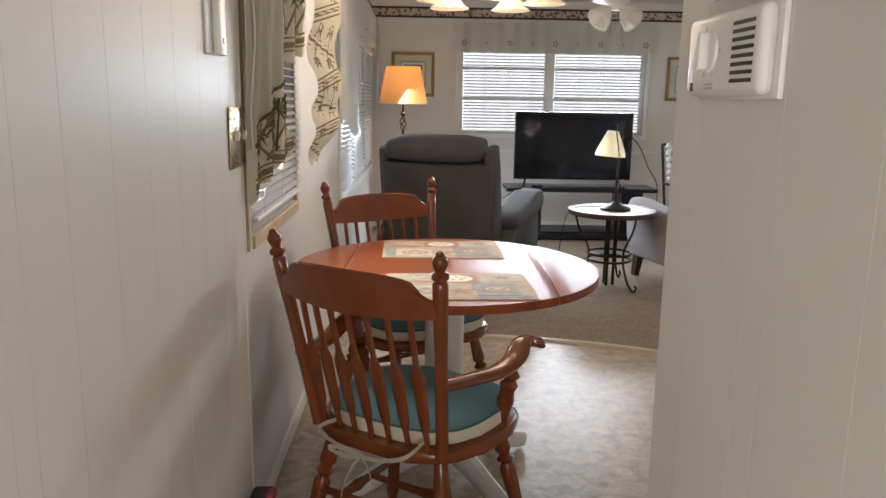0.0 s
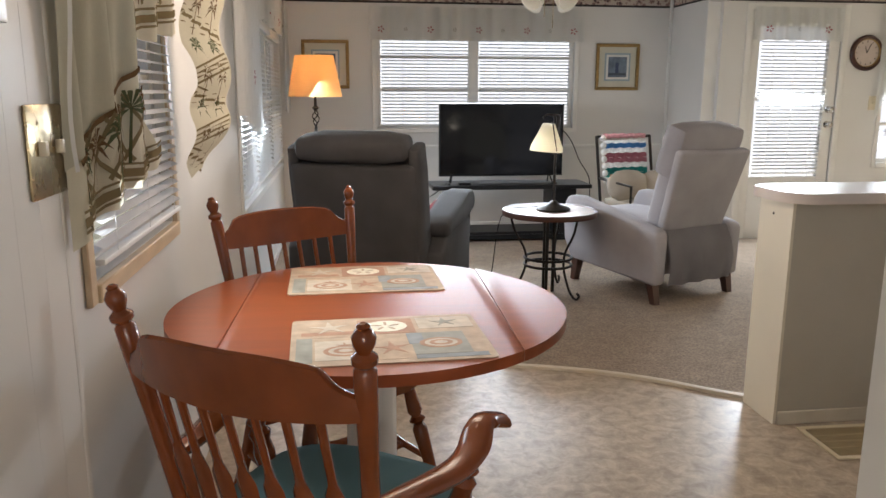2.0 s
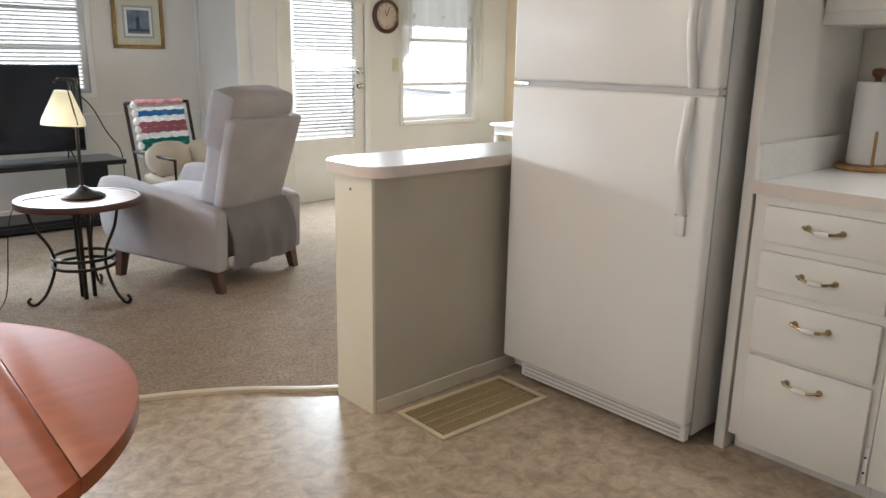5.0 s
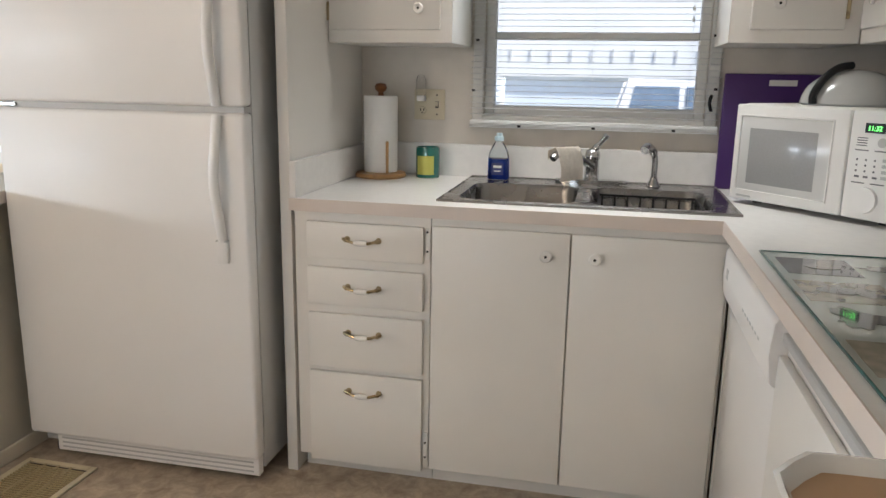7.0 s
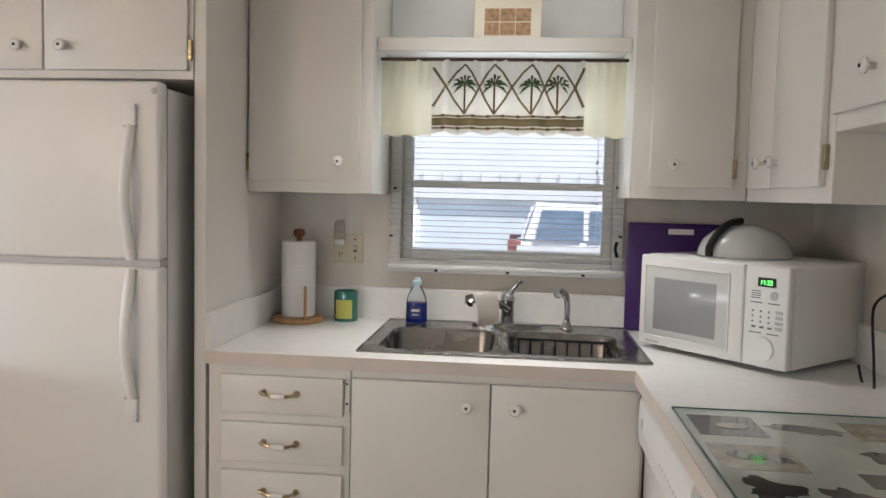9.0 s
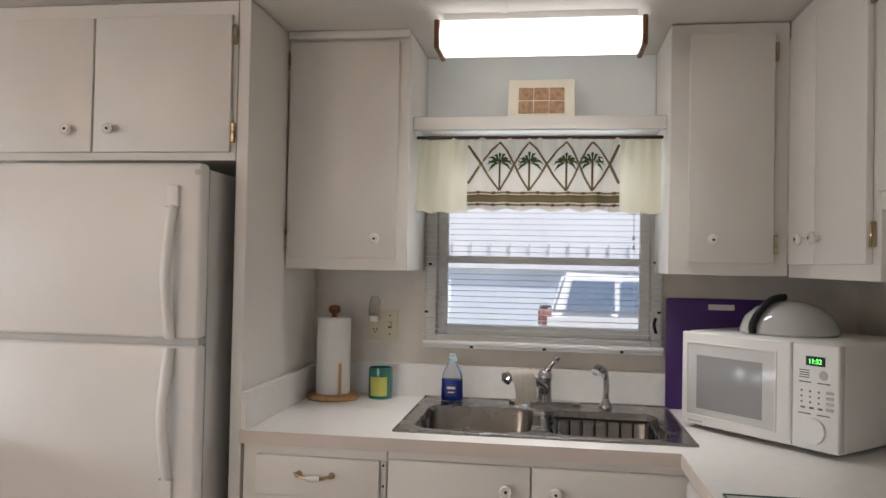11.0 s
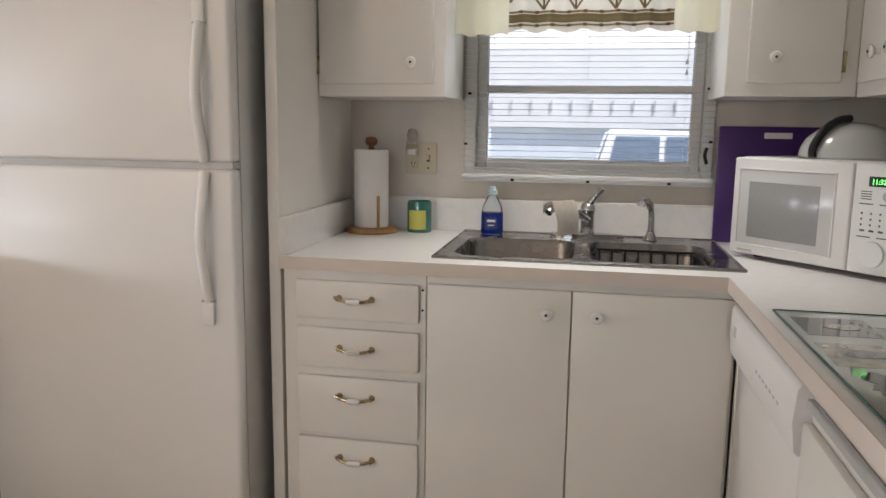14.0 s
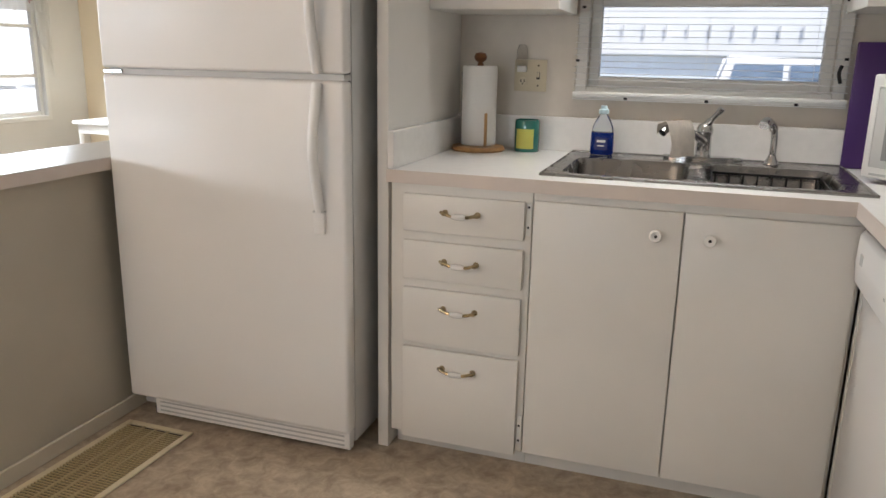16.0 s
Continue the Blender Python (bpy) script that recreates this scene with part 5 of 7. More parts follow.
def car(label, place, turn, paint):
    c = thing("parked_car", label, "car", place, turn)
    bm = N()
    side = [(-2.3, 0.35), (2.25, 0.35), (2.3, 0.75), (2.2, 0.95), (1.15, 1.08), (-2.25, 1.1)]
    rows = [[bm.verts.new((x, y, z)) for x, z in side] for y in (-0.9, 0.9)]
    for i in range(6):
        bm.faces.new((rows[0][i], rows[0][(i + 1) % 6], rows[1][(i + 1) % 6], rows[1][i]))
    bm.faces.new(rows[0]), bm.faces.new(rows[1][::-1])
    bmesh.ops.bevel(bm, geom=list(bm.edges), offset=0.07, segments=3, affect="EDGES")
    part("body", bm, paint, c)
    bm = N()
    cab = [(-2.15, 1.08), (1.2, 1.08), (0.45, 1.66), (-1.95, 1.72)]
    rows = [[bm.verts.new((x, y * (1 if z < 1.2 else 0.82), z)) for x, z in cab] for y in (-0.86, 0.86)]
    for i in range(4):
        bm.faces.new((rows[0][i], rows[0][(i + 1) % 4], rows[1][(i + 1) % 4], rows[1][i]))
    bm.faces.new(rows[0]), bm.faces.new(rows[1][::-1])
    bmesh.ops.bevel(bm, geom=list(bm.edges), offset=0.06, segments=3, affect="EDGES")
    part("cabin", bm, paint, c)
    for s in (-1, 1):
        for x0, x1, t0, t1 in ((-1.9, -1.15, -1.8, -1.15), (-1.05, -0.2, -1.05, -0.2), (-0.1, 0.85, -0.1, 0.35)):
            bm = N()
            vs = [bm.verts.new((x, s * y, z)) for x, y, z in ((x0, 0.875, 1.13), (x1, 0.875, 1.13), (t1, 0.75, 1.6), (t0, 0.75, 1.6))]
            bm.faces.new(vs)
            bmesh.ops.solidify(bm, geom=bm.faces, thickness=0.02)
            part("side_window", bm, SKYPANE, c)
        for x in (-1.45, 1.4):
            wh = part("wheel", lathe(N(), [(0.36, -0.11), (0.38, -0.08), (0.38, 0.08), (0.36, 0.11)], 28, pose(x, s * 0.82, 0.38, 90)), BLACK, c)
            part("rim", lathe(N(), [(0.24, -0.115), (0.22, -0.12), (0.22, 0.12), (0.24, 0.115)], 20, pose(x, s * 0.82, 0.38, 90)), STEEL, wh)
        part("headlight", box(N(), 2.2, 2.28, s * 0.62 - 0.15, s * 0.62 + 0.15, 0.72, 0.86, 0.02, 2), CERAMIC, c)
        part("tail_light", box(N(), -2.33, -2.12, s * 0.79 - 0.08, s * 0.79 + 0.08, 0.90, 1.12, 0.02, 2), mat("red_lens", (0.30, 0.13, 0.12), 0.2) if "red_lens" not in bpy.data.materials else bpy.data.materials["red_lens"], c)
    return c


car("white sport utility car parked on the drive", (13.6, -0.7, -0.385), -90, CARW)
car("white sport utility car parked beyond the sunroom", (10.3, 11.3, -0.385), 176, CARW)

# ---- dining ----
tb = thing("dining_table", "round reddish maple drop-leaf table on a white pedestal", "table", (0.517, 2.625, 0), -2)
R = 0.505


def seg_outline(x0, x1, r, n=40):
    pts = []
    a0, a1 = math.acos(max(-1, min(1, x1 / r))), math.acos(max(-1, min(1, x0 / r)))
    for i in range(n + 1):
        a = a0 + (a1 - a0) * i / n
        pts.append((r * math.cos(a), r * math.sin(a)))
    for i in range(n + 1):
        a = -a1 + (a1 - a0) * i / n
        pts.append((r * math.cos(a), r * math.sin(a)))
    out = []
    for p in pts:
        if not out or (abs(p[0] - out[-1][0]) + abs(p[1] - out[-1][1])) > 1e-5:
            out.append(p)
    return out if (abs(out[0][0] - out[-1][0]) + abs(out[0][1] - out[-1][1])) > 1e-5 else out[:-1]


part("tabletop", slab(N(), seg_outline(-0.329, 0.329, R), 0.722, 0.748, 0.0018, 2), TOPWOOD, tb)
part("leaf", slab(N(), seg_outline(0.3302, R, R), 0.722, 0.748, 0.0018, 2), TOPWOOD, tb)
part("leaf", slab(N(), seg_outline(-R, -0.3302, R), 0.722, 0.748, 0.0018, 2), TOPWOOD, tb)
WHITEWOOD = mat("white_painted_wood", (0.74, 0.73, 0.70), 0.35, var=0.03, scale=5)
part("apron", box(N(), -0.29, 0.29, -0.2, 0.2, 0.66, 0.7215, 0.004, 1), WHITEWOOD, tb, "white painted apron")
part("pedestal", lathe(N(), [(0.085, 0.09), (0.085, 0.14), (0.066, 0.17), (0.066, 0.6), (0.085, 0.64), (0.085, 0.66)], 10), WHITEWOOD, tb, "white painted pedestal")
for a in (35, 125, 215, 305):
    bm = N()
    path = smooth_path([(0.05, 0, 0.12), (0.16, 0, 0.10), (0.28, 0, 0.06), (0.37, 0, 0.035)], 5)
    tube(bm, path, [0.05 - 0.0012 * i for i in range(len(path))], 10)
    bmesh.ops.transform(bm, matrix=pose(0, 0, 0, 0, 0, a) @ Matrix.Diagonal((1, 0.75, 0.95, 1)), verts=bm.verts)
    part("foot", bm, WHITEWOOD, tb, "white painted foot")
# placemats
SAND, SAGE, CORAL, CREAMP, SLATE = [mat(n, tuple(0.72 * k for k in c), 0.6, spec=0.25, var=0.14, scale=26) for n, c in (("mat_sand", (0.66, 0.47, 0.31)), ("mat_sage", (0.42, 0.39, 0.31)), ("mat_coral", (0.56, 0.30, 0.18)), ("mat_cream", (0.76, 0.62, 0.46)), ("mat_slate", (0.36, 0.37, 0.36)))]


def star(bm, cx, cy, r, z, th=0.0004):
    pts = []
    for i in range(10):
        k = r if i % 2 == 0 else r * 0.28
        pts.append((cx + k * math.cos(math.pi * i / 5 + 0.4), cy + k * math.sin(math.pi * i / 5 + 0.4)))
    return slab(bm, pts, z, z + th)


def placemat(place, turn):
    p = thing("placemat", "printed placemat with shells and sand dollars in coloured squares", "placemat", place, turn, group="placemats on the table")
    part("sheet", slab(N(), [(sx * 0.203 + 0.014 * math.cos(a), sy * 0.146 + 0.014 * math.sin(a)) for sx, sy, a0 in ((1, 1, 0), (-1, 1, 90), (-1, -1, 180), (1, -1, 270)) for a in (radians(a0 + 18 * k) for k in range(6))], 0, 0.002), SAND, p)
    cells = ((-0.205, -0.07, 0.02, 0.14, SAND), (-0.205, -0.17, -0.14, 0.02, SAGE), (-0.165, -0.04, -0.13, -0.005, CREAMP), (-0.065, 0.065, 0.03, 0.14, CORAL), (-0.035, 0.035, -0.14, -0.005, SAND), (0.04, 0.075, -0.05, 0.025, SLATE), (0.075, 0.205, 0.055, 0.14, CREAMP), (0.045, 0.17, -0.12, 0.025, SAGE), (0.045, 0.20, -0.145, -0.122, SLATE), (-0.195, -0.075, 0.035, 0.06, CORAL))
    for x0, x1, y0, y1, m in cells:
        part("square", box(N(), x0, x1, y0, y1, 0.002, 0.0024 + 0.0001 * (hash((x0, y1)) % 3)), m, p)
    part("sand_dollar", slab(N(), disc(0.0, 0.085, 0.05, 0.042, 24), 0.0026, 0.0031), mat("shell_cream", (0.74, 0.66, 0.50), 0.5, var=0.1, scale=60) if "shell_cream" not in bpy.data.materials else bpy.data.materials["shell_cream"], p)
    for k in range(5):
        a = radians(72 * k + 90)
        bm = slab(N(), disc(0, 0, 0.013, 0.004, 10), 0.0031, 0.0034)
        bmesh.ops.transform(bm, matrix=pose(0.022 * math.cos(a), 0.085 + 0.02 * math.sin(a), 0, 0, 0, 72 * k + 90), verts=bm.verts)
        part("petal_mark", bm, SAND, p)
    for cx, cy, r, m in ((-0.13, 0.09, 0.05, CREAMP), (0.14, 0.10, 0.035, SAGE), (0.0, -0.07, 0.045, CORAL), (-0.10, -0.04, 0.02, CORAL)):
        part("starfish", star(N(), cx, cy, r, 0.0028), m, p)
    for cx, cy in ((-0.10, -0.075), (0.11, -0.05)):
        for k in range(4):
            part("shell", slab(N(), disc(cx, cy, 0.048 - 0.011 * k, 0.034 - 0.008 * k, 20), 0.0028 + 0.0003 * k, 0.0031 + 0.0003 * k), (CORAL, CREAMP)[k % 2], p)
    return p


placemat((0.549, 2.343, 0.7485), 2)
placemat((0.512, 2.905, 0.7485), 1)

LEG = [(0, 0.012), (0.05, 0.016), (0.12, 0.021), (0.3, 0.018), (0.5, 0.022), (0.62, 0.024), (0.66, 0.015), (0.69, 0.026), (0.72, 0.015), (0.76, 0.024), (0.9, 0.019), (1, 0.017)]
SUP = [(0, 0.013), (0.1, 0.017), (0.3, 0.024), (0.42, 0.019), (0.5, 0.025), (0.56, 0.015), (0.62, 0.025), (0.68, 0.015), (0.8, 0.018), (1, 0.013)]
POST = [(0, 0.018), (0.1, 0.016), (0.55, 0.0155), (0.78, 0.018), (0.86, 0.018), (0.872, 0.013), (0.885, 0.020), (0.90, 0.020), (0.915, 0.011), (0.94, 0.017), (0.96, 0.0185), (0.978, 0.013), (0.985, 0.009), (0.992, 0.0105), (1, 0.005)]
RAIL = [(0, 0.009), (0.4, 0.012), (0.47, 0.016), (0.5, 0.019), (0.53, 0.016), (0.6, 0.012), (1, 0.009)]


def armchair(label, place, turn, arms=True, ties=True):
    """Arrow-back dining chair; it faces local +y."""
    c = thing("dining_chair", label, "chair", place, turn, group="chairs round the table")
    out = []
    for i in range(40):
        a = 2 * math.pi * i / 40
        x, y = math.cos(a), math.sin(a)
        k = (abs(x) ** 3.2 + abs(y) ** 3.2) ** (-1 / 3.2)
        out.append((0.255 * x * k * (1 + 0.05 * y), 0.225 * y * k))
    part("seat", slab(N(), out, 0.418, 0.452, 0.013, 3), WOOD, c)
    for sx in (-1, 1):
        for sy in (-1, 1):
            part("leg", turned(N(), (sx * 0.245, sy * 0.225, 0), (sx * 0.165, sy * 0.145, 0.425), LEG), WOOD, c)
        part("stretcher", turned(N(), (sx * 0.213, -0.195, 0.165), (sx * 0.213, 0.195, 0.165), RAIL), WOOD, c)
        part("back_post", turned(N(), (sx * 0.195, -0.185, 0.44), (sx * 0.245, -0.29, 0.975), POST, 14), WOOD, c)
    for y in (-0.07, 0.07):
        part("stretcher", turned(N(), (-0.213, y, 0.165), (0.213, y, 0.165), RAIL), WOOD, c)
    part("stretcher", turned(N(), (-0.20, -0.19, 0.25), (0.20, -0.19, 0.25), RAIL), WOOD, c)
    # crest rail, bowed backwards with a dip at each end
    bm, n = N(), 24
    rings = []
    for i in range(n + 1):
        u = -1 + 2 * i / n
        x, y = 0.232 * u, -0.268 - 0.045 * (1 - u * u)
        top = 0.914 - 0.028 * abs(u) ** 3 - (0.030 if abs(u) > 0.86 else 0.030 * max(0, (abs(u) - 0.74) / 0.12))
        lo = 0.804 + 0.012 * u * u
        rings.append([bm.verts.new((x, y + dy + (z - 0.84) * -0.18, z)) for dy, z in ((-0.011, lo), (0.011, lo), (0.012, (lo + top) / 2), (0.008, top - 0.004), (0, top), (-0.008, top - 0.004), (-0.012, (lo + top) / 2))])
    for a, b in zip(rings, rings[1:]):
        for k in range(7):
            bm.faces.new((a[k], a[(k + 1) % 7], b[(k + 1) % 7], b[k]))
    bm.faces.new(rings[0][::-1]), bm.faces.new(rings[-1])
    part("crest_rail", bm, WOOD, c)
    for i in range(7):
        u = -0.78 + 0.26 * i
        a = Vector((0.175 * u / 0.78 * 0.92, -0.185 - 0.02 * (1 - u * u), 0.445))
        b = Vector((0.205 * u, -0.262 - 0.045 * (1 - u * u), 0.81))
        bm, rs = N(), []
        d = b - a
        for f, w, t in ((0, 0.0075, 0.0075), (0.14, 0.0075, 0.0075), (0.19, 0.012, 0.007), (0.23, 0.0165, 0.0065), (0.56, 0.0215, 0.0065), (0.60, 0.021, 0.0065), (0.665, 0.009, 0.0075), (0.70, 0.0075, 0.0075), (1, 0.008, 0.008)):
            p = a + d * f
            rs.append([bm.verts.new((p.x + w * math.cos(q), p.y + t * math.sin(q), p.z)) for q in (2 * math.pi * k / 8 for k in range(8))])
        for p, q in zip(rs, rs[1:]):
            for k in range(8):
                bm.faces.new((p[k], p[(k + 1) % 8], q[(k + 1) % 8], q[k]))
        part("spindle", bm, WOOD, c)
    if arms:
        for sx in (-1, 1):
            path = smooth_path([(sx * 0.213, -0.228, 0.642), (sx * 0.238, -0.13, 0.634), (sx * 0.268, -0.04, 0.634), (sx * 0.280, 0.02, 0.650), (sx * 0.272, 0.07, 0.672), (sx * 0.272, 0.11, 0.673), (sx * 0.290, 0.15, 0.660)], 6)
            bm, rs = N(), []
            for i, p in enumerate(path):
                f = i / (len(path) - 1)
                dd = (path[min(i + 1, len(path) - 1)] - path[max(i - 1, 0)]).normalized()
                side = Vector((dd.y, -dd.x, 0)).normalized()
                w, t = 0.020 + 0.012 * math.sin(math.pi * min(1, f * 1.1)) + (0.006 if f > 0.8 else 0), 0.0155
                rs.append([bm.verts.new(p + side * (w * math.cos(q)) + Vector((0, 0, t * math.sin(q)))) for q in (2 * math.pi * k / 10 for k in range(10))])
            for p, q in zip(rs, rs[1:]):
                for k in range(10):
                    bm.faces.new((p[k], p[(k + 1) % 10], q[(k + 1) % 10], q[k]))
            bm.faces.new(rs[0][::-1]), bm.faces.new(rs[-1])
            part("arm", bm, WOOD, c)
            part("arm_support", turned(N(), (sx * 0.222, 0.07, 0.445), (sx * 0.268, 0.06, 0.675), SUP), WOOD, c)
    # cushion
    o2 = [(x * 0.90, y * 0.90 + 0.012) for x, y in out]
    cu = thing("seat_cushion", "teal seat cushion with cream sides tied to the chair", "cushion", place, turn, group="cushions on the dining chairs")
    part("side_band", slab(N(), o2, 0.453, 0.492, 0.008, 2), CREAM, cu, "cream side band")
    bm, rs = N(), []
    for k, z in ((0.985, 0.484), (0.99, 0.492), (0.95, 0.500), (0.8, 0.507), (0.4, 0.511)):
        rs.append([bm.verts.new((x * k, (y - 0.012) * k + 0.012, z + 0.002 * math.sin(5 * x / 0.2 + 3 * y / 0.2))) for x, y in o2])
    for p, q in zip(rs, rs[1:]):
        for k in range(len(p)):
            bm.faces.new((p[k], p[(k + 1) % len(p)], q[(k + 1) % len(p)], q[k]))
    bm.faces.new(rs[-1])
    part("top_cover", bm, TEAL, cu, "teal cover")
    part("piping", tube(N(), [(x * 0.995, (y - 0.012) * 0.995 + 0.012, 0.491) for x, y in o2] + [(o2[0][0] * 0.995, (o2[0][1] - 0.012) * 0.995 + 0.012, 0.491)], 0.0035, 6), mat("teal_piping", (0.06, 0.12, 0.13), 0.8) if "teal_piping" not in bpy.data.materials else bpy.data.materials["teal_piping"], cu)
    if ties:
        for pts in ([(-0.12, -0.20, 0.47), (-0.15, -0.24, 0.45), (-0.06, -0.25, 0.425), (0.0, -0.255, 0.42)], [(0.15, -0.20, 0.475), (0.13, -0.25, 0.45), (0.06, -0.255, 0.425), (0.0, -0.255, 0.42)],
                    [(0, -0.255, 0.42), (-0.05, -0.265, 0.435), (-0.10, -0.26, 0.42), (-0.05, -0.258, 0.41), (0, -0.255, 0.42)], [(0, -0.255, 0.42), (0.03, -0.265, 0.40), (0.045, -0.265, 0.35), (0.05, -0.262, 0.30)],
                    [(0, -0.255, 0.42), (-0.02, -0.265, 0.39), (-0.045, -0.265, 0.34), (-0.06, -0.262, 0.29)]):
            path = smooth_path(pts, 6)
            bm, pr = N(), None
            for i, p in enumerate(path):
                row = [bm.verts.new(p + Vector((0, 0, s * 0.006))) for s in (-1, 1)]
                if pr:
                    bm.faces.new((pr[0], pr[1], row[1], row[0]))
                pr = row
            bmesh.ops.solidify(bm, geom=bm.faces, thickness=0.002)
            part("tie", bm, CREAM, cu, "cream cloth tie")
    return c


armchair("maple arrow-back armchair with turned legs, back to the hall", (0.430, 2.112, 0), -33.2)
armchair("maple arrow-back chair pushed in at the far side of the table", (0.417, 2.956, 0), 211.5, arms=False, ties=False)
h = thing("hand_vacuum", "small black cordless tool with a red button on the floor", "hand vacuum", (0.035, 1.93, 0))
part("body", box(N(), -0.03, 0.03, -0.05, 0.05, 0.0, 0.30, 0.012, 3), BLACK, h)
part("button", box(N(), 0.012, 0.034, -0.03, 0.03, 0.262, 0.304, 0.006, 2), mat("red_plastic", (0.35, 0.01, 0.015), 0.35), h, "red button")

# chandelier over the table
ch = thing("chandelier", "white chandelier with five frosted bell shades, lit", "chandelier", (0.70, 3.40, 0.02))
part("stem", lathe(N(), [(0.05, CZ), (0.05, CZ - 0.02), (0.008, CZ - 0.03), (0.008, 1.890), (0.03, 1.870), (0.035, 1.820), (0.02, 1.770), (0.0, 1.760)], 16, None, False), BRASS, ch)
SHADE = sheer("lit_shade_glass", (0.98, 0.93, 0.82), 0.7)
SHADEG = glow("lit_shade", (1.0, 0.80, 0.50), 1.6)
for k in range(5):
    a = radians(72 * k + 60)
    ca, sa = math.cos(a), math.sin(a)
    part("arm", tube(N(), smooth_path([(0.02 * ca, 0.02 * sa, 1.820), (0.09 * ca, 0.09 * sa, 1.780), (0.19 * ca, 0.19 * sa, 1.800), (0.23 * ca, 0.23 * sa, 1.770)], 5), 0.006, 8), BRASS, ch)
    s = part("shade", lathe(N(), [(0.02, 1.760), (0.03, 1.740), (0.045, 1.700), (0.065, 1.675), (0.085, 1.662), (0.083, 1.659), (0.062, 1.670), (0.04, 1.695), (0.02, 1.740)], 24, pose(0.23 * ca, 0.23 * sa, 0), False), SHADE, ch, "frosted bell shade")
    part("lamp_bulb", lathe(N(), [(0.012, 1.740), (0.02, 1.710), (0.024, 1.685), (0.015, 1.668), (0, 1.664)], 14, pose(0.23 * ca, 0.23 * sa, 0), False), SHADEG, s, "glowing bulb")

# ---- curtains ----


def palm(bm, to3, cu, cz, h, rnd, lean=0.0):
    """A flat printed palm in the plane given by to3(u, z)."""
    def quad(pts):
        bm.faces.new([bm.verts.new(to3(u, z)) for u, z in pts])
    w = h * 0.022
    quad([(cu - w, cz), (cu + w, cz), (cu + lean + w * 0.7, cz + h * 0.62), (cu + lean - w * 0.7, cz + h * 0.62)])
    tu, tz = cu + lean, cz + h * 0.62
    for k in range(9):
        a = radians(-25 + 230 / 8 * k)
        L = h * rnd.uniform(0.26, 0.36)
        mu, mz = tu + L * 0.6 * math.cos(a), tz + L * 0.6 * math.sin(a) + 0.02 * h
        eu, ez = tu + L * math.cos(a), tz + L * math.sin(a) - 0.08 * h
        nu, nz = -math.sin(a) * h * 0.032, math.cos(a) * h * 0.032
        quad([(tu, tz), (mu - nu, mz - nz), (eu, ez), (mu + nu, mz + nz)])


def strip(bm, to3, a, b, w, n=8):
    (u0, z0), (u1, z1) = a, b
    d = math.hypot(u1 - u0, z1 - z0)
    nu, nz = -(z1 - z0) / d * w / 2, (u1 - u0) / d * w / 2
    pr = None
    for i in range(n + 1):
        f = i / n
        u, z = u0 + (u1 - u0) * f, z0 + (z1 - z0) * f
        row = [bm.verts.new(to3(u - nu, z - nz)), bm.verts.new(to3(u + nu, z + nz))]
        if pr:
            bm.faces.new((pr[0], row[0], row[1], pr[1]))
        pr = row


def cloth(to3, u0, u1, zlo, zhi, nu=60, nz=10):
    """A sheet between the curves zlo(u) and zhi(u)."""
    bm = N()
    g = [[bm.verts.new(to3(u0 + (u1 - u0) * i / nu, zlo(u0 + (u1 - u0) * i / nu) + (zhi(u0 + (u1 - u0) * i / nu) - zlo(u0 + (u1 - u0) * i / nu)) * j / nz)) for j in range(nz + 1)] for i in range(nu + 1)]
    for i in range(nu):
        for j in range(nz):
            bm.faces.new((g[i][j], g[i + 1][j], g[i + 1][j + 1], g[i][j + 1]))
    return bm


rnd = random.Random(11)
# kitchen valance, u runs along y
v = thing("kitchen_valance", "gathered valance with printed palms and sheer cream ends", "curtain", group="palm curtains")


def kv(off):
    return lambda u, z: (3.372 - off + 0.013 * math.sin(u * 62 + 0.8 * math.sin(u * 19)) * (0.5 + 0.5 * (1.89 - z) / 0.25) + 0.005 * math.sin(u * 190 + z * 9) * max(0, (z - 1.74) / 0.15), u, z)


top, bot = (lambda u: 1.884 + 0.004 * math.sin(u * 120)), (lambda u: 1.634 + 0.005 * math.sin(u * 60))
part("print_panel", cloth(kv(0), 1.212, 1.742, bot, top, 90), PRINT, v, "cream panel printed with palms")
part("sheer_panel", cloth(kv(-0.003), 1.742, 1.918, lambda u: 1.624 + 0.004 * math.sin(u * 90), top, 50), SHEER_CREAM, v, "sheer pale yellow end")
part("sheer_panel", cloth(kv(-0.003), 1.074, 1.212, lambda u: 1.628 + 0.004 * math.sin(u * 90), top, 50), SHEER_CREAM, v, "sheer pale yellow end")
TRELLIS = sheer("trellis_print", (0.20, 0.155, 0.08), 0.2)
VPALM = sheer("valance_palm", (0.06, 0.105, 0.035), 0.2)


def strip_of(to3, a, b, w, n=8):
    bm = N()
    strip(bm, to3, a, b, w, n)
    return bm


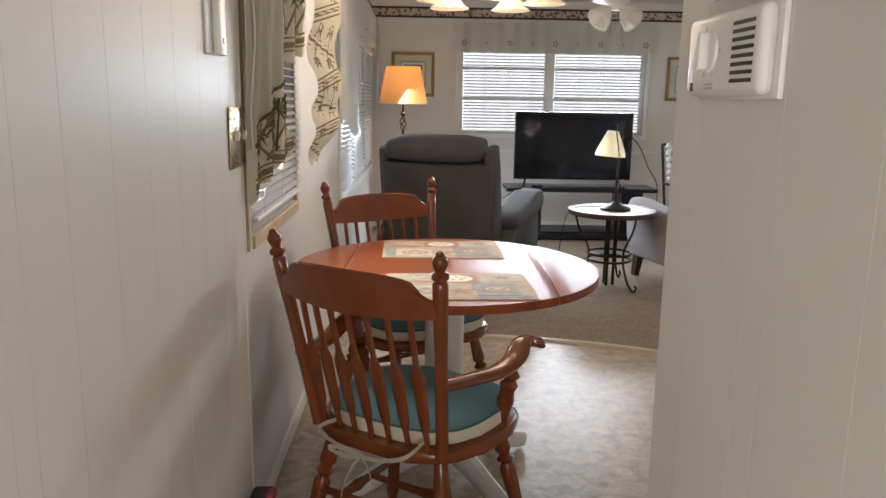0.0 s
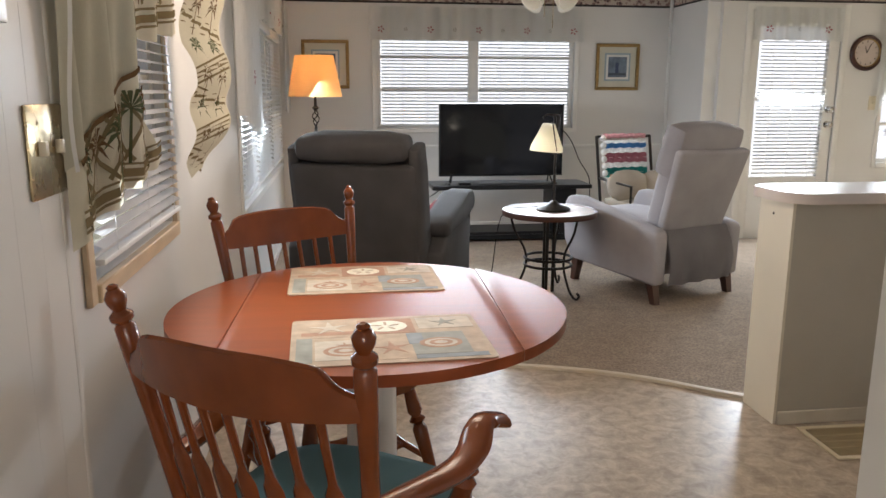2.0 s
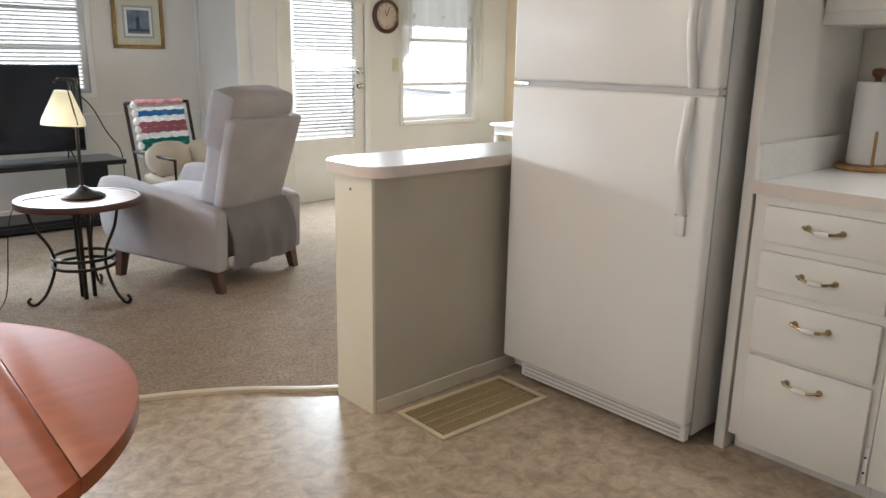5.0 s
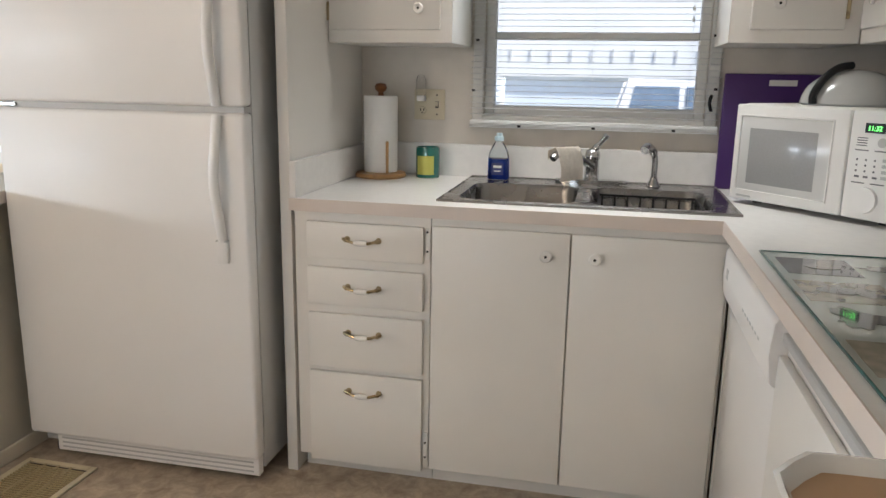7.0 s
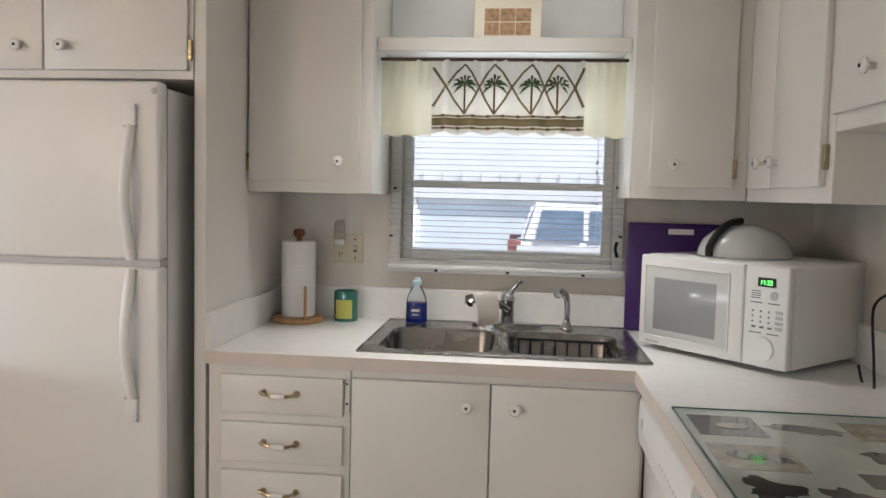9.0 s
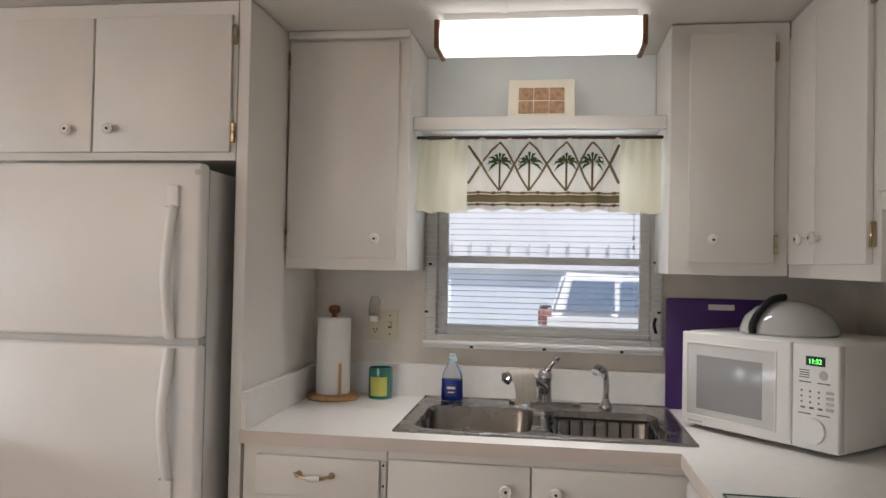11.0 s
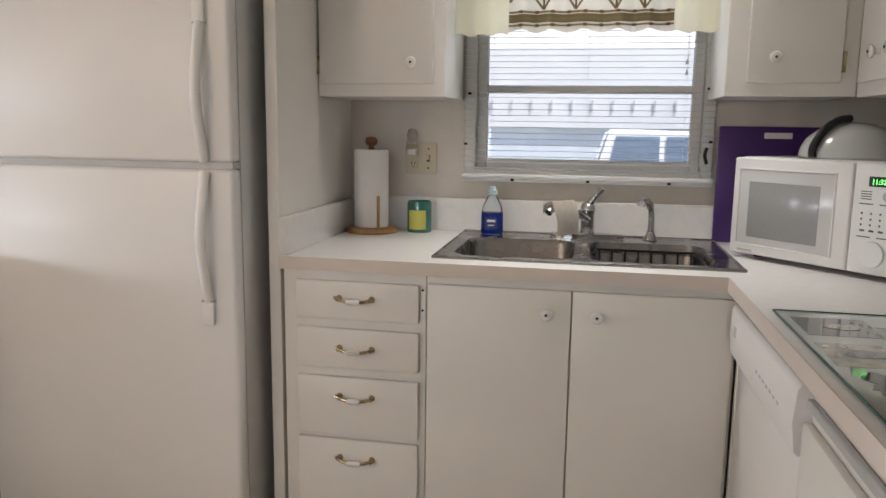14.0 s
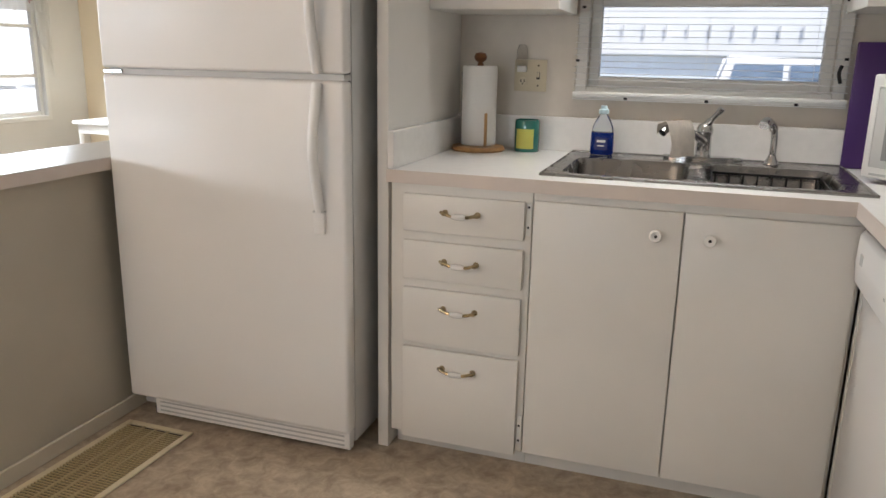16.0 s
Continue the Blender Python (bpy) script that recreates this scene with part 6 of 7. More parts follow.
palms = (1.625, 1.522, 1.394, 1.306)
sides = (1.690, 1.575, 1.462, 1.350, 1.246)
for i, c0 in enumerate(palms):
    for k in (0, 1):
        m0 = sides[i + k]
        bm = N()
        bow = [(c0, 1.872), (c0 + (m0 - c0) * 0.45, 1.846), (m0, 1.796), (c0 + (m0 - c0) * 0.6, 1.752), (c0, 1.702)]
        for a, b in zip(bow, bow[1:]):
            strip(bm, kv(0.0015 + 0.0004 * k + 0.0002 * i), a, b, 0.0072, 3)
        part("trellis_print", bm, TRELLIS, v)
    bm = N()
    palm(bm, kv(0.0035), c0, 1.708, 0.150, rnd)
    part("palm_print", bm, VPALM, v)
    part("trunk_print", strip_of(kv(0.0042), (c0, 1.706), (c0, 1.803), 0.007), PALM_BROWN, v)
    bm = N()
    for k in range(7):
        strip(bm, kv(0.0048), (c0 + 0.004 * (k - 3), 1.80 + 0.004 * (k % 3)), (c0 + 0.013 * (k - 3), 1.806 + 0.006 * (3 - abs(k - 3))), 0.005, 2)
    part("frond_print", bm, PALM_GREEN, v)
for m0, e0 in ((1.690, 1.738), (1.246, 1.216)):
    part("trellis_print", strip_of(kv(0.0024), (m0, 1.796), (e0, 1.862), 0.0095, 4), TRELLIS, v)
    part("trellis_print", strip_of(kv(0.0026), (m0, 1.796), (e0, 1.728), 0.0095, 4), TRELLIS, v)
for z, w, m_, o in ((1.695, 0.007, BAND, 0.002), (1.675, 0.026, TRELLIS, 0.0025), (1.672, 0.012, BAND, 0.003), (1.653, 0.006, BAND, 0.002)):
    part("band_print", strip_of(kv(o), (1.214, z), (1.740, z), w, 60), m_, v)
for i in range(10):
    for z in (1.695, 1.653):
        part("dash_print", strip_of(kv(0.0035), (1.225 + 0.052 * i, z), (1.237 + 0.052 * i, z), 0.010, 2), PALM_BROWN, v)
part("rod", tube(N(), [(3.372, 1.069, 1.889), (3.372, 1.922, 1.889)], 0.006, 8), DARKWOOD, v)

# dining jabots, u runs along y
v = thing("dining_curtain", "draped cream curtain printed with palms and olive stripes", "curtain", group="palm curtains")


def dv(off):
    return lambda u, z: (0.002 + off + 0.012 * math.sin(u * 30 + z * 2.0) + 0.006 * math.sin(u * 67 - z * 5), u, z)


lo1 = lambda u: 1.03 + 0.14 * (u - 2.06) + 0.007 * math.sin(u * 40)
hem = lambda u: max(lo1(u) + 0.004, min(1.18 + 0.40 * (u - 2.07), 1.36 - 1.75 * (u - 2.535)))
part("print_panel", cloth(dv(0), 2.035, 2.685, lo1, hem, 60, 10), DPRINT, v, "cream band printed with palms")
part("plain_panel", cloth(dv(0.001), 2.03, 2.53, lambda u: hem(u) - 0.004, lambda u: 2.02, 50, 12), sheer("olive_sheer", (0.52, 0.50, 0.39), 0.3), v, "plain olive cream drape")
part("selvage", cloth(lambda u, z: (0.026 + 0.008 * math.sin(z * 14), u, z), 2.02, 2.042, lambda u: 1.16, lambda u: 2.02, 3, 20), LACE, v, "white drape edge")
for o, w in ((0.020, 0.006), (0.036, 0.018), (0.055, 0.005)):
    bm = N()
    for i in range(9):
        u0, u1 = 2.055 + 0.069 * i, 2.055 + 0.069 * (i + 1)
        strip(bm, dv(0.005), (u0, lo1(u0) + o), (u1, lo1(u1) + o), w, 2)
    part("stripe_print", bm, BAND, v)
bm = N()
for i in range(8):
    u0, u1 = 2.06 + 0.06 * i, 2.06 + 0.06 * (i + 1)
    strip(bm, dv(0.005), (u0, hem(u0) - 0.006), (u1, hem(u1) - 0.006), 0.011, 2)
part("hem_print", bm, PALM_BROWN, v)
for i in range(5):
    u0 = 2.07 + 0.085 * i
    for k in (0, 1):
        a, b = u0 + 0.11 * k, u0 + 0.11 * (1 - k)
        bm = N()
        strip(bm, dv(0.006 + 0.0004 * k + 0.0002 * i), (a, lo1(a) + 0.062), (b, min(hem(b) - 0.008, lo1(b) + 0.20)), 0.010, 5)
        part("trellis_print", bm, BAND, v)
for i in range(6):
    u0 = 2.11 + 0.078 * i
    bm = N()
    palm(bm, dv(0.009), u0, lo1(u0) + 0.055, min(0.19, (hem(u0) - lo1(u0)) * 0.8), rnd, 0.012)
    part("palm_print", bm, (PALM_GREEN, PALM_BROWN)[i % 2], v)
# swag end between the two tails
lo3 = lambda u: 1.392 + 0.12 * (u - 2.49) + 0.008 * math.sin(u * 30)
part("upper_flap", cloth(dv(0.004), 2.49, 2.96, lo3, lambda u: 2.02, 40, 10), DPRINT, v, "cream swag printed with stripes")
for o, w in ((0.030, 0.006), (0.048, 0.018), (0.070, 0.006), (0.26, 0.012)):
    bm = N()
    strip(bm, dv(0.009), (2.50, lo3(2.50) + o), (2.95, lo3(2.95) + o), w, 12)
    part("stripe_print", bm, BAND, v)
for i in range(4):
    u0 = 2.52 + 0.10 * i
    bm = N()
    strip(bm, dv(0.010), (u0, lo3(u0) + 0.09), (u0 + 0.10, lo3(u0) + 0.25), 0.010, 4)
    strip(bm, dv(0.0105), (u0 + 0.10, lo3(u0) + 0.09), (u0, lo3(u0) + 0.25), 0.010, 4)
    part("trellis_print", bm, BAND, v)
    bm = N()
    palm(bm, dv(0.013), u0 + 0.05, lo3(u0) + 0.085, 0.18, rnd, 0.01)
    part("palm_print", bm, (PALM_BROWN, PALM_GREEN)[i % 2], v)
# pleated tail hanging off the wall beside the window: five folds, each leaning the other way
folds = [(1.045, 0.03, 0.24), (1.125, 0.06, 0.62), (1.215, 0.10, 1.00), (1.30, 0.26, 1.00), (1.42, 0.00, 0.90), (1.55, 0.14, 0.95), (1.70, 0.05, 0.92), (2.02, 0.18, 0.86)]


def tail(off):
    """f runs across the tail from 0 to 1, z up it; the folds stand out in turn."""
    def put(f, z):
        k = 0
        while k < len(folds) - 2 and z > folds[k + 1][0]:
            k += 1
        (za, la, ra), (zb, lb, rb) = folds[k], folds[k + 1]
        q = max(0.0, min(1.0, (z - za) / (zb - za)))
        u = (la + (lb - la) * q) * (1 - f) + (ra + (rb - ra) * q) * f
        lift = 0.014 * math.sin(math.pi * q) * (1 if k % 2 else -1)
        return (0.022 + 0.075 * u + lift - off * 0.2, 2.965 + 0.345 * u - off, z)
    return put


part("cascade", cloth(tail(0), 0, 1, lambda f: 1.045 + 0.02 * f, lambda f: 2.02, 16, 60), DPRINT, v, "pleated tail with palm print")
for k in range(len(folds) - 1):
    za, zb = folds[k][0], folds[k + 1][0]
    d = zb - za
    for o, w in ((0.0, 0.007), (0.022, 0.016), (0.042, 0.006)):
        a, b = ((0.02, za + 0.012 + o), (0.98, za + min(d * 0.55, 0.07) + o)) if k % 2 else ((0.02, za + min(d * 0.55, 0.07) + o), (0.98, za + 0.012 + o))
        bm = N()
        strip(bm, tail(0.004 + 0.0003 * k), a, b, w, 12)
        part("stripe_print", bm, BAND, v)
    for f0 in (0.3, 0.72):
        bm = N()
        to = tail(0.006)
        palm(bm, lambda u_, z_: to(u_ * 3.2, z_), f0 / 3.2, za + 0.03, 0.14, rnd, 0.01)
        part("palm_print", bm, (PALM_BROWN, PALM_GREEN)[k % 2], v)
part("rod", tube(N(), [(0.02, 1.95, 2.02), (0.02, 3.35, 2.02)], 0.01, 8), BRASS, v)


def lace_valance(name, label, to3, u0, u1, z0, z1, flowers):
    v = thing(name, label, "curtain", group="lace valances")
    part("panel", cloth(to3(0), u0, u1, lambda u: z0 + 0.012 * abs(math.sin(u * 22)), lambda u: z1, 120, 6), LACE, v)
    for i in range(flowers):
        u, z = u0 + (u1 - u0) * (i + 0.5) / flowers, z0 + 0.10
        bm = N()
        for k in range(5):
            a = radians(72 * k)
            r = 0.034 if i % 2 == 0 else 0.02
            bm.faces.new([bm.verts.new(to3(0.004)(u + r * q * math.cos(a + da), z + r * q * math.sin(a + da))) for q, da in ((0.15, 0), (0.7, -0.35), (1, 0), (0.7, 0.35))])
        part("flower", bm, (sheer("flower_rose", (0.45, 0.20, 0.20), 0.4) if "flower_rose" not in bpy.data.materials else bpy.data.materials["flower_rose"]) if i % 2 == 0 else (sheer("flower_grey", (0.42, 0.40, 0.36), 0.4) if "flower_grey" not in bpy.data.materials else bpy.data.materials["flower_grey"]), v)
    return v


lace_valance("lace_valance", "white lace valance with embroidered flowers over the front window", lambda o: lambda u, z: (u, FW - 0.05 - o + 0.012 * math.sin(u * 40), z), 0.72, 2.71, 1.735, 2.03, 9)
lace_valance("lace_valance", "white lace valance on the glazed door", lambda o: lambda u, z: (u, 6.945 - o + 0.01 * math.sin(u * 55), z), 3.93, 4.74, 1.72, 2.0, 3)
lace_valance("lace_valance", "white lace valance over the sunroom window", lambda o: lambda u, z: (u, 6.94 - o + 0.012 * math.sin(u * 45), z), 5.12, 6.2, 1.55, 2.0, 3)
lace_valance("lace_valance", "white lace curtain with flowers over the side windows", lambda o: lambda u, z: (LW + 0.05 + o + 0.014 * math.sin(u * 34), u, z), 4.55, 7.6, 1.72, 2.03, 8)
for u0, u1, lab in ((5.10, 5.28, "white lace panel hanging beside the sunroom window"), (6.05, 6.22, "white lace panel hanging beside the sunroom window")):
    v = thing("lace_curtain", lab, "curtain", group="lace valances")
    part("panel", cloth(lambda u, z: (u, 6.935 + 0.014 * math.sin(u * 60), z), u0, u1, lambda u: 1.0 + abs(u - (5.10 if u < 5.6 else 6.22)) * 2.5, lambda u: 2.0, 24, 8), LACE, v)
for u0, u1, za, zb in ((4.36, 5.20, 1.175, 1.03), (7.42, 7.70, 1.10, 1.16)):
    v = thing("lace_curtain", "white lace panel hanging beside the side windows", "curtain", group="lace valances")
    part("panel", cloth(lambda u, z: (LW + 0.07 + 0.016 * math.sin(u * 50), u, z), u0, u1, lambda u: za + (zb - za) * (u - u0) / (u1 - u0) + 0.012 * abs(math.sin(u * 16)), lambda u: 2.03, 50, 8), LACE, v)
    bm = N()
    for k in range(6):
        a = radians(60 * k)
        bm.faces.new([bm.verts.new((LW + 0.092, (u0 + u1) / 2 + 0.045 * q * math.cos(a + da), 1.36 + 0.045 * q * math.sin(a + da))) for q, da in ((0.15, 0), (0.7, -0.3), (1, 0), (0.7, 0.3))])
    part("flower", bm, bpy.data.materials["flower_rose"], v, "embroidered flower")

# ---- living room things ----


def puff(bm, x0, x1, y0, y1, z0, z1, r, m=None, bulge=0.0):
    """A padded block: a box with wide round edges and slightly swollen faces."""
    b2 = N()
    box(b2, x0, x1, y0, y1, z0, z1)
    bmesh.ops.subdivide_edges(b2, edges=b2.edges[:], cuts=4, use_grid_fill=True)
    c = Vector(((x0 + x1) / 2, (y0 + y1) / 2, (z0 + z1) / 2))
    h = Vector(((x1 - x0) / 2, (y1 - y0) / 2, (z1 - z0) / 2))
    for v in b2.verts:
        d = v.co - c
        q = Vector((max(-h[i] + r, min(h[i] - r, d[i])) for i in range(3)))
        e = d - q
        if e.length > 1e-6:
            v.co = c + q + e.normalized() * min(r, e.length if e.length < r else r)
        u = [d[i] / h[i] for i in range(3)]
        for i in range(3):
            if abs(abs(u[i]) - 1) < 1e-4:
                j, k = [a for a in range(3) if a != i]
                v.co[i] += math.copysign(bulge * max(0, 1 - u[j] ** 2) * max(0, 1 - u[k] ** 2), u[i])
    if m:
        bmesh.ops.transform(b2, matrix=m, verts=b2.verts)
    me = bpy.data.meshes.new("tmp")
    b2.to_mesh(me)
    b2.free()
    bm.from_mesh(me)
    bpy.data.meshes.remove(me)
    return bm


def prism(pts, x0, x1, bev, m=None, seg=3):
    """A side profile (y, z) drawn out from x0 to x1, with rounded edges."""
    bm = N()
    rows = [[bm.verts.new((x, y, z)) for y, z in pts] for x in (x0, x1)]
    n = len(pts)
    for i in range(n):
        bm.faces.new((rows[0][i], rows[0][(i + 1) % n], rows[1][(i + 1) % n], rows[1][i]))
    bm.faces.new(rows[0]), bm.faces.new(rows[1][::-1])
    bmesh.ops.bevel(bm, geom=list(bm.edges), offset=bev, segments=seg, affect="EDGES", profile=0.5)
    if m:
        bmesh.ops.transform(bm, matrix=m, verts=bm.verts)
    return bm


def panel(w0, w1, h, t, bev, m):
    """An upright padded slab, w0 wide below and w1 above."""
    bm = N()
    lo = [bm.verts.new((s * w0 / 2, y, 0)) for s, y in ((-1, 0), (1, 0), (1, t), (-1, t))]
    hi = [bm.verts.new((s * w1 / 2, y, h)) for s, y in ((-1, 0), (1, 0), (1, t), (-1, t))]
    bm.faces.new(lo[::-1]), bm.faces.new(hi)
    for i in range(4):
        bm.faces.new((lo[i], lo[(i + 1) % 4], hi[(i + 1) % 4], hi[i]))
    bmesh.ops.bevel(bm, geom=list(bm.edges), offset=bev, segments=3, affect="EDGES", profile=0.5)
    bmesh.ops.transform(bm, matrix=m, verts=bm.verts)
    return bm


# charcoal recliner, local +y is its front
r = thing("recliner", "charcoal grey velour recliner with padded arms and headrest roll", "armchair", (0.70, 5.40, 0.014), -20, group="recliners")
G = GREYDARK
bk = pose(0, -0.42, 0.06, 11, 0, 0)
part("back_panel", panel(0.70, 0.72, 0.84, 0.10, 0.03, bk), G, r)
part("backrest", panel(0.62, 0.66, 0.86, 0.16, 0.06, pose(0, -0.34, 0.10, 11, 0, 0)), G, r)
part("headrest_roll", puff(N(), -0.315, 0.315, -0.03, 0.19, 0.85, 0.995, 0.055, bk, 0.006), G, r)
for s in (-1, 1):
    part("wing", puff(N(), s * 0.345 - 0.04, s * 0.345 + 0.04, 0.02, 0.22, 0.20, 0.93, 0.035, bk), G, r)
part("base", puff(N(), -0.33, 0.33, -0.36, 0.42, 0.03, 0.40, 0.03), G, r)
part("seat_cushion", puff(N(), -0.32, 0.32, -0.24, 0.46, 0.38, 0.51, 0.05, None, 0.015), G, r)
for s in (-1, 1):
    x0, x1 = sorted((s * 0.335, s * 0.475))
    part("arm", prism([(-0.36, 0.02), (0.44, 0.02), (0.45, 0.45), (0.36, 0.52), (-0.26, 0.47), (-0.38, 0.38)], x0, x1, 0.025), G, r)
    part("arm_pad", prism([(-0.30, 0.45), (0.30, 0.50), (0.50, 0.50), (0.54, 0.57), (0.49, 0.645), (0.30, 0.645), (-0.22, 0.565), (-0.31, 0.53)], x0 - 0.02, x1 + 0.02, 0.035, None, 4), G, r)
# pale recliner on legs
r = thing("recliner", "pale grey velour recliner on dark wooden legs", "armchair", (2.49, 5.50, 0.0), 22.4, group="recliners")
G = GREYLIGHT
bk = pose(0, -0.36, 0.40, 17, 0, 0)
part("back_panel", panel(0.52, 0.60, 0.57, 0.07, 0.022, bk), G, r)
part("backrest", panel(0.46, 0.52, 0.62, 0.17, 0.05, pose(0, -0.31, 0.38, 17, 0, 0)), G, r)
part("head_pillow", puff(N(), -0.27, 0.27, 0.05, 0.23, 0.36, 0.69, 0.045, bk, 0.008), G, r)
part("base", puff(N(), -0.27, 0.27, -0.33, 0.36, 0.16, 0.40, 0.03), G, r)
part("seat_cushion", puff(N(), -0.27, 0.27, -0.24, 0.44, 0.38, 0.51, 0.05, None, 0.015), G, r)
for s in (-1, 1):
    x0, x1 = sorted((s * 0.275, s * 0.375))
    part("side_arm", prism([(-0.43, 0.135), (0.36, 0.17), (0.44, 0.30), (0.46, 0.52), (0.41, 0.60), (0.30, 0.605), (-0.40, 0.485), (-0.44, 0.46)], x0, x1, 0.028, None, 4), G, r)
    for y, ln in ((-0.36, -0.04), (0.33, 0.03)):
        bm = N()
        q, k = [(-0.03, -0.03), (0.03, -0.03), (0.03, 0.03), (-0.03, 0.03)], 0.7
        lo = [bm.verts.new((s * 0.325 + px * k, y + ln + py * k, 0.014)) for px, py in q]
        hi = [bm.verts.new((s * 0.325 + px, y + py, 0.18)) for px, py in q]
        bm.faces.new(lo[::-1]), bm.faces.new(hi)
        for i in range(4):
            bm.faces.new((lo[i], lo[(i + 1) % 4], hi[(i + 1) % 4], hi[i]))
        part("leg", bm, DARKWOOD, r, "dark wooden leg")
bm = N()
g = [[bm.verts.new((-0.272 + 0.544 * i / 20, -0.445 - 0.03 * math.sin(math.pi * j / 8) + 0.05 * (j / 8) ** 2 + 0.014 * math.sin(i * 1.1 + j * 0.3) * (1 - j / 8), 0.13 + 0.34 * j / 8)) for j in range(9)] for i in range(21)]
for i in range(20):
    for j in range(8):
        bm.faces.new((g[i][j], g[i + 1][j], g[i + 1][j + 1], g[i][j + 1]))
bmesh.ops.solidify(bm, geom=bm.faces, thickness=0.01)
part("back_skirt", bm, G, r)

# end table with iron legs
e = thing("end_table", "round end table with tiled top and scrolled iron legs", "table", (1.765, 5.385, 0.0))
part("tabletop", lathe(N(), [(0.0, 0.527), (0.285, 0.527), (0.285, 0.552), (0.0, 0.552)], 40, None, False), mat("stone_tile", (0.36, 0.25, 0.19), 0.35, var=0.2, scale=14, bump=0.05), e, "pinkish tiled top")
part("rim", lathe(N(), [(0.285, 0.522), (0.30, 0.522), (0.304, 0.538), (0.30, 0.556), (0.287, 0.5545)], 40, None, False), DARKWOOD, e, "dark rim")
for k in range(3):
    a = radians(120 * k - 62)
    ca, sa = math.cos(a), math.sin(a)
    part("leg", tube(N(), smooth_path([(r * ca, r * sa, z) for r, z in ((0.25, 0.52), (0.22, 0.42), (0.155, 0.30), (0.145, 0.20), (0.19, 0.08), (0.24, 0.025), (0.27, 0.022), (0.285, 0.045), (0.27, 0.06))], 5), 0.008, 8), IRON, e)
for k in range(3):
    a = radians(120 * k)
    part("post", box(N(), 0.035 * math.cos(a) - 0.010, 0.035 * math.cos(a) + 0.010, 0.035 * math.sin(a) - 0.010, 0.035 * math.sin(a) + 0.010, 0.014, 0.525, 0.003, 1), IRON, e)
for z in (0.20, 0.245):
    part("ring", tube(N(), [(0.152 * math.cos(radians(15 * i)), 0.152 * math.sin(radians(15 * i)), z) for i in range(25)], 0.009, 8), IRON, e)
l = thing("table_lamp", "black iron table lamp with a lit cream glass shade", "lamp", (1.79, 5.38, 0.5555))
part("base", lathe(N(), [(0.0, 0), (0.105, 0), (0.108, 0.008), (0.09, 0.02), (0.05, 0.03), (0.03, 0.045), (0.014, 0.06), (0.0, 0.06)], 28, None, False), IRON, l)
part("pole", tube(N(), smooth_path([(0, 0, 0.05), (0.0, 0, 0.3), (0.01, 0, 0.55), (0.0, 0, 0.6)], 6), 0.009, 8), IRON, l)
part("hook", tube(N(), [(0.0, 0, 0.595), (-0.06, 0, 0.60), (-0.085, 0, 0.58)], 0.007, 8), IRON, l)
for dx in (0.025, -0.01):
    part("side_rod", tube(N(), [(dx, 0.015, 0.35), (dx, 0.015, 0.60)], 0.006, 8), IRON, l)
part("shade", lathe(N(), [(0.035, 0.545), (0.04, 0.54), (0.10, 0.40), (0.104, 0.372), (0.101, 0.372), (0.096, 0.40), (0.036, 0.538)], 28, pose(-0.085, 0, 0, 0, 4, 0), False), sheer("lamp_glass", (0.95, 0.92, 0.82), 0.75), l, "cream glass shade, lit")
part("shade_rib", tube(N(), [(-0.02, -0.095, 0.378), (-0.035, -0.045, 0.545)], 0.004, 6), IRON, l)
part("cord", tube(N(), smooth_path([(0.1, 0.02, 0.008), (-0.15, 0.1, 0.004), (-0.33, 0.05, -0.05), (-0.42, -0.05, -0.45), (-0.55, -0.1, -0.535)], 6), 0.0028, 6), BLACK, l)
f = thing("floor_lamp", "dark twisted-iron floor lamp with a lit cream shade", "lamp", (0.262, 6.9, 0.014))
part("base", lathe(N(), [(0, 0), (0.14, 0), (0.14, 0.012), (0.06, 0.03), (0.02, 0.06), (0, 0.06)], 28, None, False), IRON, f)
part("pole", lathe(N(), [(0.012, 0.05), (0.012, 0.95), (0.02, 0.96), (0.012, 0.97), (0.012, 1.0)], 12), IRON, f)
for k in range(3):
    part("twist", tube(N(), [(0.028 * math.sin(math.pi * i / 12) * math.cos(i * 0.42 + 2.1 * k), 0.028 * math.sin(math.pi * i / 12) * math.sin(i * 0.42 + 2.1 * k), 1.0 + 0.14 * i / 12) for i in range(13)], 0.005, 6), IRON, f)
part("neck", lathe(N(), [(0.012, 1.13), (0.03, 1.15), (0.012, 1.165), (0.008, 1.3), (0.0, 1.31)], 14, None, False), IRON, f)
part("shade", lathe(N(), [(0.150, 1.55), (0.212, 1.235), (0.209, 1.235), (0.147, 1.55)], 40, None, False), sheer("linen_shade", (0.92, 0.70, 0.42), 0.6), f, "cream drum shade, lit")
bulb_m = glow("warm_bulb", (1.0, 0.7, 0.4), 6)
part("lamp_bulb", lathe(N(), [(0.012, 1.33), (0.03, 1.38), (0.03, 1.41), (0, 1.43)], 14, None, False), bulb_m, f)

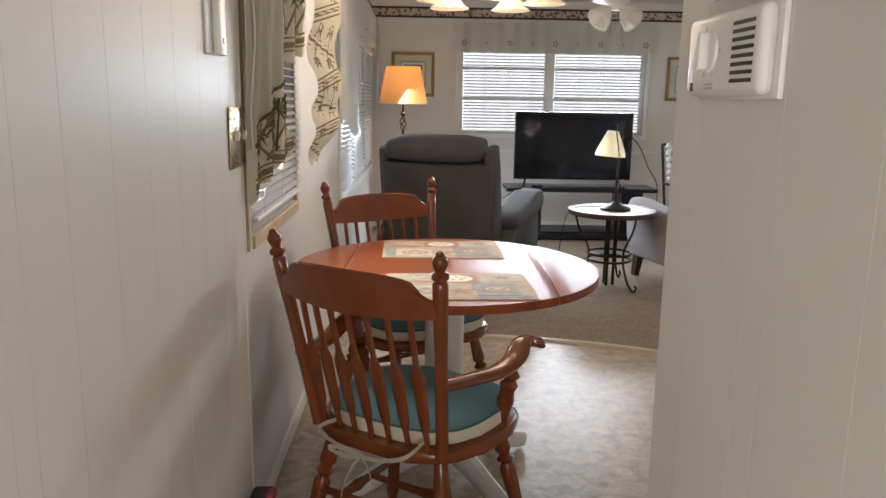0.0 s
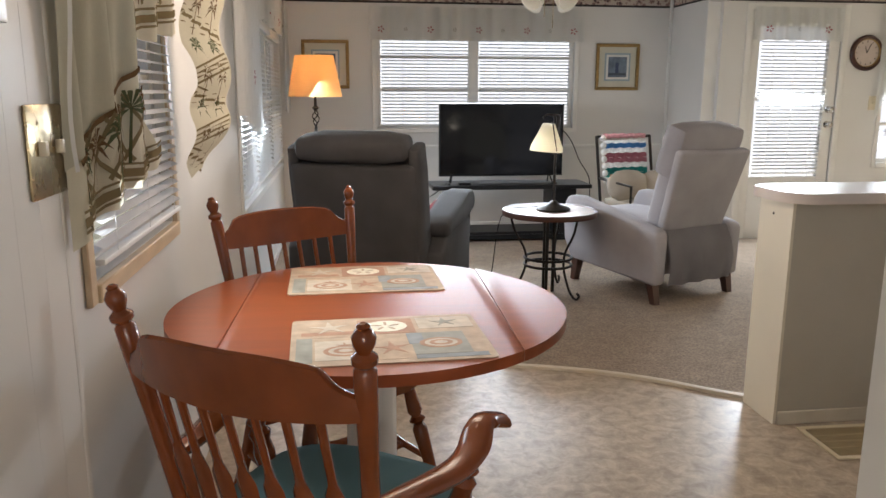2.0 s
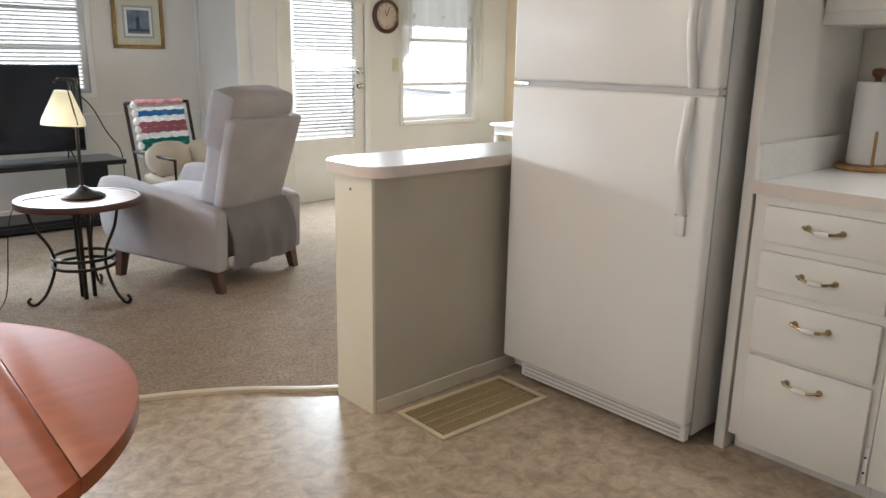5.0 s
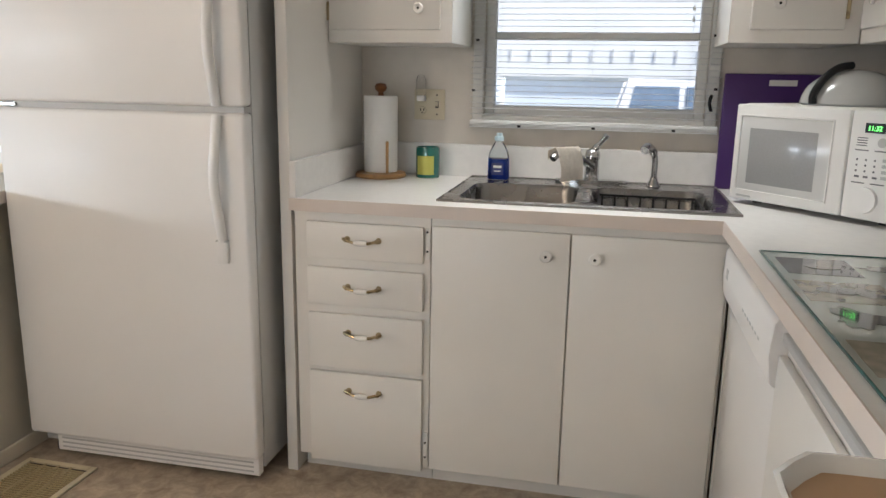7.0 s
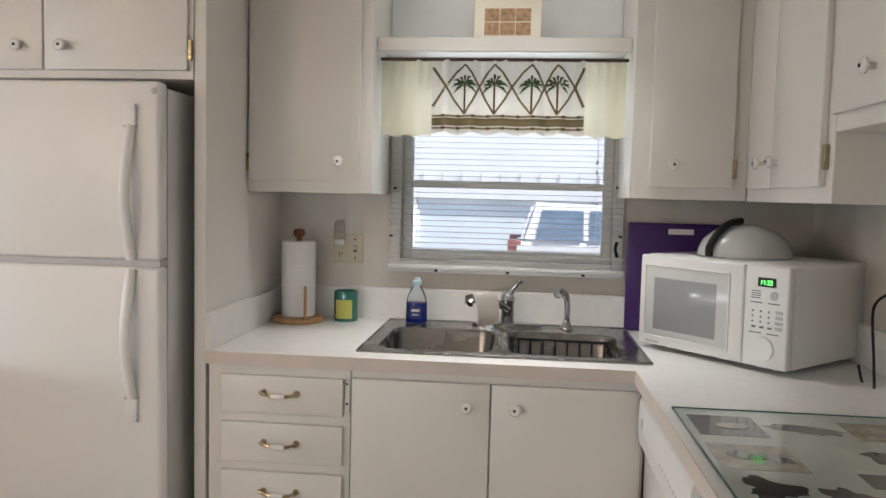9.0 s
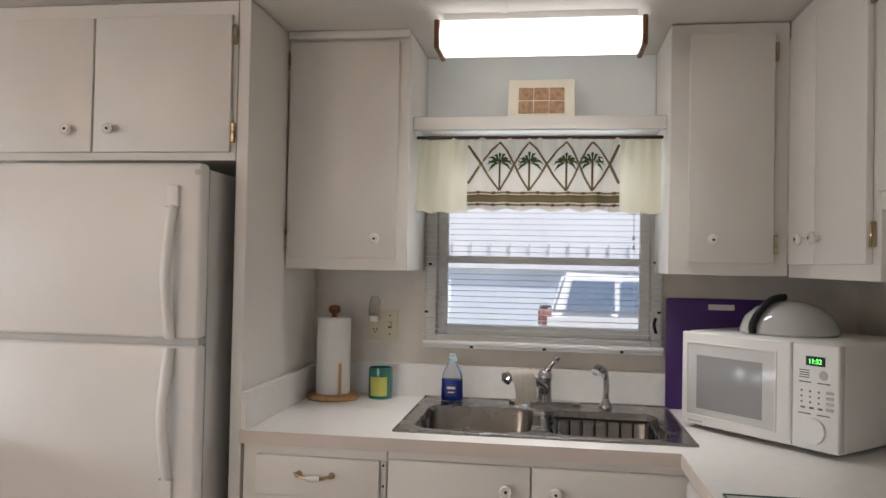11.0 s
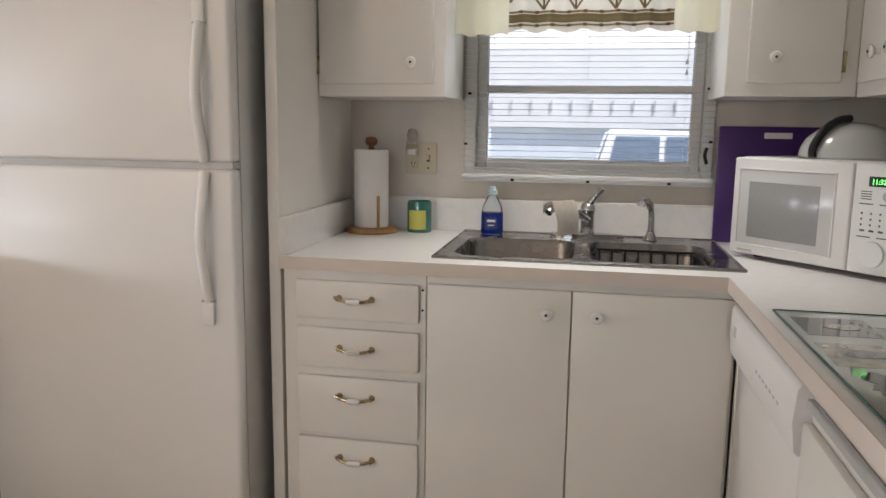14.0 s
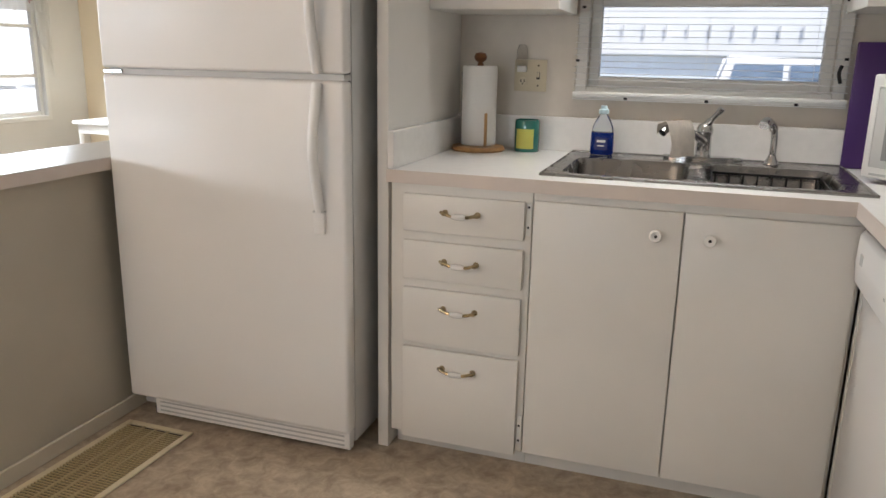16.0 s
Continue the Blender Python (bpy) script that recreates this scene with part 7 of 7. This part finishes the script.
# television on its stand
t = thing("television", "large flat black television standing on two feet", "television", (1.845, 7.27, 0.505))
t.matrix_basis = t.matrix_basis @ Matrix.Diagonal((1.035, 1.0, 1.0, 1.0))
part("bezel", box(N(), -0.532, 0.532, -0.012, 0.03, 0.062, 0.688, 0.005, 2), BLACK, t)
part("screen", box(N(), -0.522, 0.522, -0.0135, -0.0118, 0.078, 0.680), mat("tv_glass", (0.006, 0.006, 0.007), 0.1, var=0.02, spec=0.3), t, "glossy dark screen")
for s in (-1, 1):
    part("foot", tube(N(), [(s * 0.42, 0.0, 0.08), (s * 0.44, -0.05, 0.004), (s * 0.46, -0.11, 0.004)], 0.006, 6), BLACK, t)
    part("foot", tube(N(), [(s * 0.42, 0.02, 0.08), (s * 0.43, 0.09, 0.004)], 0.006, 6), BLACK, t)
part("sensor_mark", box(N(), 0.46, 0.48, -0.0142, -0.012, 0.066, 0.073), ENAMEL_GREY, t)
s = thing("tv_stand", "low black television stand with glass shelves", "tv stand", (1.915, 7.28, 0.014))
part("top", box(N(), -0.70, 0.70, -0.21, 0.21, 0.455, 0.49, 0.004, 1), BLACK, s)
for x in (-0.47, 0.47):
    part("leg", box(N(), x - 0.10, x + 0.10, -0.18, 0.18, 0.0, 0.4545, 0.004, 1), BLACK, s)
part("shelf", box(N(), -0.369, 0.369, -0.19, 0.19, 0.05, 0.085, 0.003, 1), BLACK, s)
part("plinth", box(N(), -0.66, 0.66, -0.20, -0.181, 0.02, 0.06, 0.003, 1), BLACK, s)
bx = thing("set_top_box", "flat black media box on the stand", "media box", (1.5, 7.14, 0.5045))
part("case", box(N(), -0.05, 0.05, -0.03, 0.03, 0, 0.02, 0.004, 2), BLACK, bx)
solid("tv_cable", tube(N(), smooth_path([(2.50, 7.74, 0.97), (2.60, 7.70, 0.85), (2.68, 7.66, 0.66), (2.76, 7.6, 0.5), (2.74, 7.5, 0.3)], 6), 0.005, 6), BLACK, "black cable hanging from the window to the floor", "cable")
solid("lamp_cable", tube(N(), smooth_path([(1.35, 7.2, 0.51), (1.25, 7.1, 0.45), (1.17, 7.0, 0.42)], 6), 0.004, 6), BLACK, "thin black cable at the stand", "cable")
rd = thing("red_pillow", "small red patterned pillow beside the recliner", "pillow", (1.21, 6.35, 0.014), 20)
part("pillow", puff(N(), -0.12, 0.12, -0.05, 0.05, 0.16, 0.46, 0.05, None, 0.03), mat("red_plaid", (0.16, 0.025, 0.03), 0.9, var=0.5, scale=40), rd)
part("block", puff(N(), -0.13, 0.13, -0.12, 0.12, 0.0, 0.16, 0.03), mat("dark_hassock", (0.06, 0.04, 0.035), 0.9), rd)

# chair with a striped throw
tc_ = thing("lounge_chair", "metal-framed chair with beige cushions", "chair", (2.80, 6.45, 0.014), 12)
for sx in (-1, 1):
    part("back_post", tube(N(), [(sx * 0.25, 0.18, 0.0), (sx * 0.25, 0.18, 0.42), (sx * 0.25, 0.28, 0.93)], 0.012, 8), IRON, tc_)
    part("front_leg", tube(N(), [(sx * 0.25, -0.25, 0.0), (sx * 0.25, -0.25, 0.58), (sx * 0.25, 0.2, 0.60)], 0.012, 8), IRON, tc_)
part("seat_frame", tube(N(), [(-0.25, -0.25, 0.36), (0.25, -0.25, 0.36), (0.25, 0.18, 0.36), (-0.25, 0.18, 0.36), (-0.25, -0.25, 0.36)], 0.012, 8), IRON, tc_)
part("top_rail", tube(N(), [(-0.25, 0.28, 0.925), (0.25, 0.28, 0.925)], 0.012, 8), IRON, tc_)
BEIGE = mat("beige_cloth", (0.42, 0.36, 0.29), 0.95, var=0.1, scale=6, bump=0.3, bscale=200)
part("seat_pad", puff(N(), -0.24, 0.24, -0.26, 0.16, 0.373, 0.46, 0.035, None, 0.01), BEIGE, tc_)
for x, a in ((-0.12, 6), (0.14, -12)):
    p = thing("throw_pillow", "beige throw pillow with dark piping on the chair", "pillow", (2.80 + x, 6.36, 0.478), a, group="pillows on the chair")
    m_ = pose(0, 0, 0.0, -18, 0, 0)
    part("pillow", puff(N(), -0.15, 0.15, -0.05, 0.05, 0, 0.20, 0.045, m_, 0.03), BEIGE, p)
    part("piping", tube(N(), [m_ @ Vector(q) for q in ((-0.14, 0, 0.012), (0.14, 0, 0.012), (0.145, 0, 0.19), (-0.145, 0, 0.19), (-0.14, 0, 0.012))], 0.006, 6), mat("tan_piping", (0.30, 0.22, 0.12), 0.8) if "tan_piping" not in bpy.data.materials else bpy.data.materials["tan_piping"], p)
th = thing("striped_throw", "crocheted throw striped pink, white, blue, rose and green", "blanket", (2.80, 6.45, 0.014), 12)
cols = ((0.70, 0.42, 0.44), (0.75, 0.74, 0.72), (0.08, 0.22, 0.40), (0.75, 0.74, 0.72), (0.36, 0.15, 0.18), (0.38, 0.17, 0.20), (0.75, 0.74, 0.72), (0.03, 0.23, 0.21), (0.04, 0.25, 0.22), (0.75, 0.74, 0.72))
for i, c_ in enumerate(cols):
    z1_ = 0.95 - 0.0385 * i
    bm = N()
    g = []
    for j in range(25):
        x = -0.2 + 0.4 * j / 24
        wob = 0.004 * math.sin(j * 1.3 + i)
        zt, zb = z1_ + wob, z1_ - 0.0385 + wob
        y_ = lambda z: 0.28 - (0.93 - min(z, 0.93)) * 0.196 - 0.016 - 0.004 * math.sin(j * 2.0)
        g.append([bm.verts.new((x, y_(zt), zt)), bm.verts.new((x, y_((zt + zb) / 2) - 0.006, (zt + zb) / 2)), bm.verts.new((x, y_(zb), zb))])
    for a, b in zip(g, g[1:]):
        for k in range(2):
            bm.faces.new((a[k], b[k], b[k + 1], a[k + 1]))
    bmesh.ops.solidify(bm, geom=bm.faces, thickness=0.008)
    part("stripe", bm, mat("yarn_%d" % i, c_, 0.95, var=0.15, scale=60, bump=0.8, bscale=140), th)
for k in range(7):
    part("tassel", lathe(N(), [(0.0, -0.03), (0.02, -0.02), (0.024, 0), (0.012, 0.02), (0, 0.024)], 8, pose(-0.225, 0.22 - k * 0.011, 0.92 - k * 0.055), False), mat("white_yarn", (0.78, 0.77, 0.75), 0.95, bump=0.5, bscale=200) if "white_yarn" not in bpy.data.materials else bpy.data.materials["white_yarn"], th, "white tassel")

# ceiling fan
fn = thing("ceiling_fan", "white ceiling fan with four frosted tulip lights", "ceiling fan", (1.62, 5.0, 0))
part("rod", lathe(N(), [(0.06, CZ), (0.055, CZ - 0.03), (0.012, CZ - 0.05), (0.012, 2.03)], 18), WHITEPL, fn)
part("motor", lathe(N(), [(0.03, 2.05), (0.09, 2.03), (0.11, 1.99), (0.11, 1.94), (0.08, 1.90), (0.05, 1.88), (0.05, 1.85), (0, 1.85)], 28, None, False), WHITEPL, fn)
for k in range(5):
    bm = slab(N(), [(0.11, -0.03), (0.2, -0.055), (0.52, -0.065), (0.56, -0.03), (0.56, 0.03), (0.52, 0.065), (0.2, 0.055), (0.11, 0.03)], -0.004, 0.004)
    bmesh.ops.transform(bm, matrix=pose(0, 0, 1.955, 0, 0, 72 * k + 15) @ pose(0, 0, 0, 10, 0, 0), verts=bm.verts)
    part("blade", bm, WHITEPL, fn)
for k in range(4):
    a = 90 * k + 30
    part("light_shade", lathe(N(), [(0.02, 0), (0.03, 0.01), (0.055, 0.05), (0.062, 0.09), (0.07, 0.11), (0.067, 0.11), (0.058, 0.09), (0.05, 0.05), (0.02, 0.01)], 20, pose(0, 0, 1.85, 0, 0, a) @ pose(0.06, 0, 0.0, 0, 125, 0), False), FROST, fn, "frosted tulip shade")
for x, z in ((0.02, 1.64), (-0.03, 1.70)):
    part("pull_chain", tube(N(), [(x, 0, 1.85), (x, 0, z)], 0.0022, 5), BRASS, fn)

# pictures, clock, switch, sockets
GOLD = mat("gold_frame", (0.34, 0.22, 0.08), 0.4, 0.5, var=0.2, scale=40)


def picture(label, cx, cz, w, h):
    p = thing("framed_picture", label, "picture", (cx, FW, cz), group="framed sea pictures")
    for g in ((-w / 2, w / 2, h / 2 - 0.03, h / 2), (-w / 2, w / 2, -h / 2, -h / 2 + 0.03), (-w / 2, -w / 2 + 0.03, -h / 2 + 0.03, h / 2 - 0.03), (w / 2 - 0.03, w / 2, -h / 2 + 0.03, h / 2 - 0.03)):
        part("frame", box(N(), g[0], g[1], -0.028, -0.001, g[2], g[3], 0.006, 2), GOLD, p)
    part("mount", box(N(), -w / 2 + 0.03, w / 2 - 0.03, -0.012, -0.002, -h / 2 + 0.03, h / 2 - 0.03), mat("mount_card", (0.62, 0.60, 0.50), 0.7), p, "cream mount")
    part("inner_mount", box(N(), -w / 2 + 0.085, w / 2 - 0.085, -0.014, -0.012, -h / 2 + 0.085, h / 2 - 0.085), mat("blue_mount", (0.32, 0.42, 0.48), 0.7), p)
    part("white_mount", box(N(), -w / 2 + 0.10, w / 2 - 0.10, -0.0155, -0.014, -h / 2 + 0.10, h / 2 - 0.10), TRIM, p)
    part("print", box(N(), -w / 2 + 0.12, w / 2 - 0.12, -0.017, -0.0155, -h / 2 + 0.12, h / 2 - 0.12), mat("sea_print", (0.10, 0.17, 0.30), 0.5, var=0.3, scale=14, tint=(0.25, 0.32, 0.42)), p)
    part("print_shape", box(N(), -0.02, 0.01, -0.0185, -0.017, -0.06, 0.04), mat("navy_shape", (0.03, 0.05, 0.12), 0.5), p)
    part("print_shape", box(N(), -w / 2 + 0.125, w / 2 - 0.125, -0.0188, -0.017, -0.075, -0.055), mat("shore", (0.05, 0.07, 0.10), 0.5), p)


picture("blue sea picture in a gilt frame with cream mount", 3.046, 1.522, 0.42, 0.425)
picture("blue sea picture in a gilt frame behind the lamp", 0.335, 1.527, 0.42, 0.425)
ck = thing("wall_clock", "round wall clock with a dark rim and cream face", "clock", (4.995, 6.979, 1.632))
part("rim", lathe(N(), [(0.15, 0), (0.152, 0.02), (0.14, 0.036), (0.122, 0.03), (0.115, 0.012)], 40, pose(0, 0, 0, 90), False), DARKWOOD, ck, "dark brown rim")
part("gilt_ring", lathe(N(), [(0.125, 0.02), (0.12, 0.03), (0.112, 0.02)], 40, pose(0, 0, 0, 90), False), GOLD, ck)
part("face", lathe(N(), [(0.0, 0.010), (0.118, 0.010), (0.118, 0.013), (0, 0.013)], 40, pose(0, 0, 0, 90), False), mat("clock_face", (0.55, 0.47, 0.42), 0.4, var=0.08, scale=10), ck)
for L, a in ((0.06, -18), (0.085, 25)):
    bm = box(N(), -0.003, 0.003, -0.017, -0.0155, 0, L)
    bmesh.ops.transform(bm, matrix=pose(0, 0, 0, 0, a, 0), verts=bm.verts)
    part("hand_pointer", bm, BLACK, ck)
for k in range(12):
    bm = box(N(), -0.002, 0.002, -0.016, -0.013, 0.088, 0.104)
    bmesh.ops.transform(bm, matrix=pose(0, 0, 0, 0, 30 * k, 0), verts=bm.verts)
    part("hour_mark", bm, BLACK, ck)
sw = thing("light_switch", "almond light switch plate by the outer door", "switch", (5.11, 6.979, 1.205))
part("plate", box(N(), -0.037, 0.037, -0.006, 0, -0.06, 0.06, 0.002), OUTLET, sw)
part("toggle", box(N(), -0.005, 0.005, -0.016, -0.006, -0.006, 0.012, 0.002), OUTLET, sw)
wt = thing("side_table", "small white wooden table in the sunroom", "table", (6.25, 6.3, 0.0135))
part("top", box(N(), -0.3, 0.3, -0.25, 0.25, 0.62, 0.65, 0.006, 2), WHITEWOOD, wt)
part("apron", box(N(), -0.27, 0.27, -0.22, 0.22, 0.54, 0.62, 0.003, 1), WHITEWOOD, wt)
for sx in (-1, 1):
    for sy in (-1, 1):
        part("leg", turned(N(), (sx * 0.25, sy * 0.2, 0), (sx * 0.25, sy * 0.2, 0.54), [(0, 0.014), (0.5, 0.022), (1, 0.025)]), WHITEWOOD, wt)
